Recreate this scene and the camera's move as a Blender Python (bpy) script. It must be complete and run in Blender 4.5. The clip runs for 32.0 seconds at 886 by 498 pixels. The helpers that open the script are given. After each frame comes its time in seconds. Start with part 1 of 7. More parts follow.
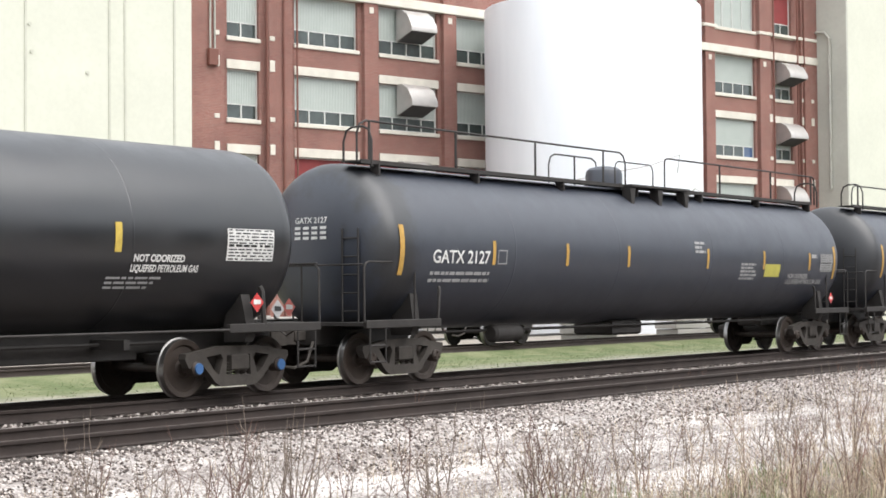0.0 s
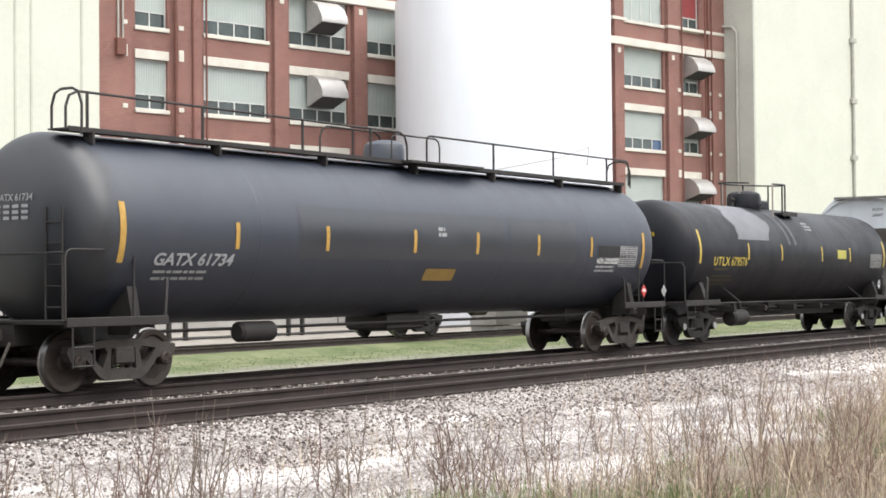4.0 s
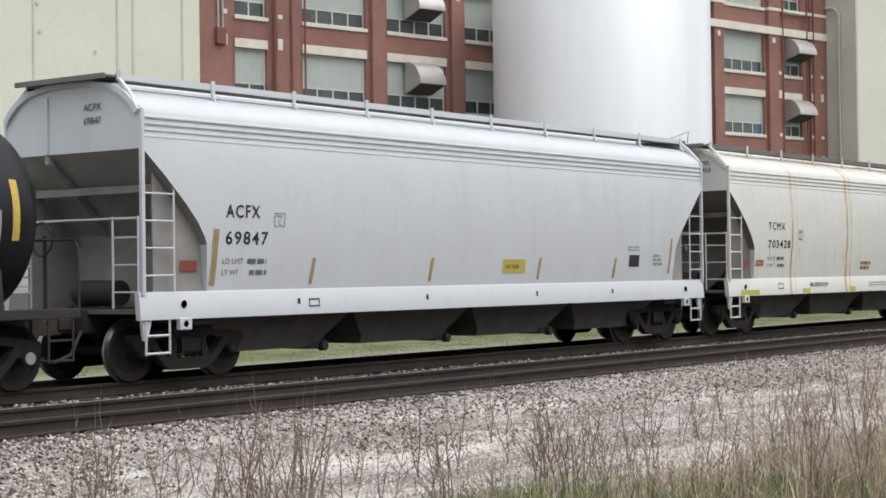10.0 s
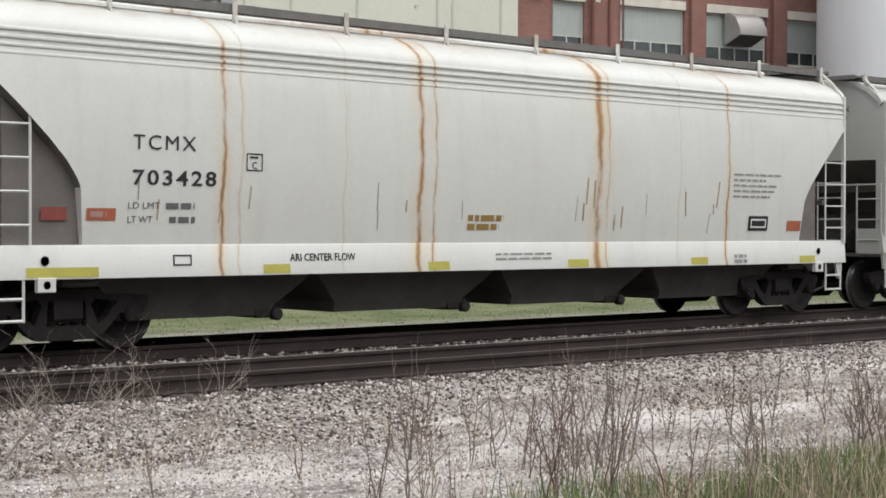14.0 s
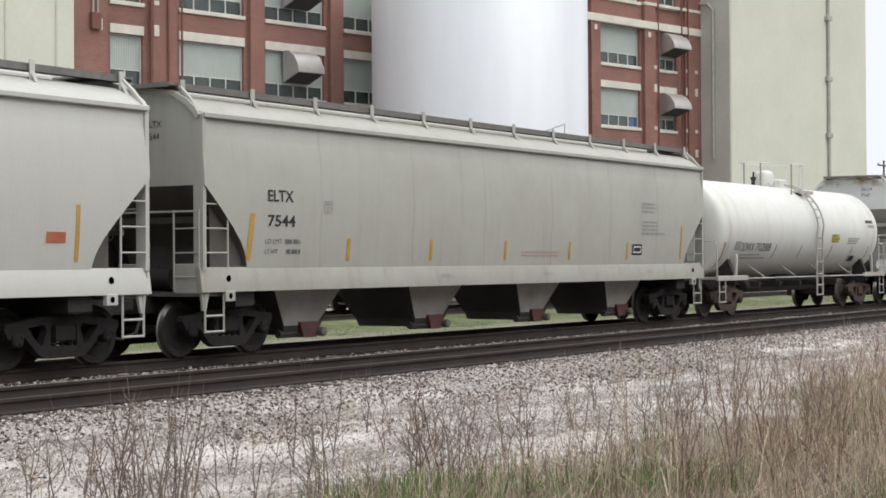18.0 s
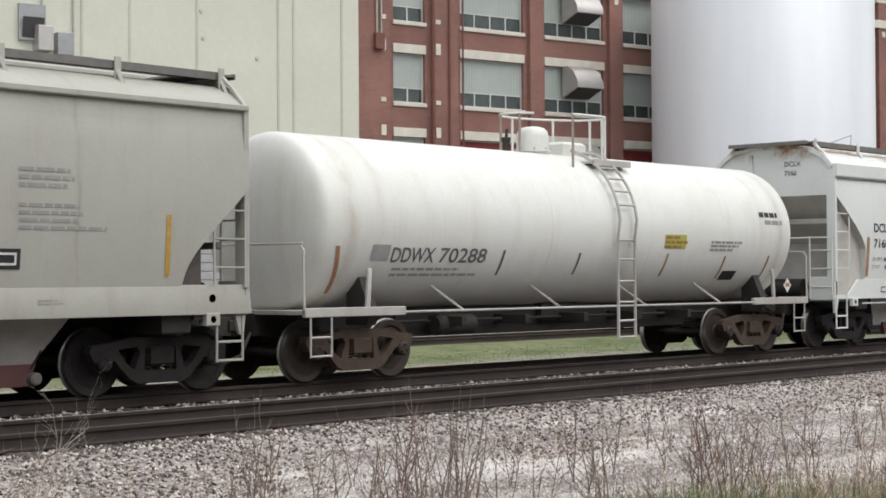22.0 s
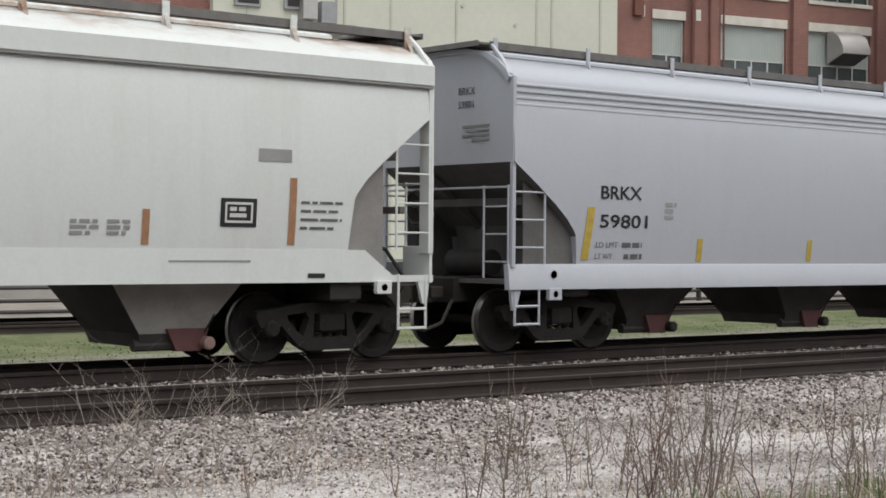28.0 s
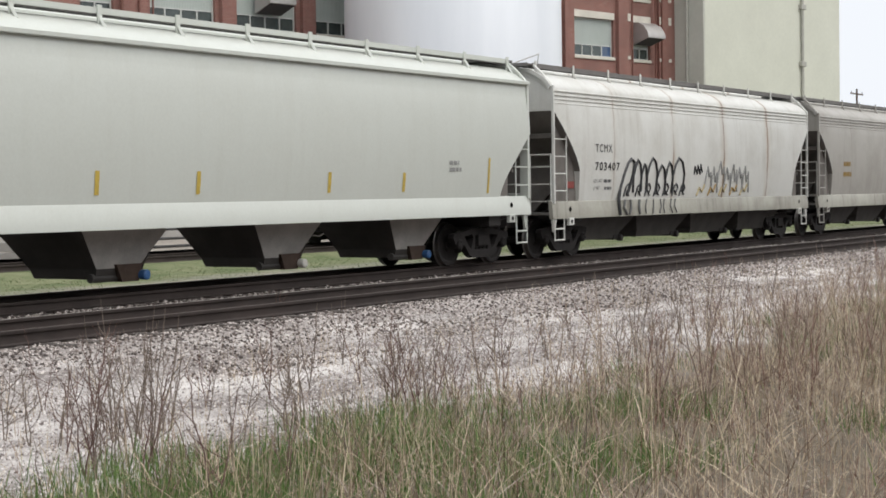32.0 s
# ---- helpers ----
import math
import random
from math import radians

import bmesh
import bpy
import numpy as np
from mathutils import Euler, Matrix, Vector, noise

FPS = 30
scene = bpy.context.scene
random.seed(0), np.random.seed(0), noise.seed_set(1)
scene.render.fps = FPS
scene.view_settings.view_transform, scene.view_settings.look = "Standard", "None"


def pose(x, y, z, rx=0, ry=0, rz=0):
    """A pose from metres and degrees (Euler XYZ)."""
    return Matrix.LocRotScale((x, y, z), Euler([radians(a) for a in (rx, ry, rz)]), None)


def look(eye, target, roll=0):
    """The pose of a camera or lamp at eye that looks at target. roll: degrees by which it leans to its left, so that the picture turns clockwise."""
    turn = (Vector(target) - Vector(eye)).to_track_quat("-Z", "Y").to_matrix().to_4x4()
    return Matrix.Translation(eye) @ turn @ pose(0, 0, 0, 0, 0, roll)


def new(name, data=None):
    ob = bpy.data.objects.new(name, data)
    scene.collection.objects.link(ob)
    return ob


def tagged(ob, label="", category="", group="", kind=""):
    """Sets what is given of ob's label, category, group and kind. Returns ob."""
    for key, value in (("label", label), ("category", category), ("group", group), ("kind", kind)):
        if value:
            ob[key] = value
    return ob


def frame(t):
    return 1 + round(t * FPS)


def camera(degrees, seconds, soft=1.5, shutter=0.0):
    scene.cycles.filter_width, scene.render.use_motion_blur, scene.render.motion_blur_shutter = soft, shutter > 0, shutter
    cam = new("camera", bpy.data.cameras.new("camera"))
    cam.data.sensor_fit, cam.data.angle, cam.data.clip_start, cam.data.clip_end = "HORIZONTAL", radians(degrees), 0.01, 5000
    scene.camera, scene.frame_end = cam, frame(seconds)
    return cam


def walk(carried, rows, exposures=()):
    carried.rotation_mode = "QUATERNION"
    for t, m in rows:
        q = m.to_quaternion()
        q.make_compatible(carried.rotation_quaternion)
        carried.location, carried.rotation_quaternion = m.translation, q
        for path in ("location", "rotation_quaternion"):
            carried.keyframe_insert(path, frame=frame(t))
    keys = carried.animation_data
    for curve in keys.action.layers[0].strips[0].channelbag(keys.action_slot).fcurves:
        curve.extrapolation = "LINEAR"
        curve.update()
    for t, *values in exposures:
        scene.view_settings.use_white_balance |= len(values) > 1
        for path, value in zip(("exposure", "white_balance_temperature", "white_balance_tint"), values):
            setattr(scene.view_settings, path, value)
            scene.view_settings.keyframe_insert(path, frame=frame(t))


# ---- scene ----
# World: x along the tracks, y away from the camera, z = 0 at the rail heads. Metres.
EYE = (0.0, 0.0, 1.55)
cam = camera(29.97, 32.0, soft=1.7)
TURNS = (  # seconds, and the camera's turn in degrees
    (0, 91.618, 0.497, -53.648),
    (0.5, 91.623, 0.725, -53.609),
    (1, 91.562, 0.858, -53.735),
    (1.5, 91.46, 1.032, -53.966),
    (2, 91.416, 1.099, -54.143),
    (2.5, 91.372, 1.159, -54.254),
    (3, 91.356, 1.198, -54.329),
    (3.5, 91.343, 0.762, -54.774),
    (4, 91.302, 0.521, -56.747),
    (4.5, 91.279, 0.516, -57.491),
    (6.5, 91.112, 0.127, -56.749),
    (7, 91.043, 0.166, -56.861),
    (7.5, 90.952, 0.371, -57.023),
    (8, 90.924, 0.561, -56.854),
    (8.5, 90.94, 0.845, -55.553),
    (9, 90.963, 0.79, -54.481),
    (9.5, 90.946, 0.756, -53.856),
    (10, 90.862, 0.739, -53.331),
    (10.5, 90.83, 0.575, -53.081),
    (11, 90.869, 0.685, -53.982),
    (11.5, 91.107, 1.045, -54.844),
    (12, 91.295, 0.719, -54.778),
    (12.5, 90.713, 0.8, -52.53),
    (13, 89.728, 0.566, -47.509),
    (13.5, 89.383, 0.512, -43.085),
    (15.5, 89.16, -0.896, -42.349),
    (16, 90.374, -0.715, -44.15),
    (16.5, 90.719, -0.547, -49.999),
    (17, 90.684, 0.096, -53.711),
    (17.5, 90.624, 0.42, -55.954),
    (18, 90.475, 0.38, -57.584),
    (18.5, 90.352, 0.623, -57.212),
    (19, 90.294, 0.675, -56.187),
    (19.5, 90.208, 0.341, -54.903),
    (20, 90.146, 0.274, -54.35),
    (20.5, 90.259, 0.672, -53.605),
    (21, 90.716, 0.894, -51.837),
    (21.5, 91.038, 0.858, -49.182),
    (22, 91.06, 0.366, -47.926),
    (22.5, 90.746, 1.088, -49.184),
    (23, 90.251, 1.112, -53.171),
    (23.5, 90.021, 0.775, -54.988),
    (24, 89.915, 0.834, -55.868),
    (24.5, 89.707, 0.667, -53.452),
    (26.5, 89.985, -1.50, -33.98),
    (27, 89.452, -1.11, -34.49),
    (27.5, 89.79, -0.40, -33.88),
    (28, 89.925, -0.45, -39.10),
    (28.5, 90.05, 0.62, -44.33),
    (29, 89.88, 1.17, -50.51),
    (29.5, 89.77, 1.52, -53.861),
    (30, 89.743, 1.866, -56.002),
    (30.5, 90.088, 0.835, -59.076),
    (31, 90.163, 0.682, -61.437),
    (31.5, 88.778, 0.636, -59.489),
    (32, 88.091, 0.801, -58.478),
)
EXPOSURES = ((0, 0.62), (2, 0.64), (4, 0.62), (7, 0.55), (8, 0.42), (9, 0.18), (10, -0.06), (11, -0.32), (13, -0.30), (14.5, -0.1), (16, -0.01), (17, -0.12), (20, -0.04), (21, -0.12), (22, -0.15), (23, -0.30), (24, -0.28), (27, -0.46), (28, -0.38), (29, -0.14), (30, -0.17), (31, -0.18), (32, -0.12))
walk(cam, [(t, pose(*EYE, rx, ry, rz)) for t, rx, ry, rz in TURNS], exposures=EXPOSURES)

# How far the train has run by then, in metres
RUN = ((0, -0.000), (0.5, 3.384), (1, 6.763), (1.5, 10.133), (2, 13.489), (2.5, 16.861), (3, 20.239), (3.5, 23.605), (4, 26.950), (4.5, 30.287), (5, 33.625), (5.5, 36.963), (6, 40.290), (6.5, 43.602), (7, 46.894), (7.5, 50.188), (8, 53.477), (8.5, 56.765), (9, 60.038), (9.5, 63.294), (10, 66.557), (10.5, 69.842), (11, 73.140), (11.5, 76.417), (12, 79.673), (12.5, 82.928), (13, 86.184), (13.5, 89.431), (14, 92.666), (14.5, 95.888), (15, 99.098), (15.5, 102.294), (16, 105.479), (16.5, 108.655), (17, 111.829), (17.5, 115.034), (18, 118.264), (18.5, 121.452), (19, 124.593), (19.5, 127.724), (20, 130.875), (20.5, 134.040), (21, 137.217), (21.5, 140.400), (22, 143.589), (22.5, 146.793), (23, 149.977), (23.5, 153.147), (24, 156.324), (24.5, 159.478), (25, 162.613), (25.5, 165.730), (26, 168.830), (26.5, 171.913), (27, 174.978), (27.5, 178.027), (28, 181.058), (28.5, 184.071), (29, 187.068), (29.5, 190.047), (30, 193.010), (30.5, 195.956), (31, 198.890), (31.5, 201.896), (32, 204.959))

# ---- light: bright overcast, a veiled sun behind the camera ----
SUN_FROM = Vector((0.04, -0.56, 1.0)).normalized()
world = bpy.data.worlds.new("overcast_sky")
scene.world = world
world.use_nodes = True
wn = world.node_tree.nodes
wn.clear()
sky = wn.new("ShaderNodeTexSky")
sky.sky_type = "NISHITA"
sky.sun_disc = False
sky.sun_elevation = math.asin(SUN_FROM.z)
sky.sun_rotation = math.atan2(SUN_FROM.x, SUN_FROM.y)
sky.air_density, sky.dust_density, sky.ozone_density = 1.0, 6.0, 1.0
veil = wn.new("ShaderNodeMixRGB")
veil.inputs[0].default_value = 0.95
veil.inputs[2].default_value = (10.5, 10.9, 11.5, 1)
wb = wn.new("ShaderNodeBackground")
wb.inputs[1].default_value = 0.098
wo = wn.new("ShaderNodeOutputWorld")
wl = world.node_tree.links
wl.new(sky.outputs[0], veil.inputs[1])
wl.new(veil.outputs[0], wb.inputs[0])
wl.new(wb.outputs[0], wo.inputs[0])
lamp = bpy.data.lights.new("sun", "SUN")
lamp.energy, lamp.angle, lamp.color = 2.85, radians(75), (1.0, 0.97, 0.935)
sun = new("sun", lamp)
sun.matrix_world = look(tuple(SUN_FROM * 100), (0, 0, 0))

# ---- materials ----
class Mat:
    """A small node builder round one Principled material."""

    def __init__(self, name, rough=0.6, metal=0.0):
        self.m = bpy.data.materials.new(name)
        self.m.use_nodes = True
        self.t = self.m.node_tree
        self.p = self.t.nodes["Principled BSDF"]
        self.p.inputs["Roughness"].default_value = rough
        self.p.inputs["Metallic"].default_value = metal
        self.co = None

    def node(self, kind, **ins):
        n = self.t.nodes.new(kind)
        for k, v in ins.items():
            self.put(n.inputs[int(k[1:]) if k[0] == "i" and k[1:].isdigit() else k], v)
        return n

    def put(self, socket, v):
        if isinstance(v, bpy.types.NodeSocket):
            self.t.links.new(v, socket)
        elif isinstance(v, (tuple, list)) and len(v) == 3 and socket.type == "RGBA":
            socket.default_value = (*v, 1)
        else:
            socket.default_value = v

    def coord(self, scale=(1, 1, 1), spread=True):
        tc = self.node("ShaderNodeTexCoord")
        out = tc.outputs["Object"]
        if spread:
            info = self.node("ShaderNodeObjectInfo")
            far = self.node("ShaderNodeVectorMath", i0=info.outputs["Random"], i1=(37.0, 11.0, 5.0))
            far.operation = "MULTIPLY"
            add = self.node("ShaderNodeVectorMath", i0=out, i1=far.outputs[0])
            out = add.outputs[0]
        mp = self.node("ShaderNodeMapping", Vector=out)
        mp.inputs["Scale"].default_value = scale
        return mp.outputs[0]

    def noise(self, size, detail=4.0, rough=0.6, stretch=(1, 1, 1), spread=True):
        n = self.node("ShaderNodeTexNoise", Vector=self.coord(stretch, spread), Scale=1.0 / size, Detail=detail, Roughness=rough)
        return n.outputs["Fac"]

    def ramp(self, fac, a, b, ca=(0, 0, 0), cb=(1, 1, 1)):
        n = self.node("ShaderNodeValToRGB", Fac=fac)
        e = n.color_ramp.elements
        e[0].position, e[1].position = a, b
        e[0].color, e[1].color = (*ca, 1), (*cb, 1)
        return n.outputs[0]

    def mix(self, fac, a, b, how="MIX"):
        n = self.node("ShaderNodeMixRGB", i0=fac, i1=a, i2=b)
        n.blend_type = how
        return n.outputs[0]

    def math(self, how, a, b=0.0):
        n = self.node("ShaderNodeMath", i0=a, i1=b)
        n.operation = how
        return n.outputs[0]

    def colour(self, c):
        self.put(self.p.inputs["Base Color"], c)

    def bump(self, fac, strength=0.3, depth=0.01):
        n = self.node("ShaderNodeBump", Height=fac, Strength=strength, Distance=depth)
        self.put(self.p.inputs["Normal"], n.outputs[0])


def plain(name, col, rough=0.6, metal=0.0, vary=0.25, size=0.4, grain=0.03, bump=0.15):
    """A worn plain surface: broad stains and fine grain."""
    m = Mat(name, rough, metal)
    dark = tuple(c * (1 - vary) for c in col)
    a = m.ramp(m.noise(size, 5), 0.35, 0.68, dark, col)
    g = m.noise(grain, 3)
    m.colour(m.mix(0.25, a, m.ramp(g, 0.3, 0.7, dark, tuple(min(1, c * 1.12) for c in col))))
    m.put(m.p.inputs["Roughness"], m.math("ADD", m.math("MULTIPLY", m.noise(size * 0.6, 3), 0.25), rough - 0.12))
    m.bump(g, bump, 0.004)
    return m.m


def car_paint(name, col, rough=0.45, grime=(0.25, 0.22, 0.18), amount=0.35, rust=(), spec=0.5, roof=0.0, soot=(), tone=((0.60, 0.44, 0.20), (0.27, 0.105, 0.03))):
    """Weathered railcar paint: run-down streaks, blotches, rust runs and soot bands at given places along the car."""
    m = Mat(name, rough)
    m.p.inputs["Specular IOR Level"].default_value = spec
    blotch = m.ramp(m.noise(1.6, 6, 0.65), 0.42, 0.75)
    streak = m.ramp(m.noise(0.30, 6, 0.62, (1, 1, 0.09)), 0.52, 0.85)
    fine = m.ramp(m.noise(0.05, 3), 0.35, 0.75)
    base = m.mix(m.math("MULTIPLY", fine, 0.22), col, tuple(c * 0.78 for c in col))
    dirt = m.math("MULTIPLY", m.math("ADD", m.math("MULTIPLY", streak, 0.75), m.math("MULTIPLY", blotch, 0.6)), amount)
    base = m.mix(dirt, base, grime)
    if rust:
        tc = m.node("ShaderNodeTexCoord")
        sep = m.node("ShaderNodeSeparateXYZ", Vector=tc.outputs["Object"])
        wob = m.math("MULTIPLY", m.math("SUBTRACT", m.noise(0.7, 3, 0.5, (0, 0, 1)), 0.5), 0.25)
        x = m.math("ADD", sep.outputs[0], wob)
        for at, wide, much in rust:
            d = m.math("ABSOLUTE", m.math("SUBTRACT", x, at))
            run = m.math("SUBTRACT", 1.0, m.math("DIVIDE", d, wide))
            halo = m.math("SUBTRACT", 1.0, m.math("DIVIDE", d, wide * 3.6))
            run = m.math("MAXIMUM", run, 0.0)
            halo = m.math("MULTIPLY", m.math("MAXIMUM", halo, 0.0), 0.45)
            patchy = m.ramp(m.noise(0.5, 5, 0.7, (1, 1, 0.35)), 0.3, 0.6)
            f = m.math("MULTIPLY", m.math("MULTIPLY", m.math("ADD", run, halo), much), patchy)
            f = m.math("MINIMUM", f, 0.92)
            base = m.mix(f, base, m.mix(run, *tone))
    for at, wide, much in soot:
        tc = m.node("ShaderNodeTexCoord")
        sep = m.node("ShaderNodeSeparateXYZ", Vector=tc.outputs["Object"])
        ragged = m.math("MULTIPLY", m.math("SUBTRACT", m.noise(0.45, 5, 0.65), 0.5), 1.1)
        d = m.math("ABSOLUTE", m.math("SUBTRACT", m.math("ADD", sep.outputs[0], ragged), at))
        f = m.ramp(m.math("DIVIDE", d, wide), 0.55, 1.0, (much, much, much), (0, 0, 0))
        base = m.mix(f, base, (0.006, 0.006, 0.007))
    if roof:
        tc = m.node("ShaderNodeTexCoord")
        sep = m.node("ShaderNodeSeparateXYZ", Vector=tc.outputs["Object"])
        up = m.node("ShaderNodeMapRange", Value=sep.outputs[2])
        up.inputs["From Min"].default_value, up.inputs["From Max"].default_value = 4.10, 4.32
        worn = m.ramp(m.noise(0.8, 6, 0.7, (0.5, 1, 1)), 0.44, 0.62)
        f = m.math("MULTIPLY", m.math("MULTIPLY", up.outputs[0], worn), roof)
        base = m.mix(f, base, (0.30, 0.15, 0.07))
    m.colour(base)
    m.put(m.p.inputs["Roughness"], m.math("ADD", m.math("MULTIPLY", blotch, 0.2), rough))
    m.bump(m.noise(0.9, 3, 0.5), 0.05, 0.02)
    return m.m


WHITE_PAINT = car_paint("white_hopper_paint", (0.56, 0.59, 0.625), 0.32, (0.36, 0.34, 0.29), 0.28)
CREAM_PAINT = car_paint("rust_streaked_white_paint", (0.65, 0.66, 0.63), 0.36, (0.44, 0.41, 0.34), 0.38,
                        ((-5.33, 0.05, 0.85), (-5.05, 0.03, 0.4), (-1.90, 0.07, 1.0), (-1.62, 0.04, 0.8), (1.90, 0.10, 1.25), (2.12, 0.03, 0.5), (5.20, 0.035, 0.9), (3.9, 0.02, 0.3), (-3.3, 0.02, 0.3)), roof=0.5)
SEAM_TONE = ((0.36, 0.34, 0.30), (0.17, 0.14, 0.11))
STREAK_PAINT = car_paint("soiled_white_paint", (0.62, 0.62, 0.585), 0.42, (0.30, 0.27, 0.22), 0.6,
                         ((-5.56, 0.05, 0.5), (-1.96, 0.06, 0.9), (1.57, 0.09, 1.0), (5.05, 0.07, 1.2)), tone=((0.40, 0.31, 0.21), (0.15, 0.085, 0.05)))
DULL_PAINT = car_paint("dull_tan_grey_paint", (0.36, 0.345, 0.315), 0.45, (0.20, 0.18, 0.15), 0.7, ((-5.4, 0.05, 0.5), (-1.8, 0.05, 0.5), (1.8, 0.06, 0.5), (5.2, 0.05, 0.5)), tone=SEAM_TONE)
TAN_SILL = car_paint("dusty_tan_grey_sill_paint", (0.335, 0.330, 0.295), 0.5, (0.17, 0.145, 0.115), 0.6)
GRIMY_SILL = car_paint("grimy_olive_grey_sill_paint", (0.36, 0.35, 0.30), 0.5, (0.09, 0.075, 0.06), 0.85)
GREY_PAINT = car_paint("pale_grey_hopper_paint", (0.50, 0.50, 0.47), 0.33, (0.30, 0.28, 0.24), 0.22)
TAN_GREY_PAINT = car_paint("tan_grey_hopper_paint", (0.400, 0.400, 0.358), 0.42, (0.25, 0.22, 0.18), 0.48,
                            ((-6.9, 0.06, 0.22), (-3.9, 0.06, 0.26), (-1.2, 0.06, 0.22), (1.7, 0.06, 0.26), (4.6, 0.07, 0.30), (7.2, 0.06, 0.22)), tone=SEAM_TONE)
BLUISH_PAINT = car_paint("bluish_grey_hopper_paint", (0.47, 0.49, 0.53), 0.30, (0.33, 0.33, 0.34), 0.2)
GREENISH_PAINT = car_paint("greenish_white_hopper_paint", (0.55, 0.57, 0.525), 0.31, (0.38, 0.37, 0.31), 0.22)
BLACK_TANK = car_paint("matt_black_tank_paint", (0.0075, 0.008, 0.0115), 0.42, (0.020, 0.0185, 0.0205), 0.5, (), 0.3)
SLATE_TANK = car_paint("slate_black_tank_paint", (0.019, 0.0245, 0.039), 0.42, (0.031, 0.035, 0.046), 0.5, (), 0.95, soot=((-9.45, 0.55, 0.8),))
REPAINT_TANK = car_paint("darker_repainted_slate", (0.014, 0.017, 0.024), 0.34, (0.034, 0.037, 0.043), 0.5, (), 1.0)
GLOSS_TANK = car_paint("glossy_black_tank_paint", (0.004, 0.005, 0.008), 0.30, (0.011, 0.012, 0.015), 0.4, (), 1.0)
RUSTY_WHITE = car_paint("white_paint_with_brown_wear", (0.69, 0.715, 0.695), 0.42, (0.42, 0.39, 0.33), 0.26, roof=1.0)
WHITE_TANK = car_paint("white_tank_paint", (0.70, 0.71, 0.68), 0.36, (0.42, 0.37, 0.28), 0.40, ((-6.25, 0.22, 0.30), (-5.6, 0.16, 0.22), (-3.4, 0.12, 0.14), (5.6, 0.18, 0.22), (6.3, 0.22, 0.30)), tone=((0.46, 0.41, 0.33), (0.30, 0.235, 0.17)))
DINGY_WHITE = car_paint("dingy_white_fitting_paint", (0.47, 0.455, 0.43), 0.5, (0.20, 0.155, 0.12), 0.75)
UNDER_STEEL = plain("oily_underframe_steel", (0.030, 0.026, 0.024), 0.7, 0.0, 0.4, 0.3)
TRUCK_STEEL = plain("dusty_cast_truck_steel", (0.058, 0.049, 0.042), 0.78, 0.0, 0.45, 0.25)
TRUCK_DARK = plain("oily_shaded_cast_truck_steel", (0.021, 0.0175, 0.0165), 0.9, 0.0, 0.45, 0.25)
TRUCK_RUST = plain("rusty_brown_truck_steel", (0.085, 0.055, 0.040), 0.8, 0.0, 0.45, 0.25)
# slope-sheet tones: shade under the car ends is mixed into the grime
DARK_SLOPE = plain("shaded_brown_slope_sheet", (0.105, 0.092, 0.082), 0.8, 0.0, 0.4, 0.6)
GREY_SLOPE = plain("dusty_shaded_grey_brown_slope_sheet", (0.165, 0.158, 0.152), 0.8, 0.0, 0.4, 0.6)
WHEEL_STEEL = plain("rusty_wheel_steel", (0.055, 0.040, 0.032), 0.6, 0.2, 0.4, 0.2)
TREAD_STEEL = plain("polished_tread_steel", (0.36, 0.35, 0.34), 0.4, 1.0, 0.2, 0.1)
PALE_SLOPE = plain("dusty_pale_slope_sheet", (0.56, 0.54, 0.50), 0.75, 0.0, 0.3, 0.6)
STAIN_OCHRE = plain("ochre_rust_stain", (0.40, 0.31, 0.18), 0.7)
FADED_OCHRE = plain("faded_ochre_spray", (0.42, 0.34, 0.18), 0.6)
FADED_RED = plain("faded_red_stencil", (0.45, 0.28, 0.25), 0.6)
# grime plus the shade below the end slopes, in one colour
SLOPE_SHEET = plain("grimy_shaded_slope_sheet_steel", (0.19, 0.172, 0.155), 0.75, 0.0, 0.4, 0.6)
# outlet sheets: a lit grey and a dark tone that holds their shade
OUTLET_GREY = plain("lit_grey_hopper_outlet", (0.50, 0.48, 0.45), 0.7, 0.0, 0.35, 0.5)
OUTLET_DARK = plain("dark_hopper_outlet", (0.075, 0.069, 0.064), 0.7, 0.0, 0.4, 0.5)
GATE_RED = plain("dull_red_gate", (0.175, 0.078, 0.076), 0.65)
CAP_WHITE = plain("white_gate_cap", (0.7, 0.68, 0.62), 0.55)
CAP_PINK = plain("faded_pink_gate_cap", (0.36, 0.24, 0.21), 0.6)
STEM_PALE = plain("pale_dry_twig", (0.36, 0.31, 0.265), 0.85, 0, 0.3, 0.1)
CAP_BLUE = plain("blue_plastic_cap", (0.05, 0.14, 0.33), 0.45)
YELLOW_STRIPE = plain("yellow_reflective_stripe", (0.58, 0.42, 0.08), 0.5, 0, 0.3, 0.1)
ORANGE_STRIPE = plain("faded_orange_reflective_stripe", (0.52, 0.31, 0.07), 0.5, 0, 0.3, 0.1)
TAN_STRIPE = plain("dull_tan_stripe", (0.40, 0.28, 0.14), 0.6, 0, 0.4, 0.1)
BROWN_STRIPE = plain("brown_faded_stripe", (0.42, 0.22, 0.12), 0.55, 0, 0.3, 0.1)
YELLOW_PATCH = plain("yellow_painted_panel", (0.48, 0.44, 0.09), 0.5, 0, 0.2, 0.2)
STENCIL_BLACK = plain("black_stencil_paint", (0.02, 0.02, 0.022), 0.55)
STENCIL_SOFT = plain("worn_dark_grey_stencil", (0.13, 0.13, 0.13), 0.6)
STENCIL_GREY = plain("grey_faded_stencil", (0.30, 0.30, 0.29), 0.6)
STENCIL_WHITE = plain("white_stencil_paint", (0.72, 0.72, 0.70), 0.5)
STENCIL_DUSTY = plain("dusty_white_stencil", (0.36, 0.36, 0.36), 0.6)
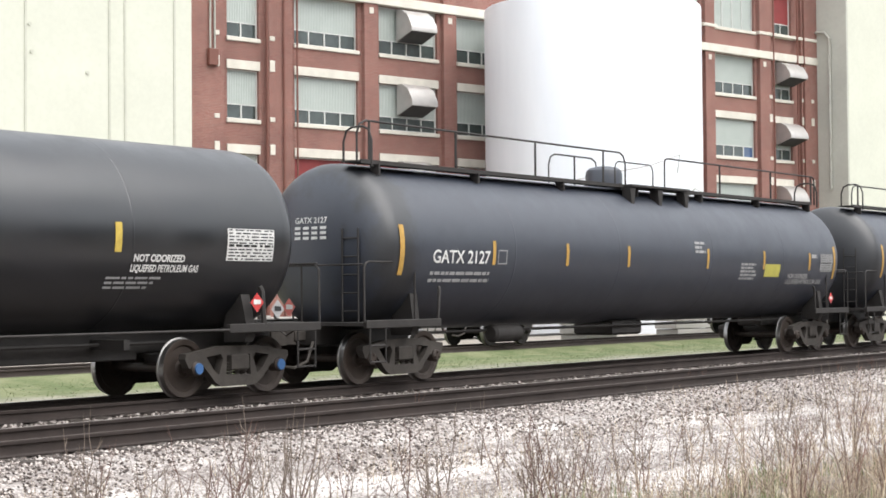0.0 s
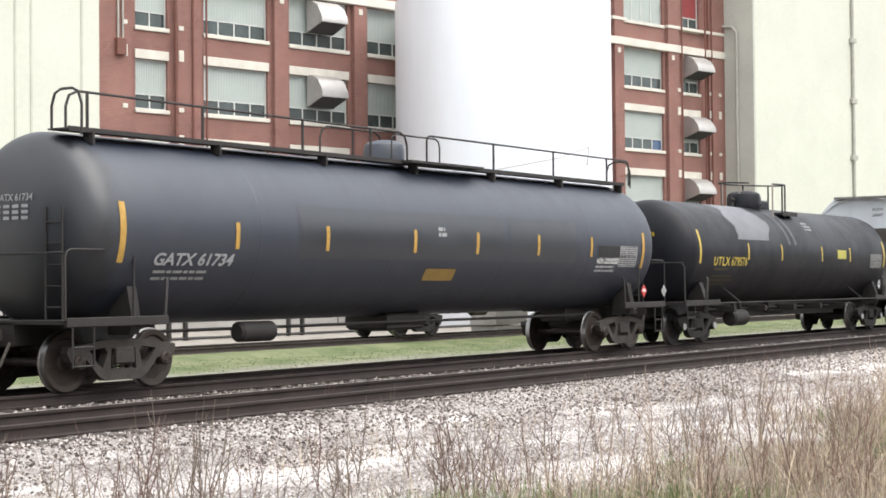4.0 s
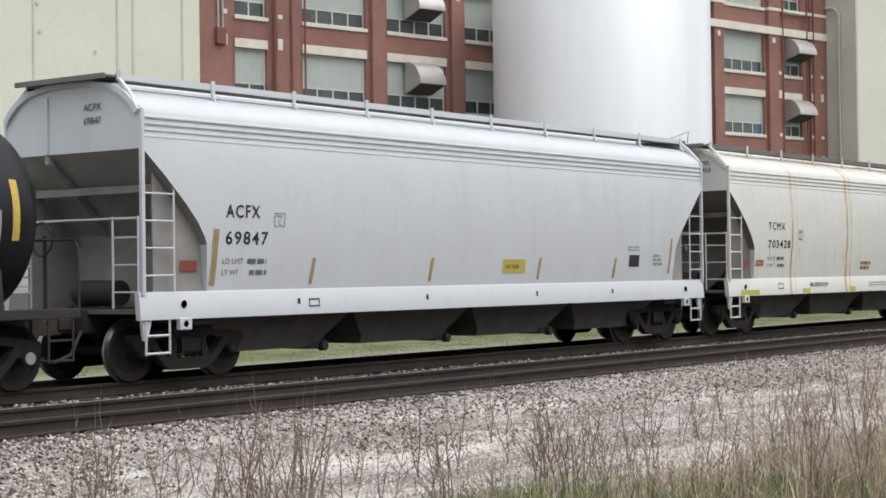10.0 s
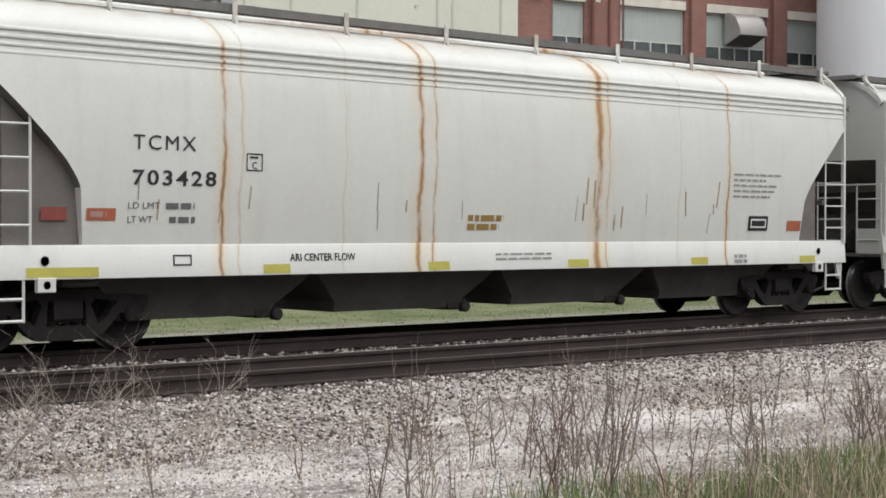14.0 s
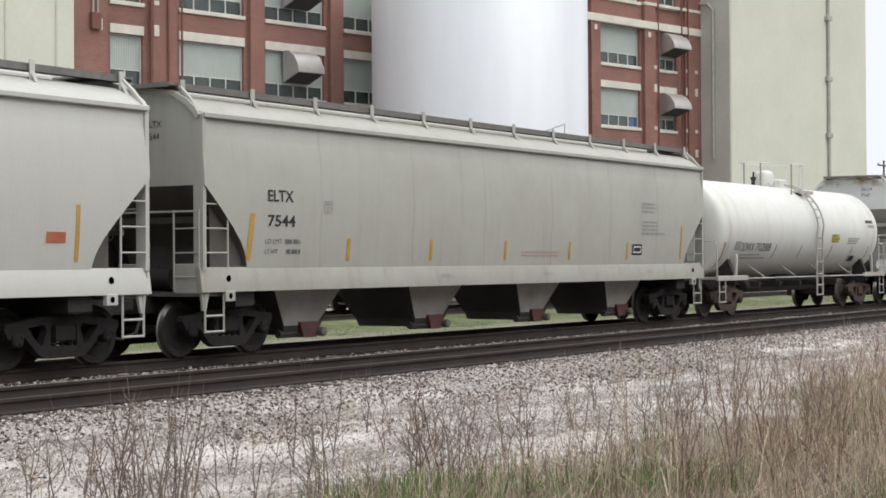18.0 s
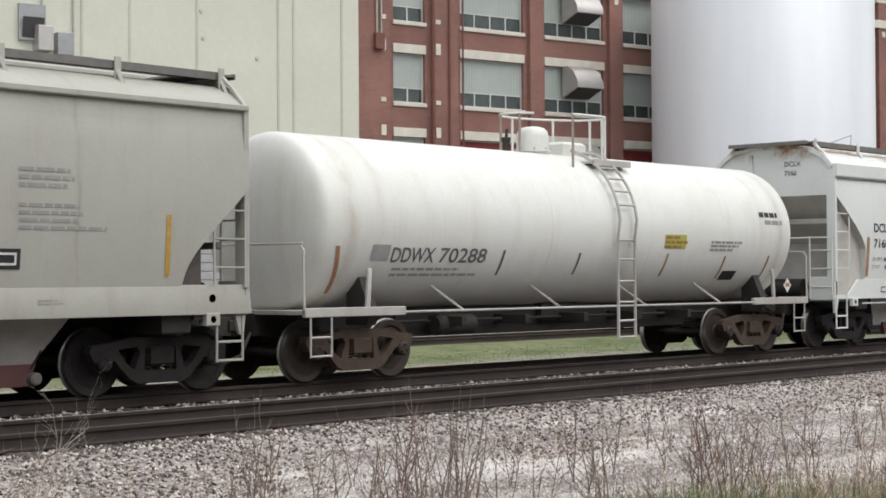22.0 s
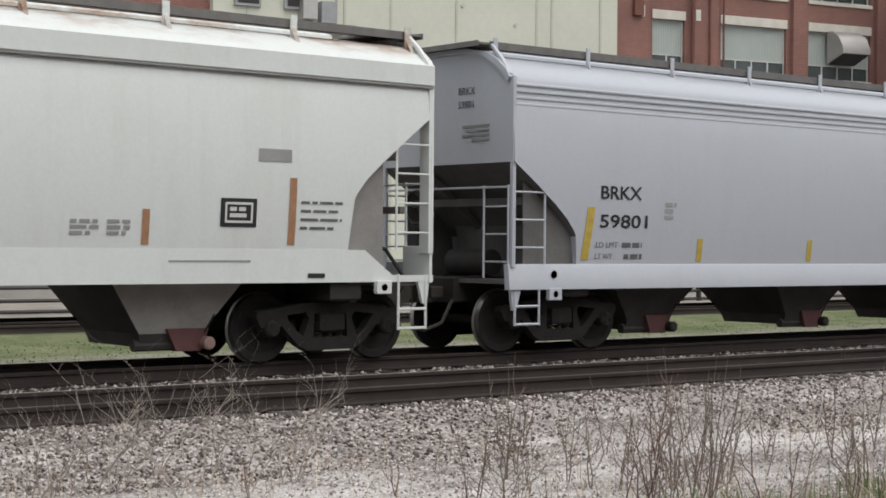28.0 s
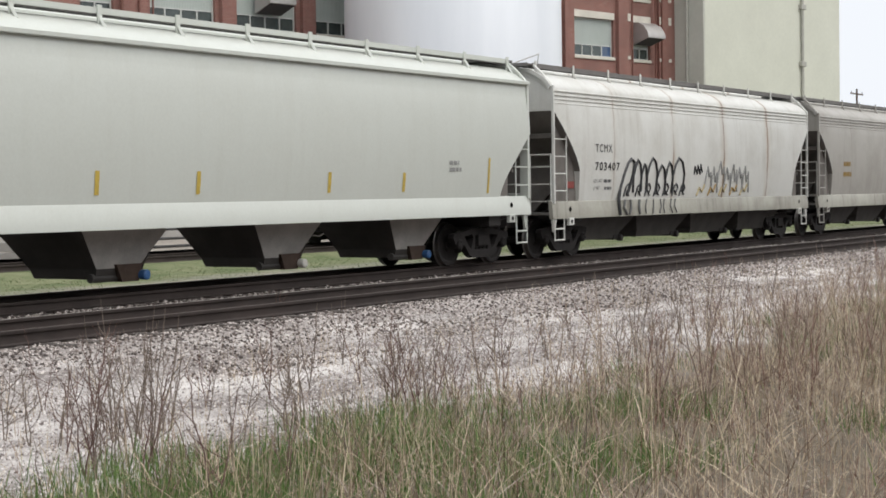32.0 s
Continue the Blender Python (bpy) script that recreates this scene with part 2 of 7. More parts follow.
STENCIL_YELLOW = plain("yellow_stencil_paint", (0.62, 0.42, 0.02), 0.5)
STENCIL_BROWN = plain("worn_brown_stencil", (0.30, 0.19, 0.05), 0.6)
RED_PANEL = plain("dark_red_stencil_panel", (0.25, 0.055, 0.045), 0.6)
ORANGE_PANEL = plain("orange_red_stencil_panel", (0.42, 0.12, 0.06), 0.6)
PLACARD_RED = plain("red_placard", (0.55, 0.05, 0.05), 0.45)
BAND_GREY = plain("thin_grey_paint_band", (0.085, 0.085, 0.095), 0.5, 0, 0.3, 0.3)
WORN_YELLOW = plain("worn_pale_yellow_stencil", (0.58, 0.45, 0.08), 0.6, 0, 0.3, 0.06)
FAINT_YELLOW = plain("almost_gone_yellow_stencil", (0.085, 0.068, 0.03), 0.6, 0, 0.4, 0.05)
# lighter slope-sheet tone, dust with some shade worked in
MID_SLOPE = plain("dusty_shaded_mid_grey_slope_sheet", (0.30, 0.285, 0.27), 0.78, 0.0, 0.35, 0.6)
PATCH_GREY = plain("bare_grey_paint_patch", (0.15, 0.15, 0.165), 0.5, 0, 0.2, 0.6)
WALKWAY = plain("galvanised_walkway_grating", (0.20, 0.19, 0.18), 0.6, 0.4, 0.3, 0.2)
RAIL_SIDE = plain("oily_brown_rail_steel", (0.040, 0.0285, 0.0245), 0.9, 0.0, 0.5, 0.6)
RAIL_HEAD = plain("worn_light_catching_rail_head", (0.46, 0.42, 0.39), 0.45, 0.5, 0.35, 0.6)
RAIL_DULL = plain("rust_filmed_rail_head", (0.075, 0.056, 0.047), 0.75, 0.1, 0.4, 0.6)
TIE_WOOD = plain("creosoted_tie_wood", (0.060, 0.048, 0.040), 0.85, 0, 0.4, 0.12)
FENCE_DARK = plain("black_painted_pipe", (0.025, 0.023, 0.022), 0.5)
CONCRETE = plain("pale_concrete", (0.36, 0.345, 0.32), 0.85, 0, 0.25, 1.5, 0.05, 0.3)
CREAM_WALL = plain("cream_rendered_wall", (0.61, 0.615, 0.525), 0.8, 0, 0.10, 4.0, 0.2, 0.1)
CREAM_SEAM = plain("stained_cream_seam", (0.54, 0.54, 0.46), 0.85, 0, 0.2, 1.0)
# the cream render again, darkened: the return wall's shade is in its colour
SHADE_WALL = plain("shaded_cream_return_wall", (0.52, 0.52, 0.46), 0.8, 0, 0.14, 3.0, 0.2, 0.1)
LIMESTONE = plain("white_stone_trim", (0.68, 0.64, 0.56), 0.75, 0, 0.22, 0.8)
FRAME_PAINT = plain("pale_window_frame", (0.62, 0.63, 0.60), 0.5)
DUCT_METAL = plain("galvanised_duct_metal", (0.52, 0.50, 0.48), 0.42, 0.55, 0.2, 0.6)
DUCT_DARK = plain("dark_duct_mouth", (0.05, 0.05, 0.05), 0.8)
PIPE_RUST = plain("maroon_drain_pipe", (0.18, 0.07, 0.05), 0.6)
PIPE_PALE = plain("cream_drain_pipe", (0.42, 0.41, 0.36), 0.55)
RED_INFILL = plain("dark_red_infill_panel", (0.24, 0.035, 0.035), 0.6, 0, 0.25, 0.6)
BOX_GREY = plain("grey_cabinet_paint", (0.35, 0.36, 0.37), 0.5)
BARK = plain("dark_bark", (0.16, 0.14, 0.12), 0.9, 0, 0.4, 0.1)
BUD = plain("young_leaf", (0.30, 0.29, 0.20), 0.7)
STEM_RED = plain("reddish_dry_stem", (0.15, 0.085, 0.07), 0.8, 0, 0.35, 0.1)
STEM_GREY = plain("grey_dry_stem", (0.20, 0.155, 0.125), 0.85, 0, 0.35, 0.1)
BACKDROP = plain("dark_unseen_backdrop", (0.05, 0.055, 0.035), 0.95, 0, 0.5, 2.0, 0.3, 0.6)
POLE_WOOD = plain("weathered_pole_wood", (0.14, 0.11, 0.09), 0.85)


def brick_wall():
    m = Mat("red_brick_wall", 0.85)
    tc = m.node("ShaderNodeTexCoord")
    sep = m.node("ShaderNodeSeparateXYZ", Vector=tc.outputs["Object"])
    com = m.node("ShaderNodeCombineXYZ", X=m.math("ADD", sep.outputs[0], sep.outputs[1]), Y=sep.outputs[2])
    b = m.node("ShaderNodeTexBrick", Vector=com.outputs[0], Color1=(0.285, 0.122, 0.100), Color2=(0.225, 0.093, 0.077), Mortar=(0.33, 0.25, 0.21),
               Scale=1.0)
    b.inputs["Mortar Size"].default_value = 0.008
    b.inputs["Brick Width"].default_value = 0.21
    b.inputs["Row Height"].default_value = 0.075
    stain = m.ramp(m.noise(2.5, 6, 0.65), 0.35, 0.72, (0.75, 0.72, 0.72), (1.05, 1.02, 1.0))
    col = m.mix(1.0, b.outputs["Color"], stain, "MULTIPLY")
    run = m.ramp(m.noise(0.5, 4, 0.6, (1, 1, 0.1)), 0.62, 0.85)
    m.colour(m.mix(m.math("MULTIPLY", run, 0.35), col, (0.30, 0.20, 0.17)))
    m.bump(b.outputs["Fac"], 0.4, -0.008)
    return m.m


BRICK = brick_wall()


def corrugated():
    """Ribbed translucent sheeting that fills the upper part of the windows."""
    m = Mat("ribbed_grey_green_sheeting", 0.45)
    w = m.node("ShaderNodeTexWave", Vector=m.coord((1, 1, 1), False), Scale=3.2, Distortion=0.6)
    w.bands_direction = "X"
    st = m.ramp(m.noise(0.8, 4), 0.3, 0.7, (0.30, 0.34, 0.31), (0.40, 0.44, 0.41))
    m.colour(m.mix(m.ramp(w.outputs["Fac"], 0.35, 0.65), st, (0.46, 0.50, 0.47)))
    m.bump(w.outputs["Fac"], 0.5, 0.03)
    return m.m


SHEETING = corrugated()


def silo_metal():
    m = Mat("aluminium_painted_silo", 0.5, 0.3)
    st = m.ramp(m.noise(2.0, 5, 0.6, (1, 1, 0.15)), 0.3, 0.75, (0.67, 0.69, 0.725), (0.76, 0.775, 0.805))
    m.colour(st)
    return m.m


SILO = silo_metal()


def pane_glass(name, tint):
    m = Mat(name, 0.08)
    m.colour(m.ramp(m.noise(0.7, 3), 0.3, 0.7, tint, tuple(c * 1.8 for c in tint)))
    m.p.inputs["Specular IOR Level"].default_value = 0.7
    return m.m


GLASS_DARK = pane_glass("dark_window_glass", (0.035, 0.045, 0.042))
GLASS_BLUE = pane_glass("blue_window_glass", (0.04, 0.07, 0.13))


def stone_mix(name, lo, hi, third, share=0.22):
    m = Mat(name, 0.9)
    g = m.node("ShaderNodeNewGeometry")
    ramp = m.ramp(g.outputs["Random Per Island"], 0.0, 1.0, lo, hi)
    more = m.math("GREATER_THAN", m.math("FRACT", m.math("MULTIPLY", g.outputs["Random Per Island"], 17.0)), 1.0 - share)
    m.colour(m.mix(more, ramp, third))
    m.bump(m.noise(0.02, 3, 0.6, (1, 1, 1), False), 0.5, 0.004)
    return m.m


STONES = stone_mix("limestone_ballast_stones", (0.125, 0.099, 0.086), (0.62, 0.565, 0.53), (0.07, 0.055, 0.05), 0.28)
WHITE_STONES = stone_mix("fine_white_crushed_stone", (0.34, 0.308, 0.295), (0.77, 0.73, 0.705), (0.16, 0.132, 0.124), 0.26)
OILY_STONES = stone_mix("oil_stained_ballast_stones", (0.055, 0.046, 0.042), (0.22, 0.195, 0.178), (0.40, 0.37, 0.345), 0.16)
TAN_BLADES = stone_mix("dry_grass_blades", (0.30, 0.225, 0.155), (0.63, 0.53, 0.385), (0.19, 0.12, 0.09), 0.24)
GREEN_BLADES = stone_mix("spring_grass_blades", (0.05, 0.11, 0.022), (0.14, 0.22, 0.06), (0.22, 0.21, 0.10))
STEM_MIX = stone_mix("mixed_dry_stems", (0.15, 0.10, 0.08), (0.42, 0.34, 0.27), (0.20, 0.11, 0.09))
BENT_STALKS = stone_mix("broken_grey_tan_stalks", (0.24, 0.19, 0.16), (0.52, 0.45, 0.39), (0.20, 0.105, 0.085), 0.25)
FAR_LAWN = stone_mix("worn_lawn_blades", (0.065, 0.105, 0.028), (0.145, 0.178, 0.072), (0.21, 0.20, 0.135))


def ground_mat():
    """Ballast, white crushed stone, dry grass soil and lawn, by distance from the tracks."""
    m = Mat("railway_ground", 0.95)
    tc = m.node("ShaderNodeTexCoord")
    sep = m.node("ShaderNodeSeparateXYZ", Vector=tc.outputs["Object"])
    wob = m.math("MULTIPLY", m.math("SUBTRACT", m.noise(2.2, 4, 0.6, (0.5, 1, 1), False), 0.5), 3.4)
    y = m.math("ADD", sep.outputs[1], wob)
    vor = m.node("ShaderNodeTexVoronoi", Vector=m.coord((1, 1, 1), False), Scale=22.0)
    cell = m.ramp(vor.outputs["Color"], 0.1, 0.9, (0.115, 0.095, 0.087), (0.36, 0.325, 0.305))
    fine = m.ramp(m.noise(0.03, 4, 0.7, (1, 1, 1), False), 0.35, 0.7, (0.46, 0.43, 0.405), (0.77, 0.735, 0.71))
    patch = m.ramp(m.noise(1.5, 7, 0.72, (0.4, 1, 1), False), 0.46, 0.60)
    soil = m.ramp(m.noise(0.4, 5, 0.7, (1, 1, 1), False), 0.3, 0.7, (0.065, 0.052, 0.036), (0.16, 0.125, 0.085))
    lawn = m.ramp(m.noise(1.2, 5, 0.65, (1, 1, 1), False), 0.35, 0.65, (0.070, 0.100, 0.030), (0.175, 0.185, 0.095))
    oil = m.ramp(m.noise(0.35, 4, 0.6, (1, 1, 1), False), 0.3, 0.75, (0.040, 0.032, 0.028), (0.11, 0.092, 0.082))
    pale = m.ramp(m.noise(0.7, 5, 0.65, (1, 1, 1), False), 0.3, 0.7, (0.21, 0.19, 0.165), (0.36, 0.33, 0.29))

    def step(a, b):
        n = m.node("ShaderNodeMapRange", Value=y)
        n.inputs["From Min"].default_value, n.inputs["From Max"].default_value = a, b
        n.clamp = True
        return n.outputs[0]

    gravel = m.mix(m.math("MULTIPLY", patch, m.math("SUBTRACT", 1.0, step(13.2, 14.2))), cell, fine)
    col = m.mix(step(7.0, 8.4), soil, gravel)
    col = m.mix(m.math("MULTIPLY", step(14.2, 14.8), 0.85), col, oil)
    col = m.mix(step(21.2, 22.2), col, pale)
    col = m.mix(step(24.6, 27.0), col, lawn)
    col = m.mix(step(35.5, 37.0), col, pale)
    m.colour(col)
    m.bump(m.math("ADD", vor.outputs["Distance"], m.noise(0.05, 4, 0.6, (1, 1, 1), False)), 0.6, 0.03)
    return m.m


GROUND = ground_mat()

# ---- building blocks ----
class Geo:
    """Collects vertices and faces of one part."""

    def __init__(self):
        self.v, self.f = [], []

    def add(self, vs, fs):
        n = len(self.v)
        self.v += [tuple(p) for p in vs]
        self.f += [tuple(i + n for i in f) for f in fs]
        return self

    def box(self, x0, x1, y0, y1, z0, z1, c=0.0):
        """A box; c chamfers its upright and level edges."""
        if not c:
            self.add([(x, y, z) for z in (z0, z1) for y in (y0, y1) for x in (x0, x1)],
                     [(0, 2, 3, 1), (4, 5, 7, 6), (0, 1, 5, 4), (2, 6, 7, 3), (0, 4, 6, 2), (1, 3, 7, 5)])
            return self
        c = min(c, (x1 - x0) * 0.45, (y1 - y0) * 0.45, (z1 - z0) * 0.45)
        ring = lambda e: [(x0 + c + 0 - e, y0 - e + c, 0), (x1 - c + e, y0 - e + c, 0), (x1 - c + e, y1 - c + e, 0), (x0 + c - e, y1 - c + e, 0)]
        rings = [(0.0, z0), (c, z0 + c), (c, z1 - c), (0.0, z1)]
        vs = [(x, y, z) for e, z in rings for x, y, _ in ring(e)]
        fs = [(3, 2, 1, 0), (12, 13, 14, 15)]
        for k in range(3):
            for i in range(4):
                j = (i + 1) % 4
                fs.append((4 * k + i, 4 * k + j, 4 * k + 4 + j, 4 * k + 4 + i))
        return self.add(vs, fs)

    def tube(self, pts, r, n=6, closed=False):
        """A round bar along a polyline."""
        pts = [Vector(p) for p in pts]
        m = len(pts)
        vs, fs = [], []
        up = None
        for i, p in enumerate(pts):
            a = pts[i - 1] if i else p
            b = pts[i + 1] if i < m - 1 else p
            d = (b - a).normalized()
            if up is None:
                up = Vector((0, 0, 1)) if abs(d.z) < 0.9 else Vector((1, 0, 0))
            s = d.cross(up).normalized()
            up = s.cross(d).normalized()
            rr = r[i] if isinstance(r, (list, tuple)) else r
            for k in range(n):
                q = 2 * math.pi * k / n
                vs.append(p + (s * math.cos(q) + up * math.sin(q)) * rr)
        for i in range(m - 1):
            for k in range(n):
                j = (k + 1) % n
                fs.append((i * n + k, i * n + j, i * n + n + j, i * n + n + k))
        fs.append(tuple(range(n))[::-1])
        fs.append(tuple(range((m - 1) * n, m * n)))
        return self.add(vs, fs)

    def revolve(self, prof, n=32, axis="x", at=(0, 0, 0)):
        """Turns a profile (along, radius) round an axis."""
        vs, fs = [], []
        for s, r in prof:
            for k in range(n):
                q = 2 * math.pi * k / n
                c, d = r * math.cos(q), r * math.sin(q)
                p = {"x": (s, c, d), "y": (d, s, c), "z": (c, d, s)}[axis]
                vs.append((p[0] + at[0], p[1] + at[1], p[2] + at[2]))
        m = len(prof)
        for i in range(m - 1):
            for k in range(n):
                j = (k + 1) % n
                fs.append((i * n + k, i * n + j, i * n + n + j, i * n + n + k))
        if prof[0][1] > 1e-6:
            fs.append(tuple(range(n))[::-1])
        if prof[-1][1] > 1e-6:
            fs.append(tuple(range((m - 1) * n, m * n)))
        return self.add(vs, fs)

    def loft(self, rings, caps=True, closed=True):
        n, vs, fs = len(rings[0]), [], []
        for r in rings:
            vs += r
        for i in range(len(rings) - 1):
            for k in range(n if closed else n - 1):
                j = (k + 1) % n
                fs.append((i * n + k, i * n + j, i * n + n + j, i * n + n + k))
        if caps:
            fs.append(tuple(range(n))[::-1])
            fs.append(tuple(range((len(rings) - 1) * n, len(rings) * n)))
        return self.add(vs, fs)

    def prism(self, outline, y0, y1):
        """An outline in x and z pulled from y0 to y1."""
        return self.loft([[(x, y0, z) for x, z in outline], [(x, y1, z) for x, z in outline]])


def mesh_of(geo, name, smooth=True, angle=35):
    me = bpy.data.meshes.new(name)
    me.from_pydata(geo.v, [], geo.f)
    bm = bmesh.new()
    bm.from_mesh(me)
    bmesh.ops.recalc_face_normals(bm, faces=bm.faces)
    bm.to_mesh(me)
    bm.free()
    if smooth:
        me.shade_smooth()
        me.set_sharp_from_angle(angle=radians(angle))
    return me


def part(name, geo, material, parent=None, label="", smooth=True, at=None):
    """One mesh object from a Geo or a mesh, under its thing or part."""
    me = geo if isinstance(geo, bpy.types.Mesh) else mesh_of(geo, name, smooth)
    if not me.materials:
        me.materials.append(material)
    ob = new(name, me)
    ob.parent = parent
    if at is not None:
        ob.matrix_basis = at
    if label:
        tagged(ob, label)
    return ob


def thing(name, label, category, group="", kind="", at=None):
    ob = new(name)
    ob.empty_display_size = 0.3
    if at is not None:
        ob.matrix_basis = at
    return tagged(ob, label, category, group, kind)


def bulk(name, verts, faces, material, label, category="", kind="stuff"):
    """Countless small pieces in one mesh, from arrays."""
    me = bpy.data.meshes.new(name)
    me.from_pydata(verts.tolist() if hasattr(verts, "tolist") else verts, [], faces.tolist() if hasattr(faces, "tolist") else faces)
    me.materials.append(material)
    return tagged(new(name, me), label, category, "", kind)


def letters(body, size, bold=0.0, shear=0.0, spacing=1.0):
    """Flat lettering as vertices in x, y and faces."""
    cu = bpy.data.curves.new("letters", "FONT")
    cu.body, cu.size, cu.offset, cu.shear, cu.space_character, cu.resolution_u = body, size, bold, shear, spacing, 3
    ob = new("letters", cu)
    dg = bpy.context.evaluated_depsgraph_get()
    me = bpy.data.meshes.new_from_object(ob.evaluated_get(dg))
    vs = [(v.co.x, v.co.y) for v in me.vertices]
    fs = [tuple(p.vertices) for p in me.polygons]
    bpy.data.objects.remove(ob)
    bpy.data.curves.remove(cu)
    bpy.data.meshes.remove(me)
    return vs, fs


def lettering(name, body, x, z, size, surf, material, parent, wide=None, bold=0.0, shear=0.0, off=0.010, label="", spacing=1.0):
    """Lettering laid on a curved car side; x, z is its lower left corner, surf gives the side's y at a height."""
    vs, fs = letters(body, size / 0.72, bold, shear, spacing)
    if not vs:
        return None
    x0, x1 = min(p[0] for p in vs), max(p[0] for p in vs)
    k = (wide / (x1 - x0)) if wide else 1.0
    g = Geo()
    g.add([(x + (p[0] - x0) * k, surf(z + p[1]) - off, z + p[1]) for p in vs], fs)
    return part(name, g, material, parent, label, smooth=False)


def decal(name, x0, x1, z0, z1, surf, material, parent, off=0.008, lean=0.0, label=""):
    """A painted or stuck-on panel that follows the side."""
    g = Geo()
    n = max(1, int((z1 - z0) / 0.12))
    zs = [z0 + (z1 - z0) * i / n for i in range(n + 1)]
    vs = []
    for z in zs:
        s = lean * (z - z0)
        vs += [(x0 + s, surf(z) - off, z), (x1 + s, surf(z) - off, z)]
    g.add(vs, [(2 * i, 2 * i + 1, 2 * i + 3, 2 * i + 2) for i in range(n)])
    return part(name, g, material, parent, label)


def bars(name, x, z, wide, lines, surf, material, parent, high=0.06, gap=0.05, seed=1, off=0.008):
    """Small writing that cannot be read: broken bars, line under line."""
    rng = random.Random(seed)
    g = Geo()
    for i in range(lines):
        zz = z - i * (high + gap)
        p = x
        end = x + wide * rng.uniform(0.6, 1.0)
        while p < end:
            w = rng.uniform(0.08, 0.28)
            q = min(p + w, end)
            g.add([(p, surf(zz) - off, zz), (q, surf(zz) - off, zz), (q, surf(zz + high) - off, zz + high), (p, surf(zz + high) - off, zz + high)], [(0, 1, 2, 3)])
            p = q + 0.035
    return tagged(part(name, g, material, parent, smooth=False), kind="stuff")


def diamond(name, x, z, r, surf, material, parent, off=0.012):
    g = Geo()
    g.add([(x - r, surf(z) - off, z), (x, surf(z - r) - off, z - r), (x + r, surf(z) - off, z), (x, surf(z + r) - off, z + r)], [(0, 1, 2), (0, 2, 3)])
    return part(name, g, material, parent, smooth=False)


def ladder(name, parent, material, a, b, z0, z1, step=0.3, r=0.018, foot=0.0):
    """Two stiles at a and b (x, y) with rungs between."""
    g = Geo()
    g.tube([(*a, z0), (*a, z1)], r)
    g.tube([(*b, z0), (*b, z1)], r)
    z = z0 + step * 0.6
    while z < z1:
        g.tube([(*a, z), (*b, z)], r * 0.8, 5)
        z += step
    return part(name, g, material, parent)

# ---- ground and tracks ----
TRAIN_Y, NEAR_Y, SIDING_Y = 19.30, 15.34, 32.3
GAUGE = 1.435 / 2


def ground_z(y):
    pts = ((-60, -0.35), (6, -0.38), (8.5, -0.44), (12.4, -0.46), (13.9, -0.21), (20.9, -0.21), (22.4, -0.42), (30.0, -0.40), (30.5, -0.29), (33.6, -0.30), (34.2, -0.40), (4000, -0.45))
    for (a, za), (b, zb) in zip(pts, pts[1:]):
        if y <= b:
            return za + (zb - za) * max(0.0, (y - a)) / (b - a)
    return pts[-1][1]


def make_ground():
    xs = [-3000, -600, -150, -60] + [-40 + 4.0 * i for i in range(46)] + [170, 260, 700, 3000]
    ys = [-3000, -300, -60, -20, 0, 3, 6, 8.5, 10, 11.5, 12.4, 13.0, 13.5, 13.9, 20.9, 21.4, 22.0, 22.4, 26, 30.0, 30.5, 33.6, 34.2, 40, 60, 120, 400, 3000]
    vs = [(x, y, ground_z(y) + 0.03 * noise.noise(Vector((x * 0.4, y * 0.6, 0))) * (1 if abs(x) < 150 and y < 13 else 0)) for y in ys for x in xs]
    n = len(xs)
    fs = [(j * n + i, j * n + i + 1, j * n + n + i + 1, j * n + n + i) for j in range(len(ys) - 1) for i in range(n - 1)]
    g = Geo().add(vs, fs)
    tagged(part("ground", g, GROUND), "gravel, dry grass and lawn around the railway tracks", "ground", "", "structure")


make_ground()

def make_backdrop():
    """An unseen dark belt, added behind the camera to hold back low sky light."""
    rng = random.Random(8)
    vs, fs = [], []
    n = 160
    for i in range(n + 1):
        x = -330 + 660 * i / n
        h = 11 + 3.0 * noise.noise(Vector((x * 0.03, 0, 0))) + rng.uniform(-1, 1)
        y = -24 + rng.uniform(-1.5, 1.5)
        vs += [(x, y + 2, -0.5), (x, y + 1.5, h * 0.6), (x, y - 1, h), (x, y - 4, h * 0.8), (x, y - 5, -0.5)]
    for i in range(n):
        for k in range(4):
            a = i * 5 + k
            fs.append((a, a + 5, a + 6, a + 1))
    tagged(part("backdrop", Geo().add(vs, fs), BACKDROP), "unseen dark wooded belt added to hold back low sky light", "woods", "", "structure")


make_backdrop()

RAIL_PROFILE = ((-0.075, -0.180), (0.075, -0.180), (0.075, -0.166), (0.022, -0.150), (0.010, -0.130), (0.010, -0.055), (0.036, -0.040), (0.037, -0.008),
                (0.028, 0.0), (-0.028, 0.0), (-0.037, -0.008), (-0.036, -0.040), (-0.010, -0.055), (-0.010, -0.130), (-0.022, -0.150), (-0.075, -0.166))


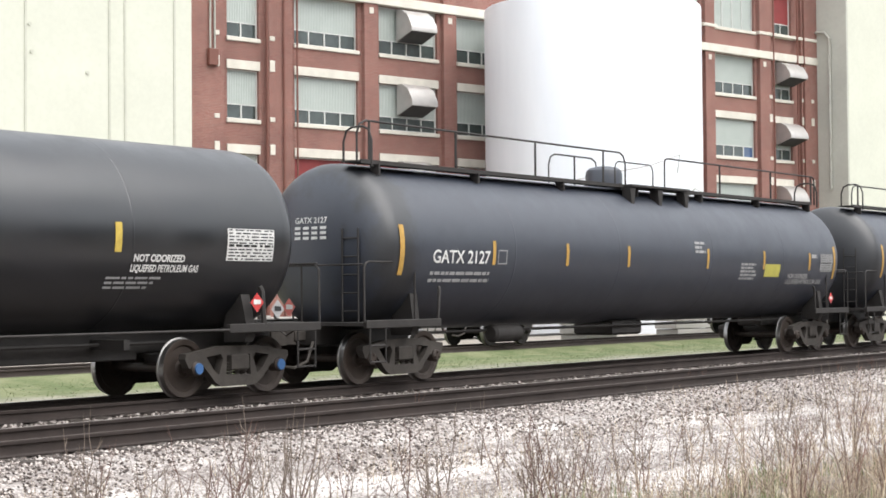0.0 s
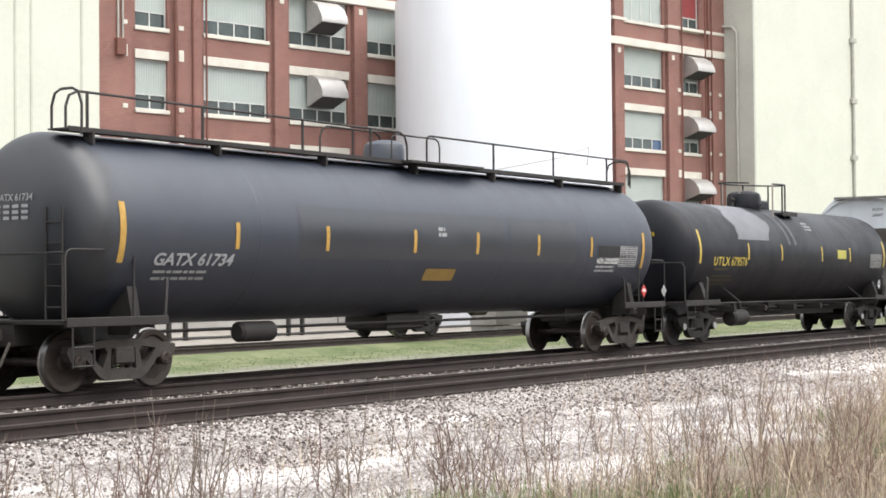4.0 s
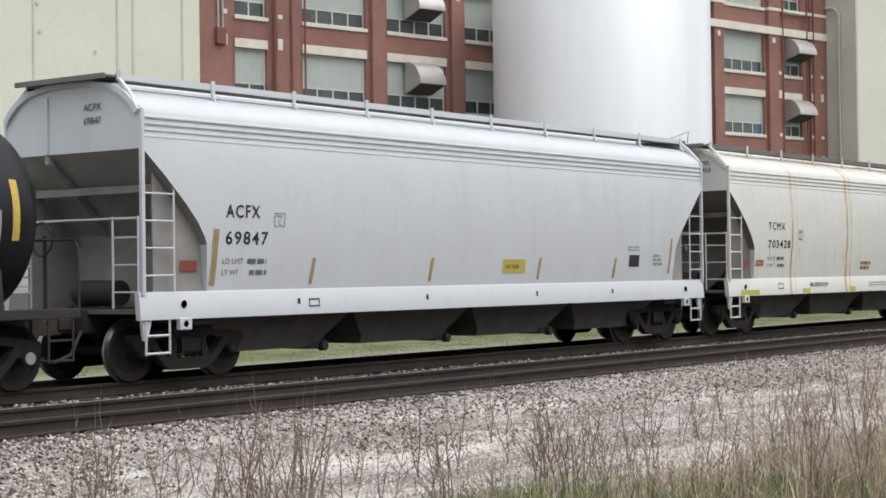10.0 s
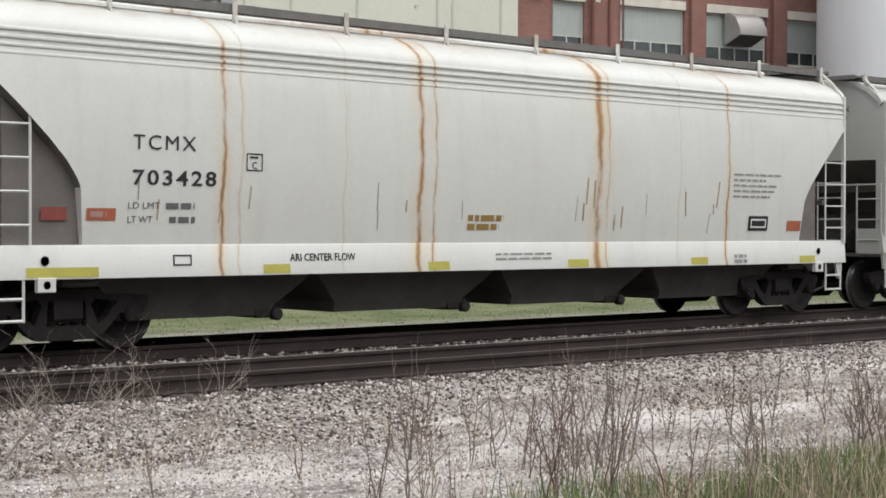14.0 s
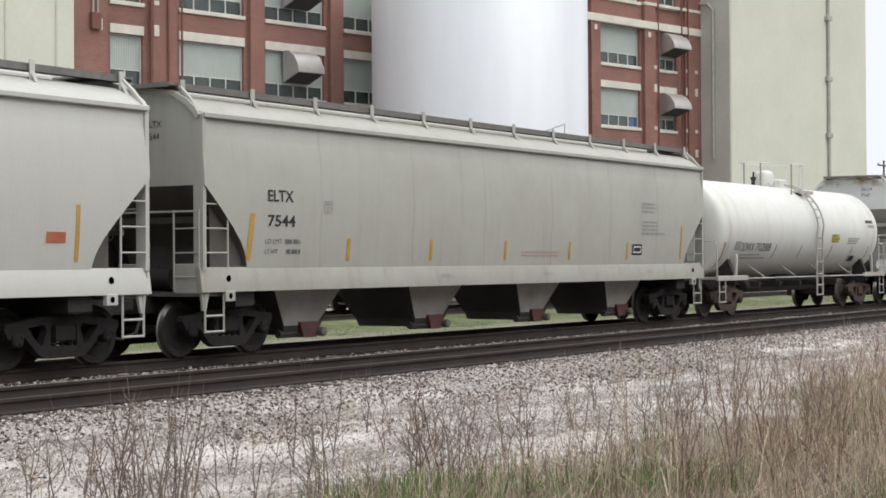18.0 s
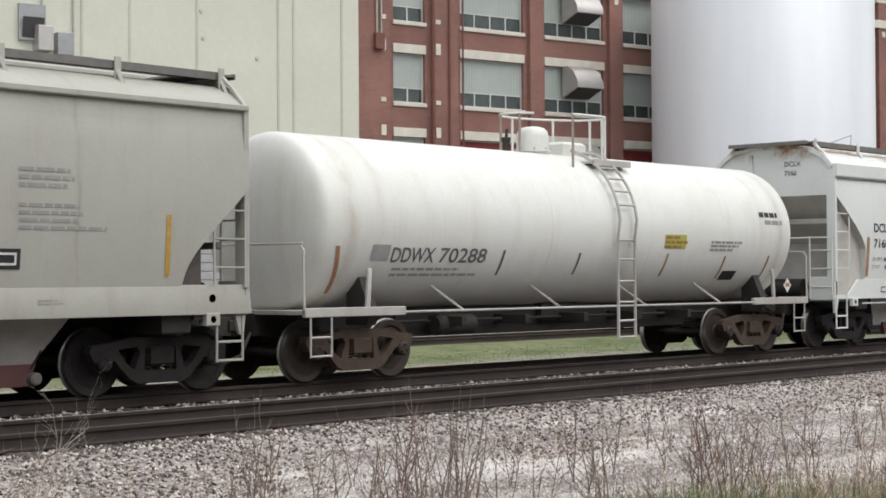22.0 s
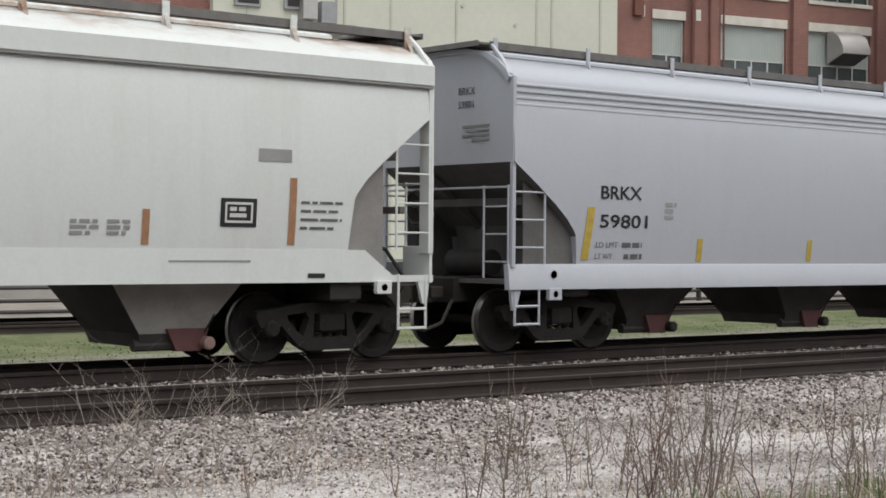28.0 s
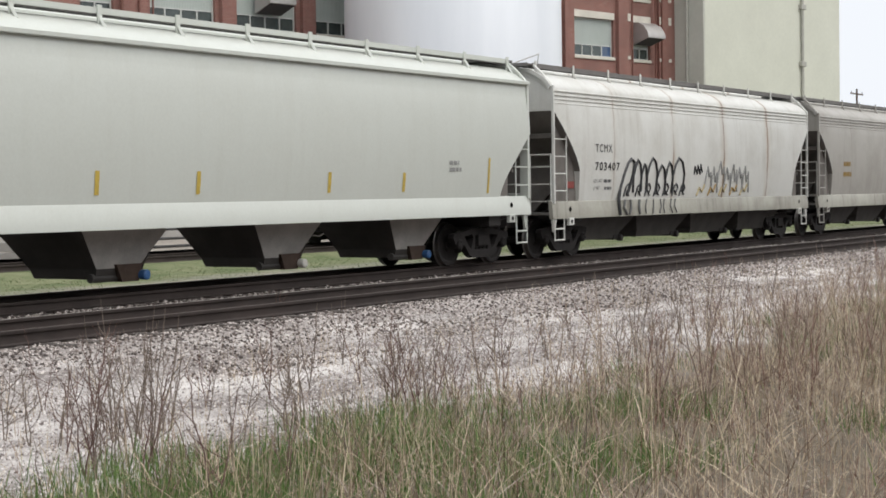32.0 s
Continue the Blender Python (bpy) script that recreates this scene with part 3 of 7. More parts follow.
def make_track(name, y, x0, x1, label, top=0.0):
    tr = thing(name, label, "railway track", "", "structure", pose(0, y, top))
    for s in (-1, 1):
        ring = lambda x: [(x, s * GAUGE + a, b) for a, b in RAIL_PROFILE]
        g = Geo().loft([ring(x0), ring(x1)])
        rail = part("rail", g, RAIL_SIDE, tr)
        cap = Geo().add([(x0, s * GAUGE - 0.027, 0.002), (x1, s * GAUGE - 0.027, 0.002), (x1, s * GAUGE + 0.027, 0.002), (x0, s * GAUGE + 0.027, 0.002)], [(0, 1, 2, 3)])
        # the far rail's head is paler: the light it catches is in its colour
        part("running_surface", cap, RAIL_HEAD if s > 0 else RAIL_DULL, rail, "worn steel rail head, brightened as if catching light" if s > 0 else "brown rail head with a film of rust")
    return tr


TIE = mesh_of(Geo().box(-0.115, 0.115, -1.3, 1.3, -0.36, -0.183, 0.012), "tie", False)
TIE.materials.append(TIE_WOOD)


def lay_ties(track, x0, n, seed):
    rng = random.Random(seed)
    for i in range(n):
        part("tie", TIE, TIE_WOOD, track, at=pose(x0 + 0.54 * i, rng.uniform(-0.05, 0.05), rng.uniform(-0.012, 0.0), 0, 0, rng.uniform(-1.5, 1.5)))


TRACK_TRAIN = make_track("main_track", TRAIN_Y, -160, 420, "railway track with oil-stained ballast under the passing train")
TRACK_NEAR = make_track("second_track", NEAR_Y, -160, 420, "empty railway track with brown rails on stone ballast")
TRACK_SIDING = make_track("siding_track", SIDING_Y, -120, 260, "siding track in the grass behind the train", -0.12)


lay_ties(TRACK_TRAIN, 2.0, 190, 1)
lay_ties(TRACK_NEAR, 2.0, 190, 2)
lay_ties(TRACK_SIDING, 20.0, 130, 3)


def stones(name, n, x0, x1, y0, y1, size, material, label, seed, dense=1.6, keep=None):
    """Loose stones, as squashed octahedra, thicker where the camera passes near."""
    rng = np.random.default_rng(seed)
    u = rng.random(n) ** dense
    x = x0 + (x1 - x0) * u
    y = rng.uniform(y0, y1, n)
    if keep:
        ok = np.array([keep(a, b) for a, b in zip(x, y)])
        x, y = x[ok], y[ok]
        n = len(x)
    z = np.array([ground_z(v) for v in y])
    r = size * rng.uniform(0.5, 1.25, n)
    base = np.array([(1, 0, 0), (0, 1, 0), (-1, 0, 0), (0, -1, 0), (0, 0, 1), (0, 0, -0.6)])
    v = base[None] * r[:, None, None] * rng.uniform(0.55, 1.2, (n, 6, 1))
    a = rng.uniform(0, 6.283, n)
    c, s = np.cos(a), np.sin(a)
    vx = v[:, :, 0] * c[:, None] - v[:, :, 1] * s[:, None]
    vy = v[:, :, 0] * s[:, None] + v[:, :, 1] * c[:, None]
    tilt = rng.normal(0, 0.35, (n, 1))
    vz = v[:, :, 2] * 0.8 + vx * tilt
    P = np.stack([vx + x[:, None], vy + y[:, None], vz + z[:, None] + 0.01], 2).reshape(-1, 3)
    F = np.array([(0, 1, 4), (1, 2, 4), (2, 3, 4), (3, 0, 4), (1, 0, 5), (2, 1, 5), (3, 2, 5), (0, 3, 5)])
    F = (F[None] + 6 * np.arange(n)[:, None, None]).reshape(-1, 3)
    return bulk(name, P, F, material, label, "ballast")


def drift(x, y):
    """Uneven border between the coarse ballast and the drifts of fine white stone."""
    v = Vector((x * 0.35, y * 0.9, 2.0))
    return noise.noise(v) + 0.5 * noise.noise(v * 2.7) + 0.35 * noise.noise(v * 7.0) + (y - 12.2) * 0.55


stones("ballast_stones", 100000, 3, 75, 9.0, 14.54, 0.027, STONES, "grey and white limestone ballast beside the track", 3, 1.6, lambda x, y: drift(x, y) > 0.0)
stones("crushed_stone", 70000, 3, 60, 7.8, 14.2, 0.016, WHITE_STONES, "fine white crushed stone between ballast and grass", 4, 1.6, lambda x, y: drift(x, y) < 0.25)
stones("crib_ballast", 16000, 3, 90, 14.7, 15.98, 0.036, OILY_STONES, "dark ballast between the rails", 5)
stones("middle_ballast", 16000, 4, 95, 16.1, 18.5, 0.038, STONES, "stone ballast between the two tracks", 6)

# ---- running gear ----
WHEEL_R, HALF_BASE = 0.457, 0.94


def wheelset_mesh():
    g = Geo()
    for s in (-1, 1):
        y = s * 0.755
        prof = [(-0.055, 0.07), (-0.055, 0.13), (-0.02, 0.16), (-0.015, 0.34), (-0.05, 0.37), (-0.062, WHEEL_R - 0.012), (-0.055, WHEEL_R - 0.002),
                (0.035, WHEEL_R + 0.002), (0.045, WHEEL_R + 0.026), (0.066, WHEEL_R + 0.022), (0.070, 0.38), (0.03, 0.34), (0.025, 0.16), (0.06, 0.13), (0.06, 0.07)]
        g.revolve([(-s * a, r) for a, r in prof] if s > 0 else prof, 36, "y", (0, y, 0))
    g.revolve([(-1.02, 0.07), (1.02, 0.07)], 12, "y")
    for s in (-1, 1):
        g.revolve([(s * 0.93, 0.0), (s * 0.93, 0.115), (s * 1.10, 0.115), (s * 1.125, 0.09), (s * 1.125, 0.0)], 14, "y")
        for k in range(3):
            q = k * 2.094
            g.revolve([(s * 1.12, 0.018), (s * 1.145, 0.018)], 6, "y", (0.06 * math.sin(q), 0, 0.06 * math.cos(q)))
    me = mesh_of(g, "wheelset")
    me.materials.append(WHEEL_STEEL)
    me.materials.append(TREAD_STEEL)
    for p in me.polygons:
        r = math.hypot(p.center.x, p.center.z)
        if WHEEL_R - 0.004 < r < WHEEL_R + 0.03 and abs(p.center.y) > 0.68:
            p.material_index = 1
    return me


def side_frame_mesh():
    """Cast truck side: an arched beam over two journals with two windows and a spring seat."""
    outline = [(-1.18, 0.12), (-1.16, 0.20), (-0.80, 0.24), (-0.42, 0.30), (0.42, 0.30), (0.80, 0.24), (1.16, 0.20), (1.18, 0.12), (1.10, -0.02), (0.84, -0.02), (0.78, 0.0),
               (0.52, -0.26), (0.38, -0.33), (-0.38, -0.33), (-0.52, -0.26), (-0.78, 0.0), (-0.84, -0.02), (-1.10, -0.02)]
    g = Geo()
    w = 0.075
    holes = [[(-0.72, 0.14), (-0.40, 0.18), (-0.34, 0.10), (-0.44, -0.14), (-0.56, -0.06)], [(-0.26, 0.16), (0.26, 0.16), (0.28, -0.16), (-0.28, -0.16)],
             [(0.72, 0.14), (0.56, -0.06), (0.44, -0.14), (0.34, 0.10), (0.40, 0.18)]]
    bm = bmesh.new()
    ring = [bm.verts.new((x, -w, z)) for x, z in outline]
    edges = [bm.edges.new((ring[i], ring[(i + 1) % len(ring)])) for i in range(len(ring))]
    for h in holes:
        vs = [bm.verts.new((x, -w, z)) for x, z in h]
        edges += [bm.edges.new((vs[i], vs[(i + 1) % len(vs)])) for i in range(len(vs))]
    bmesh.ops.triangle_fill(bm, use_beauty=True, use_dissolve=False, edges=edges)
    out = bmesh.ops.extrude_face_region(bm, geom=bm.faces[:])
    for v in out["geom"]:
        if isinstance(v, bmesh.types.BMVert):
            v.co.y = w
    bmesh.ops.recalc_face_normals(bm, faces=bm.faces)
    me = bpy.data.meshes.new("side_frame")
    bm.to_mesh(me)
    bm.free()
    me.materials.append(TRUCK_STEEL)
    return me


def spring_mesh():
    g = Geo()
    for x in (0.0,):
        pts = [(x + 0.06 * math.cos(q), 0.06 * math.sin(q), -0.16 + 0.24 * q / (2 * math.pi * 5)) for q in [2 * math.pi * k / 8 for k in range(41)]]
        g.tube(pts, 0.016, 5)
    return mesh_of(g, "spring")


def bolster_mesh():
    g = Geo()
    g.box(-0.20, 0.20, -1.12, 1.12, -0.06, 0.20, 0.03)
    g.revolve([(0.18, 0.0), (0.18, 0.24), (0.34, 0.24), (0.34, 0.0)], 16, "z")
    return mesh_of(g, "truck")


def brake_mesh():
    g = Geo()
    for s in (-1, 1):
        g.tube([(s * 0.36, -0.75, -0.05), (s * 0.30, 0, -0.10), (s * 0.36, 0.75, -0.05)], 0.035)
        for y in (-0.74, 0.74):
            g.box(s * 0.42 - 0.05, s * 0.42 + 0.05, y - 0.05, y + 0.05, -0.20, 0.12, 0.015)
    g.tube([(-0.3, 0.1, -0.08), (0.3, -0.1, -0.02)], 0.025)
    return mesh_of(g, "brake_rigging")


WHEELSET, SIDE_FRAME, SPRINGS, BOLSTER, BRAKES = wheelset_mesh(), side_frame_mesh(), spring_mesh(), bolster_mesh(), brake_mesh()
SPRINGS.materials.append(TRUCK_STEEL)
BOLSTER.materials.append(TRUCK_STEEL)
BRAKES.materials.append(TRUCK_STEEL)
WHEELS = []


def gear(tone, wheel):
    """The running-gear meshes in one shade of dirt."""
    out = []
    for me in (SIDE_FRAME, SPRINGS, BOLSTER, BRAKES):
        c = me.copy()
        c.materials[0] = tone
        out.append(c)
    w = WHEELSET.copy()
    w.materials[0] = wheel
    return out + [w]


GEAR = {"dusty": gear(TRUCK_STEEL, WHEEL_STEEL), "dark": gear(TRUCK_DARK, TRUCK_DARK), "rusty": gear(TRUCK_RUST, WHEEL_STEEL)}


def truck(car, x, rolling=True, cap=None, dirt="dark"):
    frame_mesh, spring_me, bolster_me, brake_me, wheel_mesh = GEAR[dirt]
    t = part("truck", bolster_me, TRUCK_STEEL, car, "cast steel truck caked in grime", at=pose(x, 0, WHEEL_R))
    for s in (-1, 1):
        part("side_frame", frame_mesh, TRUCK_STEEL, t, at=pose(0, s * 1.0, 0.03))
        for k in (-0.17, 0.0, 0.17):
            part("spring", spring_me, TRUCK_STEEL, t, at=pose(k, s * 1.0, 0.0))
    part("brake_rigging", brake_me, TRUCK_STEEL, t)
    for s in (-1, 1):
        if cap:
            part("bearing_cap", Geo().revolve([(-1.15, 0.045), (-1.15, 0.085), (-1.13, 0.09)], 14, "y", (s * HALF_BASE, 0, 0)), cap, t)
        w = part("wheelset", wheel_mesh, WHEEL_STEEL, t, "steel wheels on an axle with polished treads", at=pose(s * HALF_BASE, 0, 0))
        if rolling:
            WHEELS.append((w, s * HALF_BASE))
    return t


def coupler_mesh():
    g = Geo()
    g.box(-0.75, 0.28, -0.09, 0.09, -0.10, 0.08, 0.02)
    g.prism([(0.22, -0.16), (0.62, -0.16), (0.66, 0.0), (0.62, 0.16), (0.22, 0.16)], -0.17, 0.05)
    g.prism([(0.40, -0.14), (0.60, -0.14), (0.60, 0.14), (0.40, 0.14)], 0.03, 0.17)
    g.tube([(0.05, 0.3, -0.12), (0.35, 0.42, -0.45), (0.62, 0.36, -0.55), (0.75, 0.2, -0.52)], 0.028)
    g.tube([(-0.1, -0.95, 0.10), (0.12, -0.6, 0.02), (0.3, -0.1, 0.22)], 0.014)
    return mesh_of(g, "coupler")


COUPLER = coupler_mesh()
COUPLER.materials.append(TRUCK_STEEL)


def ends(car, E):
    """Couplers at both ends."""
    part("coupler", COUPLER, TRUCK_STEEL, car, at=pose(E, 0, 0.88))
    part("coupler", COUPLER, TRUCK_STEEL, car, at=pose(-E, 0, 0.88, 0, 0, 180))


# ---- covered hopper cars ----
HOPPER_SIDE = ((1.20, 1.455), (1.45, 1.49), (1.80, 1.53), (2.20, 1.56), (2.60, 1.575), (3.00, 1.57), (3.40, 1.545), (3.72, 1.51), (3.98, 1.48), (4.05, 1.47))


def hopper_y(z):
    p = HOPPER_SIDE
    if z <= p[0][0]:
        return -p[0][1]
    for (a, ya), (b, yb) in zip(p, p[1:]):
        if z <= b:
            return -(ya + (yb - ya) * (z - a) / (b - a))
    return -p[-1][1]


def hopper_body(E, zc, cut, low, base):
    """Curved sides, rounded roof and sloping end sheets in one shell; the end sheets are its second material."""
    xs = [(-E + 0.05, zc)] + [(-E + 0.05 + cut * q, zc - (zc - low) * 1.18 * h) for q, h in ((0.03, 0.025), (0.34, 0.285), (0.66, 0.57), (0.86, 0.77), (0.97, 0.92), (1.01, 1.0))] + [(-E + 0.13 + cut, base)]
    m = len(xs)
    xs = xs + [(x, base) for x in np.linspace(-E + 1.0 + cut, E - 1.0 - cut, 12)] + [(-x, z) for x, z in reversed(xs)]
    rings = []
    for x, zb in xs:
        zs = [zb + (3.66 - zb) * i / 8 for i in range(9)]
        half = [(hopper_y(z), z) for z in zs] + [(-1.505, 3.70), (-1.50, 3.96), (-1.44, 4.05), (-1.25, 4.20), (-0.95, 4.34), (-0.5, 4.42)]
        ring = [(x, y, z) for y, z in half] + [(x, 0.0, 4.44)] + [(x, -y, z) for y, z in reversed(half)]
        ring.append((x, 0.0, zb))
        rings.append(ring)
    me = mesh_of(Geo().loft(rings), "body")
    me.materials.append(None)
    me.materials.append(None)
    # undersides of the end slopes take the tone that holds their shade
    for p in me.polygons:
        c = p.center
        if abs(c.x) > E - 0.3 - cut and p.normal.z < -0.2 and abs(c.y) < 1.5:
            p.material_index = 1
    return me


def hopper_car(name, label, x, a, paint, mark, zc=3.43, cut=1.28, low=2.25, outlets=4, ribs=True, mark_mat=STENCIL_BLACK, sill=(0.93, 1.34), over=1.42, slope=None, gate=GATE_RED, pan=OUTLET_DARK, pan_end=OUTLET_GREY, flow=False, taper=False, cap=UNDER_STEEL, beam=SLOPE_SHEET, eave=3.95, edge=None, dirt="dark", sill_paint=None):
    """x: its middle at the start; a: half the distance between the trucks."""
    E = a + over
    car = thing(name, label, "freight car", "cars of the train", "", pose(x, TRAIN_Y, 0))
    s0, s1 = sill
    body = hopper_body(E, zc, cut, low, s1 - 0.06)
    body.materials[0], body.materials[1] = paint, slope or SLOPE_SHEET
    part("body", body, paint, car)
    for s in (-1, 1):
        y = s * 1.5
        if taper:
            b0, b1 = a + 0.25, a + 0.72
            g = Geo().prism([(-E, s0), (E, s0), (E, s0 + 0.09), (b1, s0 + 0.09), (b0, s1), (-b0, s1), (-b1, s0 + 0.09), (-E, s0 + 0.09)], y - s * 0.07, y)
        else:
            out = 0.03 if ribs else 0.05
            ring = lambda x: [(x, y - s * 0.07, s0), (x, y + s * out, s0), (x, y + s * out, s0 + 0.02), (x, y, s1 - 0.03), (x, y - s * 0.02, s1), (x, y - s * 0.10, s1)]
            g = Geo().loft([ring(-E), ring(E)])
        part("side_sill", g, sill_paint or paint, car)
        if ribs:
            for k in range(4):
                z = 3.585 + 0.095 * k
                g = Geo().box(-E + 0.06, E - 0.06, min(s * 1.49, s * 1.53), max(s * 1.49, s * 1.53), z, z + 0.05, 0.014)
                part("eave_rib", g, paint, car)
        else:
            g = Geo().box(-E + 0.06, E - 0.06, min(s * 1.44, s * 1.58), max(s * 1.44, s * 1.58), eave, 4.04, 0.014)
            part("eave_rail", g, paint, car)
            if eave < 3.8:
                # a thin grey strip draws the shadow line below the eave rail
                g = Geo().box(-E + 0.06, E - 0.06, min(s * 1.44, s * 1.57), max(s * 1.44, s * 1.57), eave - 0.035, eave - 0.002, 0.01)
                part("gutter", g, STENCIL_GREY, car)
    g = Geo().box(-E + 0.9, E - 0.9, -0.32, 0.32, 4.38, 4.52, 0.03)
    part("hatch_cover", g, paint, car, "long roof hatch cover")
    for s in (-1, 1):
        g = Geo().box(-E + 0.05, E - 0.05, min(s * 0.55, s * 1.0), max(s * 0.55, s * 1.0), 4.48, 4.515)
        g.box(-E + 0.05, E - 0.05, min(s * 0.985, s * 1.01), max(s * 0.985, s * 1.01), 4.44, 4.55)
        board = part("running_board", g, WALKWAY, car, "grey steel grating walkway along the roof")
        if edge:
            g = Geo().box(-E + 0.05, E - 0.05, min(s * 1.012, s * 1.03), max(s * 1.012, s * 1.03), 4.46, 4.56)
            part("board_edge", g, edge, board, "pale painted edge angle")
    n = int(2 * E / 1.78)
    foot = (1.12, 4.24) if ribs else (1.18, 4.21)
    for s in (-1, 1):
        wb = 0.035 if ribs else 0.05
        shared = mesh_of(Geo().box(-wb, wb, min(s * 1.034, s * 1.06), max(s * 1.034, s * 1.06), 4.18, 4.60).tube([(0, s * foot[0], foot[1]), (0, s * 1.02, 4.46)], 0.022 if ribs else 0.032, 4), "board_bracket", False)
        shared.materials.append(paint)
        for i in range(n + 1):
            part("board_bracket", shared, paint, car, at=pose(-E + 0.12 + (2 * E - 0.24) * i / n, 0, 0))
    for e in (-1, 1):
        xe = e * (E - 0.05)
        inner, post = (1.485, 0.045) if ribs else (1.34, 0.07)
        for s in (-1, 1):
            g = Geo().box(min(xe + e * 0.012, xe - e * post), max(xe + e * 0.012, xe - e * post), min(s * inner, s * 1.545), max(s * inner, s * 1.545), s1 - 0.05, 4.02, 0.01)
            part("corner_post", g, paint, car)
            if not ribs:
                g = Geo().box(min(xe + e * 0.016, xe - e * 0.03), max(xe + e * 0.016, xe - e * 0.03), min(s * 0.92, s * 1.52), max(s * 0.92, s * 1.52), s0 - 0.02, s1 + 0.06, 0.01)
                part("end_plate", g, paint, car)
            g = Geo().tube([(xe, s * 1.47, 4.03), (xe - e * 0.02, s * 1.25, 4.28), (xe - e * 0.04, s * 1.0, 4.50)], 0.035, 5)
            part("roof_grab", g, paint, car)
            xi, far = xe - e * (cut + 0.12), 0.32 if e < 0 else 0.75
            za = zc - (zc - low) * far / cut
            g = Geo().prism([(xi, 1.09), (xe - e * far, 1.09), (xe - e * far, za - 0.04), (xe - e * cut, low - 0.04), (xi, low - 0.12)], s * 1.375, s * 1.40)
            part("end_web", g, MID_SLOPE if taper and e > 0 else slope or SLOPE_SHEET, car, "grimy steel web plate toned for shade")
            ladder("side_ladder", car, paint, (xe - e * 0.02, s * 1.535), (xe - e * 0.62, s * 1.535), s1, 2.62 if zc < 3.1 else 2.95, 0.40)
            ladder("end_ladder", car, paint, (xe + e * 0.02, s * 1.46), (xe + e * 0.02, s * 0.92), 1.1, 2.45, 0.40)
            g = Geo()
            for xx in (xe - e * 0.08, xe - e * 0.55):
                g.tube([(xx, s * 1.50, s0 + 0.1), (xx, s * 1.50, 0.42)], 0.02, 5)
            for zz in (0.44, 0.70):
                g.tube([(xe - e * 0.08, s * 1.50, zz), (xe - e * 0.55, s * 1.50, zz)], 0.02, 5)
            part("sill_step", g, paint, car)
            x0, x1 = sorted((e * (a + 0.42), e * (a + 0.66)))
            g = Geo().box(x0, x1, min(s * 1.48, s * 1.56), max(s * 1.48, s * 1.56), s0 - 0.16, s0 + 0.02, 0.01)
            pad = part("jacking_pad", g, paint, car)
            part("pad_hole", Geo().revolve([(s * 1.563, 0.0), (s * 1.563, 0.05)], 10, "y", ((x0 + x1) / 2, 0, s0 - 0.07)), UNDER_STEEL, pad)
            not taper and part("lift_hole", Geo().revolve([(s * 1.53, 0.0), (s * 1.53, 0.06)], 10, "y", (e * (a + 0.55), 0, s0 + 0.22)), UNDER_STEEL, car)
            x0, x1 = sorted((xe, xe - e * 0.16))
            g = Geo().prism([(xe, s0 + 0.05), (xe - e * 0.20, s0 + 0.05), (xe - e * 0.20, s0 - 0.02), (xe - e * 0.12, s0 - 0.30), (xe - e * 0.05, s0 - 0.30)], s * 1.44, s * 1.49)
            part("end_gusset", g, paint, car)
        trim = Geo()
        for s in (-1, 1):
            for (ya, za_), (yb, zb_) in zip(((1.50, 4.00), (1.42, 4.12), (1.22, 4.28), (0.95, 4.41), (0.5, 4.48)), ((1.42, 4.12), (1.22, 4.28), (0.95, 4.41), (0.5, 4.48), (0.0, 4.49))):
                trim.loft([[(xe + e * 0.06, s * y, z), (xe - e * 0.03, s * y, z), (xe - e * 0.03, s * y * 0.96, z - 0.075), (xe + e * 0.06, s * y * 0.96, z - 0.075)] for y, z in ((ya, za_), (yb, zb_))])
        part("gable_trim", trim, paint, car)
        g = Geo().box(min(xe + e * 0.22, xe - e * 0.5), max(xe + e * 0.22, xe - e * 0.5), -1.0, 1.0, 4.50, 4.53).box(min(xe + e * 0.24, xe + e * 0.21), max(xe + e * 0.24, xe + e * 0.21), -1.0, 1.0, 4.47, 4.55)
        part("end_walk", g, WALKWAY, car, "steel grating platform over the car end")
        g = Geo().box(min(xe, xe - e * 0.9), max(xe, xe - e * 0.9), -1.44, 1.44, 1.02, 1.08)
        part("end_platform", g, WALKWAY, car)
        for y in (0.55,):
            g = Geo().box(min(xe + e * 0.03, xe - e * 0.02), max(xe + e * 0.03, xe - e * 0.02), y - 0.05, y + 0.05, zc, 4.30, 0.01)
            part("end_rib", g, paint, car)
            g = Geo().prism([(xe, zc), (xe - e * cut, low), (xe - e * cut, low - 0.14), (xe, zc - 0.14)], y - 0.05, y + 0.05)
            part("slope_rib", g, slope or beam, car)
        ring = lambda x, w, z, d: [(x, -w, z), (x + e * d, -w, z), (x + e * d, w, z), (x, w, z)]
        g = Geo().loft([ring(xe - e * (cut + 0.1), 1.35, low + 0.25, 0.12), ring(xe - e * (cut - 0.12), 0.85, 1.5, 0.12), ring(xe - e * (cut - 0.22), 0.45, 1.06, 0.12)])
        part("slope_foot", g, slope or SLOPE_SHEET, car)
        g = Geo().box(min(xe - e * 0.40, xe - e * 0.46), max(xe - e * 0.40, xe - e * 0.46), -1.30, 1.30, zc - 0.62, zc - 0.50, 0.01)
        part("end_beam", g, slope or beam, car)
        g = Geo().box(min(xe + e * 0.1, e * (a - 1.6)), max(xe + e * 0.1, e * (a - 1.6)), -0.33, 0.33, 0.72, 1.10, 0.02)
        part("draft_sill", g, UNDER_STEEL, car)
        g = Geo().box(e * a - 0.25, e * a + 0.25, -1.42, 1.42, 0.82, 1.12, 0.03)
        part("body_bolster", g, UNDER_STEEL, car)
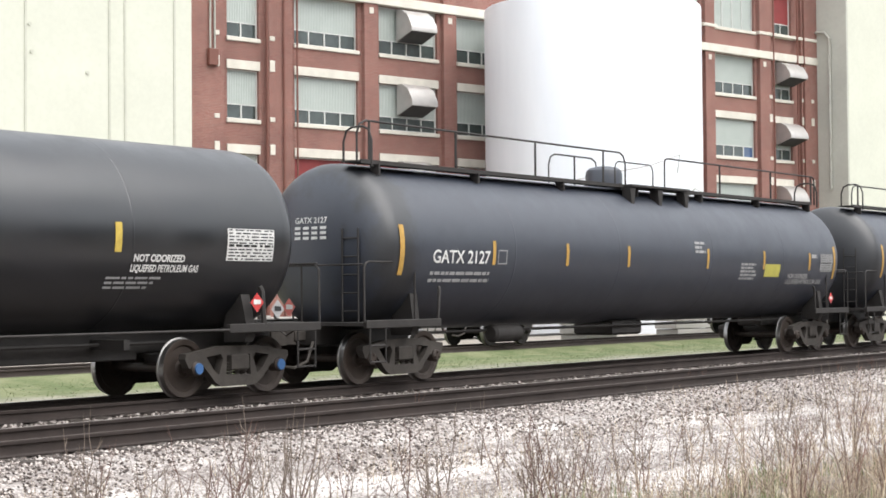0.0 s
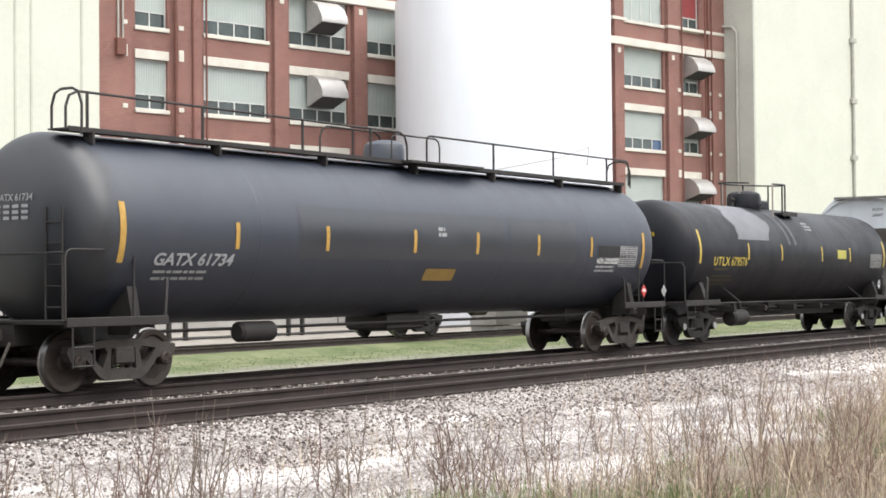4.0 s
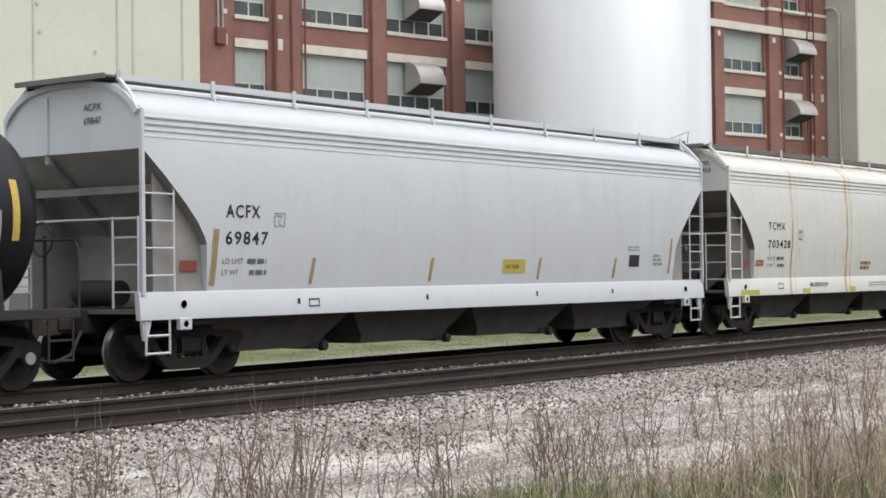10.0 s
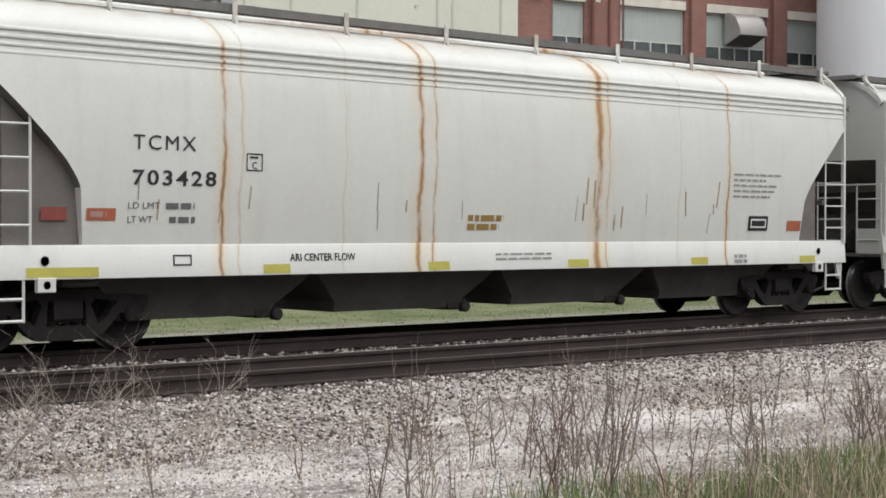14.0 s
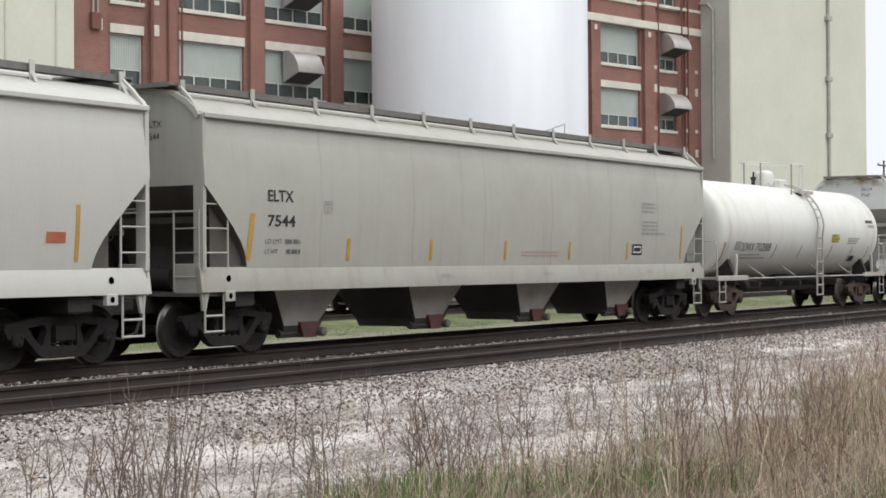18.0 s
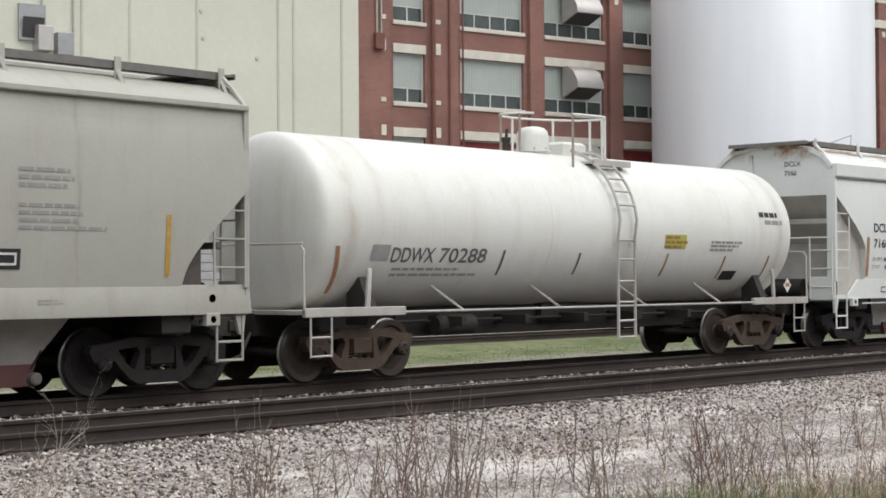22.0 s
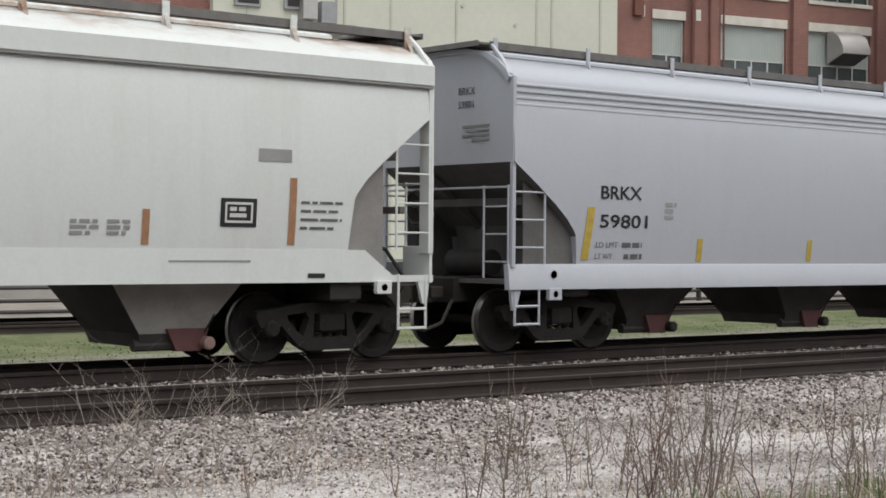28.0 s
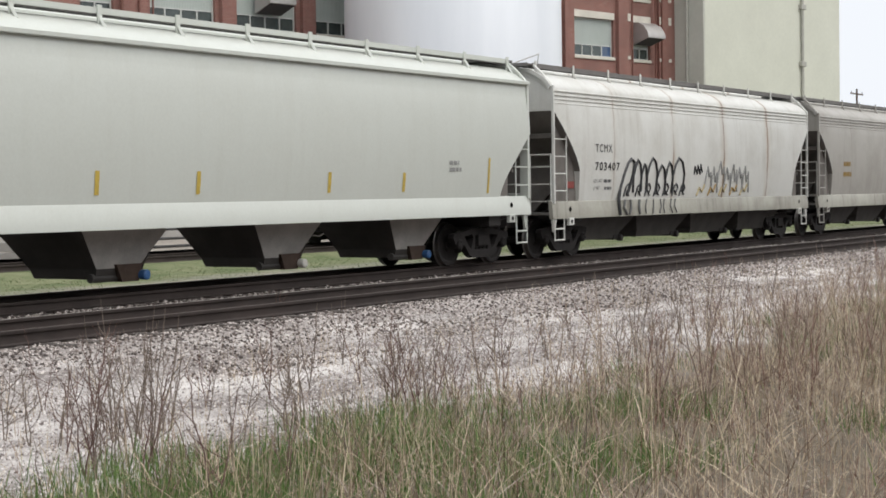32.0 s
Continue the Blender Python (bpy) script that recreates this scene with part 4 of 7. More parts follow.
        g = Geo().prism([(e * (a - 0.1) - 0.04, 1.1), (e * (a - 0.1) + 0.04, 1.1), (e * (a - 0.1) + 0.04, low), (e * (a - 0.1) - 0.04, low)], -1.3, 1.3)
        part("bolster_web", g, slope or SLOPE_SHEET, car)
        g = Geo().tube([(xe, -1.46, 2.42), (xe + e * 0.05, -0.4, 2.42), (xe + e * 0.05, 0.4, 2.42), (xe, 1.46, 2.42)], 0.018, 5)
        part("grab_rail", g, paint, car)
        if e < 0:
            g = Geo().tube([(xe - 0.06, 0.55, 1.0), (xe - 0.06, 0.55, 2.2)], 0.03, 6)
            g.tube([(xe - 0.12, 0.55 + 0.25 * math.cos(k * math.pi / 9), 2.15 + 0.25 * math.sin(k * math.pi / 9)) for k in range(19)], 0.02, 5)
            g.tube([(xe - 0.12, 0.33, 2.15), (xe - 0.12, 0.77, 2.15)], 0.014, 4)
            part("hand_brake", g, UNDER_STEEL, car)
            g = Geo().revolve([(-0.45, 0.0), (-0.45, 0.20), (0.45, 0.20), (0.45, 0.0)], 14, "y", (xe + 0.55, 0.0, 1.32))
            part("air_reservoir", g, UNDER_STEEL, car)
        else:
            g = Geo().box(xe - 0.75, xe - 0.45, -0.9, -0.35, 1.08, 1.75, 0.04)
            g.revolve([(-0.3, 0.0), (-0.3, 0.17), (0.5, 0.17), (0.5, 0.0)], 12, "y", (xe - 0.55, 0.1, 1.9))
            g.tube([(xe - 0.6, -0.6, 1.7), (xe - 0.3, -0.2, 2.1), (xe - 0.6, 0.4, 1.9)], 0.03, 5)
            part("brake_valve", g, UNDER_STEEL, car)
            g = Geo().revolve([(-0.42, 0.0), (-0.42, 0.2), (0.42, 0.2), (0.42, 0.0)], 14, "y", (xe - 0.85, 0.75, 1.36))
            part("air_reservoir", g, SLOPE_SHEET, car)
            g = Geo().box(xe - 0.38, xe - 0.30, 0.25, 0.35, 1.08, zc - 0.6, 0.01).box(xe - 0.38, xe - 0.30, -1.3, 1.3, 2.0, 2.1, 0.01)
            part("end_frame", g, SLOPE_SHEET, car)
            g = Geo().tube([(xe - 0.2, -1.2, 1.1), (xe - 0.5, -1.15, 1.5), (xe - 0.45, -0.7, 1.62), (xe - 0.9, -0.2, 1.55), (xe - 0.9, 0.9, 1.8)], 0.028, 5)
            part("air_pipe", g, UNDER_STEEL, car)
            g = Geo().tube([(xe - 0.15, 0.9, 1.1), (xe - 0.2, 0.7, 1.9), (xe - 0.5, 0.3, 2.3)], 0.024, 5)
            part("brake_rod", g, SLOPE_SHEET, car)
        truck(car, e * a, dirt=dirt)
    ends(car, E)
    # discharge hoppers between the trucks
    span = 2 * a - 0.5
    w = span / outlets
    for i in range(outlets):
        cx = -a + 0.25 + w * (i + 0.5)
        ring = lambda x0, x1, hy, z: [(x0, -hy, z), (x1, -hy, z), (x1, hy, z), (x0, hy, z)]
        if flow:
            bot, zb, hy = w * 0.35, 0.36, 0.80
            g = Geo().loft([ring(cx - w * 0.495, cx + w * 0.495, 1.25, s0 + 0.2), ring(cx - w * 0.47, cx + w * 0.47, 1.15, s0 - 0.06), ring(cx - bot, cx + bot, 0.96, zb + 0.14), ring(cx - bot, cx + bot, 0.92, zb)])
        else:
            bot, zb, hy = w * 0.113, 0.42, 0.70
            g = Geo().loft([ring(cx - w * 0.48, cx + w * 0.48, 1.25, s0 + 0.36), ring(cx - w * 0.235, cx + w * 0.235, 0.95, s0), ring(cx - bot, cx + bot, hy + 0.05, zb)])
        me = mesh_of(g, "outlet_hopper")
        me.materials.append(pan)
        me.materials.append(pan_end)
        # sheets facing the camera get the lit grey, sloping ends the shaded tone
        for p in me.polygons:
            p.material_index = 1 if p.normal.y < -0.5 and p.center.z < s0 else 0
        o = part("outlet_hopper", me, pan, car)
        xb = cx + bot
        if flow:
            g = Geo().box(xb - 0.30, xb + 0.10, -0.95, -0.2, 0.32, 0.48, 0.03)
        else:
            g = Geo().loft([ring(cx - bot, cx + bot, hy + 0.05, zb + 0.01), ring(cx - bot * 0.9, cx + bot * 0.9, hy - 0.02, 0.25)])
            g.tube([(cx - bot * 1.08, -hy + 0.06, 0.27), (cx + bot * 0.4, -hy + 0.06, 0.27)], 0.075, 8)
            part("outlet_pan", g, pan, o)
            g = Geo().loft([[(cx + bot * k, y, z) for k, y, z in ((-0.2, -hy - 0.12, zb + 0.06), (1.15, -hy - 0.12, zb + 0.06), (1.15, -hy + 0.25, zb + 0.06), (-0.2, -hy + 0.25, zb + 0.06))],
                            [(cx + bot * k, y, z) for k, y, z in ((0.15, -hy - 0.08, 0.19), (0.95, -hy - 0.08, 0.19), (0.95, -hy + 0.2, 0.19), (0.15, -hy + 0.2, 0.19))]])
        part("gate", g, gate, o)
        g = Geo().revolve([(-hy - 0.24, 0.0), (-hy - 0.24, 0.06), (-hy - 0.22, 0.085), (-hy - 0.1, 0.085), (-hy - 0.1, 0.0)], 12, "y", (xb + 0.02, 0, 0.37 if flow else 0.29))
        part("gate_cap", g, cap[i % len(cap)] if isinstance(cap, tuple) else cap, o)
        g = Geo().tube([(xb - 0.02, -hy - 0.15, 0.42), (xb + 0.10, -hy - 0.2, 0.66)], 0.012, 4)
        part("gate_lever", g, UNDER_STEEL, o)
    g = Geo().tube([(-a + 0.8, 0.8, 0.56), (a - 0.8, 0.8, 0.56)], 0.03, 5)
    part("brake_pipe", g, UNDER_STEEL, car)
    # reporting mark and stencils on the side facing the camera
    if mark:
        gap = 1.22 if ribs and eave > 3.8 and zc > 3 else 1.0
        lettering("reporting_mark", mark[0], mark[2], mark[3], mark[4], hopper_y, mark_mat, car, mark[5], 0.0 if "M" in mark[0] else 0.004, spacing=gap)
        lettering("car_number", mark[1], mark[2], mark[3] - mark[6], mark[4], hopper_y, mark_mat, car, mark[7], 0.004, spacing=gap)
        for k, (word, wide) in enumerate((("LD LMT", 0.46), ("LT WT", 0.36))):
            zz = mark[3] - mark[6] - 0.30 - 0.175 * k
            lettering("weight_stencil", word, mark[2] - 0.05, zz, 0.085, hopper_y, STENCIL_SOFT, car, wide)
            bars("weight_line", mark[2] + 0.50 + 0.06 * k, zz, 0.62 - 0.06 * k, 1, hopper_y, STENCIL_SOFT, car, 0.075, 0.10, 3 + k)
        near_corner = paint is CREAM_PAINT
        for body_, zz in ((mark[0], 4.38 - 0.36 * (4.38 - zc)), (mark[1], (4.22 if near_corner else 4.18) - 0.36 * (4.38 - zc))):
            vs, fs = letters(body_, 0.155)
            g = Geo().add([(-E + 0.035, (-0.62 if near_corner else -0.30) - p[0], zz + p[1]) for p in vs], fs)
            part("end_mark", g, mark_mat, car, smooth=False)
    return car


def side_rows(car, specs, surf, material, wide=0.11, high=0.42, z=1.42, lean=0.0):
    for x in specs:
        decal("stripe", x - wide / 2, x + wide / 2, z, z + high, surf, material, car, lean=lean)


def stencil_box(car, x0, x1, z0, z1, material):
    """A small framed stencil with a C under a line of fine print."""
    rect_frame("stencil_box", x0, x1, z0, z1, hopper_y, material, car, 0.016)
    lettering("stencil_letter", "C", (x0 + x1) / 2 - 0.04, z0 + 0.03, 0.09, hopper_y, material, car, 0.08)
    bars("stencil_line", x0 + 0.05, z1 - 0.065, (x1 - x0) - 0.10, 1, hopper_y, material, car, 0.025, 0.02, 5)


def rect_frame(name, x0, x1, z0, z1, surf, material, parent, t=0.02):
    g = Geo()
    for a, b, c, d in ((x0, x1, z0, z0 + t), (x0, x1, z1 - t, z1), (x0, x0 + t, z0, z1), (x1 - t, x1, z0, z1)):
        g.add([(a, surf(c) - 0.009, c), (b, surf(c) - 0.009, c), (b, surf(d) - 0.009, d), (a, surf(d) - 0.009, d)], [(0, 1, 2, 3)])
    return part(name, g, material, parent, smooth=False)

# ---- tank cars ----
def tank_side(R, zc):
    return lambda z: -math.sqrt(max(0.02, R * R - (z - zc) ** 2))


def tank_shell(L, R, zc, depth=0.62):
    """A cylinder with flattened, round-shouldered heads."""
    prof = [(-L - depth, 0.0)]
    for i in range(1, 13):
        q = math.pi / 2 * i / 12
        prof.append((-L - depth * math.cos(q) ** 0.8, R * math.sin(q) ** 0.8))
    m = len(prof)
    for i in range(1, 12):
        prof.append((-L + 2 * L * i / 12, R))
    prof += [(-x, r) for x, r in reversed(prof[:m])]
    return Geo().revolve(prof, 56, "x", (0, 0, zc))


def rail_loop(g, x0, x1, y, z0, z1, r=0.022, posts=(), soft=0.15):
    """A handrail with rounded upper corners and posts."""
    g.tube([(x0, y, z0), (x0, y, z1 - soft), (x0 + soft * 0.3, y, z1 - soft * 0.3), (x0 + soft, y, z1), (x1 - soft, y, z1), (x1 - soft * 0.3, y, z1 - soft * 0.3), (x1, y, z1 - soft), (x1, y, z0)], r, 6)
    for p in posts:
        g.tube([(p, y, z0), (p, y, z1)], r * 1.2, 6)


def tank_car(name, label, x, a, R, zc, paint, trim, walkway=False, dome=0.0, rolling=True, y=TRAIN_Y, top=0.0, dome_r=0.42, frame_rail=0, deck=(0.0, 1.35), rails=None, cap=None, group="cars of the train", dirt="dusty", ring=False, head=0.62):
    L = a + 1.24 - head
    E = a + 1.55
    car = thing(name, label, "tank car", group, "", pose(x, y, top))
    surf = tank_side(R, zc)
    shell = part("tank", tank_shell(L, R, zc, head), paint, car)
    for k in (-0.62, -0.2, 0.25, 0.66):
        g = Geo().revolve([(k * L - 0.02, R), (k * L - 0.012, R + 0.0025), (k * L + 0.012, R + 0.0025), (k * L + 0.02, R)], 56, "x", (0, 0, zc))
        part("weld_seam", g, paint, shell)
    for e in (-1, 1):
        g = Geo().box(min(e * (a - 1.5), e * E), max(e * (a - 1.5), e * E), -0.33, 0.33, 0.70, 1.08, 0.02)
        part("stub_sill", g, UNDER_STEEL, car)
        for s in (-1, 1):
            ring = lambda xx: [(xx, s * 0.85, 0.85), (xx, s * 1.30, 0.85), (xx, s * 1.36, 1.05), (xx, s * (abs(surf(1.6)) + 0.02), 1.6), (xx, s * (abs(surf(1.6)) - 0.25), 1.55), (xx, s * 0.85, 1.1)]
            part("saddle", Geo().loft([ring(e * a - 0.10), ring(e * a + 0.10)]), UNDER_STEEL, car)
        g = Geo().box(min(e * (a + 0.25), e * E), max(e * (a + 0.25), e * E), -1.42, 1.42, 1.04, 1.10)
        g.box(min(e * (a - 0.6), e * E), max(e * (a - 0.6), e * E), -1.47, -1.40, 1.00, 1.14, 0.01)
        g.box(min(e * (a - 0.6), e * E), max(e * (a - 0.6), e * E), 1.40, 1.47, 1.00, 1.14, 0.01)
        part("end_platform", g, trim, car)
        for s in (-1, 1):
            g = Geo()
            x0, x1 = sorted((e * (a + 0.15), e * (E + 0.02)))
            if frame_rail:
                g.tube([(e * E, s * 1.0, 2.1), (e * E, s * 1.33, 2.1), (e * E, s * 1.43, 2.0), (e * E, s * 1.44, 1.1)], 0.02, 6)
            else:
                rail_loop(g, x0, x1, s * 1.44, 1.1, 2.15, 0.02, (), 0.12)
            part("handrail", g, trim, car)
            g = Geo()
            for xx in (e * (E - 0.12), e * (E - 0.55)):
                g.tube([(xx, s * 1.45, 1.02), (xx, s * 1.45, 0.40)], 0.018, 5)
            for zz in (0.42, 0.70):
                g.tube([(e * (E - 0.12), s * 1.45, zz), (e * (E - 0.55), s * 1.45, zz)], 0.018, 5)
            part("sill_step", g, trim, car)
            px = a + 0.22 if frame_rail else a - 0.55
            g = Geo().tube([(e * px, s * 1.43, 1.08), (e * (px - 0.05), s * 1.43, 1.66), (e * (px - 0.07), s * 1.40, 1.72)], 0.045 if frame_rail else 0.032, 6)
            part("platform_post", g, trim, car)
        if walkway:
            ladder("end_ladder", car, trim, (e * (L + 0.60), -1.02), (e * (L + 0.60), -0.66), 1.1, zc + R * 0.2, 0.32)
        # a parked car's trucks take the dark set, in place of its shadow
        truck(car, e * a, rolling, cap, dirt if rolling else "dark")
        g = Geo().tube([(e * E, -1.40, 2.1), (e * E, 1.40, 2.1)], 0.018, 5)
        frame_rail or g.tube([(e * E, 0.0, 1.1), (e * E, 0.0, 2.1)], 0.018, 5)
        part("end_rail", g, trim, car)
    ends(car, E)
    g = Geo().box(-0.55, 0.75, -0.5, 0.5, zc - R - 0.28, zc - R + 0.05, 0.05)
    part("bottom_fitting", g, UNDER_STEEL, car)
    low_tank = frame_rail == 2
    rr = 0.23 if low_tank else 0.18
    g = Geo().revolve([(-0.48, 0.0), (-0.48, rr - 0.05), (-0.42, rr), (0.42, rr), (0.48, rr - 0.05), (0.48, 0.0)], 16, "x", (-a * 0.62 + 0.45, -0.85 if low_tank else -0.65, 0.62 if low_tank else 0.80))
    if low_tank:
        g.box(-a * 0.62 + 0.20, -a * 0.62 + 0.26, -0.9, -0.8, 0.78, 1.06).box(-a * 0.62 + 0.64, -a * 0.62 + 0.70, -0.9, -0.8, 0.78, 1.06)
    part("air_reservoir", g, UNDER_STEEL, car)
    g = Geo().tube([(-a + 0.6, -0.55, 0.86), (a - 0.6, -0.55, 0.86)], 0.03, 5)
    part("brake_pipe", g, UNDER_STEEL, car)
    if frame_rail:
        g = Geo().box(-a + 1.52, a - 1.52, -0.36, 0.36, 0.60, zc - R + 0.03, 0.02)
        part("center_sill", g, UNDER_STEEL, car, "grimy steel sill under the tank")
        for k in range(5):
            px = -a + 2.4 + k * (2 * a - 4.8) / 4
            for s in (-1, 1):
                g = Geo().box(px - 0.06, px + 0.06, min(s * 0.36, s * 1.1), max(s * 0.36, s * 1.1), 0.78, 0.94, 0.01)
                part("cross_bearer", g, UNDER_STEEL, car)
        g = Geo().tube([(-a - 0.2, -1.45, 1.05), (a + 0.2, -1.45, 1.05)], 0.022, 6)
        part("side_rail", g, trim, car)
        for k in range(frame_rail):
            px = -a + 2.0 + (2 * a - 3.8) * k / max(1, frame_rail - 1)
            g = Geo().tube([(px, -1.44, 1.05), (px - 0.28, surf(1.45), 1.45)], 0.022, 5)
            part("rail_bracket", g, trim, car)
    zt = zc + R
    cap_top = [(zt + 0.30, dome_r), (zt + 0.40, dome_r * 0.93), (zt + 0.46, dome_r * 0.75), (zt + 0.49, dome_r * 0.4), (zt + 0.50, 0.0)]
    if ring:
        g = Geo().revolve([(zt - 0.12, 0.0), (zt - 0.12, dome_r), (zt + 0.02, dome_r), (zt + 0.02, dome_r + 0.035), (zt + 0.06, dome_r + 0.035), (zt + 0.06, dome_r)] + cap_top, 28, "z", (dome, 0, 0))
    else:
        g = Geo().revolve([(zt - 0.12, 0.0), (zt - 0.12, dome_r), (zt + 0.34, dome_r), (zt + 0.36, dome_r + 0.04), (zt + 0.40, dome_r + 0.04), (zt + 0.44, dome_r - 0.04), (zt + 0.44, 0.0)], 28, "z", (dome, 0, 0))
    d = part("manway_dome", g, paint, car)
    g = Geo()
    for k in range(8):
        q = k * math.pi / 4
        if ring:
            g.revolve([(zt + 0.04, 0.018), (zt + 0.09, 0.018)], 6, "z", (dome + (dome_r + 0.02) * math.cos(q), (dome_r + 0.02) * math.sin(q), 0))
            continue
        g.revolve([(zt + 0.30, 0.03), (zt + 0.43, 0.03)], 6, "z", (dome + (dome_r + 0.05) * math.cos(q), (dome_r + 0.05) * math.sin(q), 0))
    tagged(part("dome_bolt", g, trim, d), kind="stuff")
    g = Geo()
    if walkway:
        yw = -0.62
        zw = zc + math.sqrt(R * R - yw * yw) + 0.10
        wl = -L - 0.30
        w = Geo().box(wl, L - 0.02, yw - 0.22, yw + 0.22, zw + 0.01, zw + 0.035)
        w.box(wl, L - 0.02, yw - 0.24, yw - 0.21, zw - 0.02, zw + 0.055)
        part("walkway", w, trim, car, "dark steel walkway along the tank top")
        n = int(2 * L / 2.75)
        for i in range(n + 1):
            px = -L + 0.2 + (2 * L - 0.4) * i / n
            b = Geo().prism([(px - 0.025, zw), (px + 0.025, zw), (px + 0.02, zw - 0.20), (px - 0.02, zw - 0.20)], yw - 0.26, yw - 0.05)
            part("walkway_bracket", b, trim, car)
        rail_loop(g, rails[0], rails[1], yw - 0.2, zw, zw + rails[4], 0.022, rails[6], 0.25)
        rail_loop(g, rails[2], rails[3], yw - 0.2, zw, zw + rails[4], 0.022, rails[7], 0.12)
        for px, h in ((rails[0] + 0.02, 0.62), (rails[3] - 0.55, 0.55)):
            hoop = [(px, yw - 0.2 - 0.32, zw - 0.1), (px, yw - 0.52, zw + h - 0.25), (px, yw - 0.45, zw + h - 0.06), (px, yw - 0.32, zw + h), (px, yw - 0.08, zw + h), (px, yw + 0.05, zw + h - 0.06), (px, yw + 0.12, zw + h - 0.25), (px, yw + 0.12, zw)]
            part("grab_hoop", Geo().tube(hoop, 0.022, 6), trim, car)
        rail_loop(g, dome - 0.9, dome + 0.8, yw - 0.2, zw, zw + 0.55, 0.018, (), 0.15)
        rail_loop(g, dome - 1.1, dome + 1.0, yw + 1.4, zw, zw + 0.8, 0.02, (dome,), 0.25)
        part("walkway_rail", g, trim, car)
        for px in (dome - 0.5, dome + 0.75, dome + 2.0) if rails[5] else ():
            b = Geo().prism([(px - 0.12, zw - 0.02), (px + 0.12, zw - 0.02), (px + 0.02, zw - 0.62), (px - 0.02, zw - 0.62)], yw - 0.42, yw - 0.2)
            part("gusset", b, trim, car)
        p = Geo().box(dome - 0.6, dome + 2.1, yw - 0.46, yw - 0.2, zw, zw + 0.05)
        part("side_step", p, trim, car)
    elif ring:
        # round railing with posts, a valve box and a small deck at the ladder's head
        cx, r, zr = dome + 0.60, 1.04, zt + 0.72
        curve = lambda q: (cx + r * math.cos(q), 0.92 * r * math.sin(q), zr + 0.05 * math.sin(q))
        g.tube([curve(-2.05 + 5.55 * k / 28) for k in range(29)], 0.024, 6)
        rail = part("platform_rail", g, paint, car)
        for q in (-2.05, -1.25, -0.75, -0.1, 0.7, 1.6, 2.5, 3.2):
            px, py, pz = curve(q)
            post = Geo().tube([(px, py, zc + math.sqrt(max(0.1, R * R - py * py)) - 0.02), (px, py, pz)], 0.026, 6)
            part("rail_post", post, STEM_PALE if q < -1.5 or q > 2 else paint, rail)
        p = Geo().box(dome + 0.55, dome + 1.25, -0.28, 0.28, zt - 0.1, zt + 0.24, 0.05)
        part("valve_box", p, paint, car)
        p = Geo().box(dome + 0.6, dome + 1.75, -0.95, -0.40, zt - 0.20, zt - 0.15).box(dome + 0.6, dome + 1.75, -0.97, -0.93, zt - 0.24, zt - 0.13)
        part("dome_platform", p, trim, car)
        p = Geo().revolve([(zt - 0.05, 0.06), (zt + 0.16, 0.06), (zt + 0.20, 0.09), (zt + 0.26, 0.09), (zt + 0.28, 0.0)], 12, "z", (dome - 0.65, 0.1, 0)).tube([(dome - 0.65, 0.1, zt + 0.2), (dome - 0.62, 0.1, zt + 0.42)], 0.03, 5)
        part("relief_valve", p, UNDER_STEEL, car)
    else:
        zw = zt - 0.18
        dc, dh = dome + deck[0], deck[1]
        for s in (-1, 1):
            d0, d1 = (dc - dh, dc + dh) if not rails else rails[:2] if s < 0 else rails[2:4]
            p = Geo().box(d0, d1, min(s * 0.5, s * 1.05), max(s * 0.5, s * 1.05), zw, zw + 0.05)
            p.box(d0, d1, min(s * 1.04, s * 1.08), max(s * 1.04, s * 1.08), zw - 0.02, zw + 0.06)
            part("dome_platform", p, trim, car)
        n0, n1, f0, f1 = rails or (dc - dh, dc + dh, dc - dh, dc + dh)
        rail_loop(g, n0, n1, -1.03, zw, zw + 0.80, 0.022, (n0 + (n1 - n0) * 0.55,), 0.12)
        rail_loop(g, f0, f1, 1.03, zw, zw + 0.80, 0.022, ((f0 + f1) / 2,), 0.12)
        for zz in (0.45, 0.80):
            g.tube([(f0, 0.3, zw + zz), (f0, 1.03, zw + zz)] if rails else [(n0, -1.03, zw + zz), (f0, 1.03, zw + zz)], 0.018, 6)
            g.tube([(n1, -1.03, zw + zz), (n1, 1.03, zw + zz)], 0.018, 6)
        g.tube([(n0, -1.03, zw + 0.45), (n1, -1.03, zw + 0.45)], 0.016, 6)
        part("platform_rail", g, trim, car)
    return car, surf


def curved_ladder(car, x0, x1, R, zc, material):
    """A ladder bent over the tank's side from the sill to the top."""
    g = Geo()
    line = lambda x: [(x, -1.47, 0.45), (x, -1.47, 1.1)] + [(x, -(R + 0.12) * math.cos(q), zc + (R + 0.12) * math.sin(q)) for q in [0.1 + i * 1.2 / 8 for i in range(9)]]
    g.tube([(x0, -1.47, 0.45), (x0, -1.47, zc - 0.2)] + line(x0)[2:], 0.03, 5)
    g.tube([(x1, -1.47, 0.45), (x1, -1.47, zc - 0.2)] + line(x1)[2:], 0.03, 5)
    for z in (0.48, 0.78, 1.12, 1.5, 1.9, 2.25):
        g.tube([(x0, -1.47, z), (x1, -1.47, z)], 0.022, 5)
    for i in range(1, 7):
        q = 0.1 + i * 0.18
        g.tube([(x0, -(R + 0.12) * math.cos(q), zc + (R + 0.12) * math.sin(q)), (x1, -(R + 0.12) * math.cos(q), zc + (R + 0.12) * math.sin(q))], 0.022, 5)
    part("side_ladder", g, material, car)


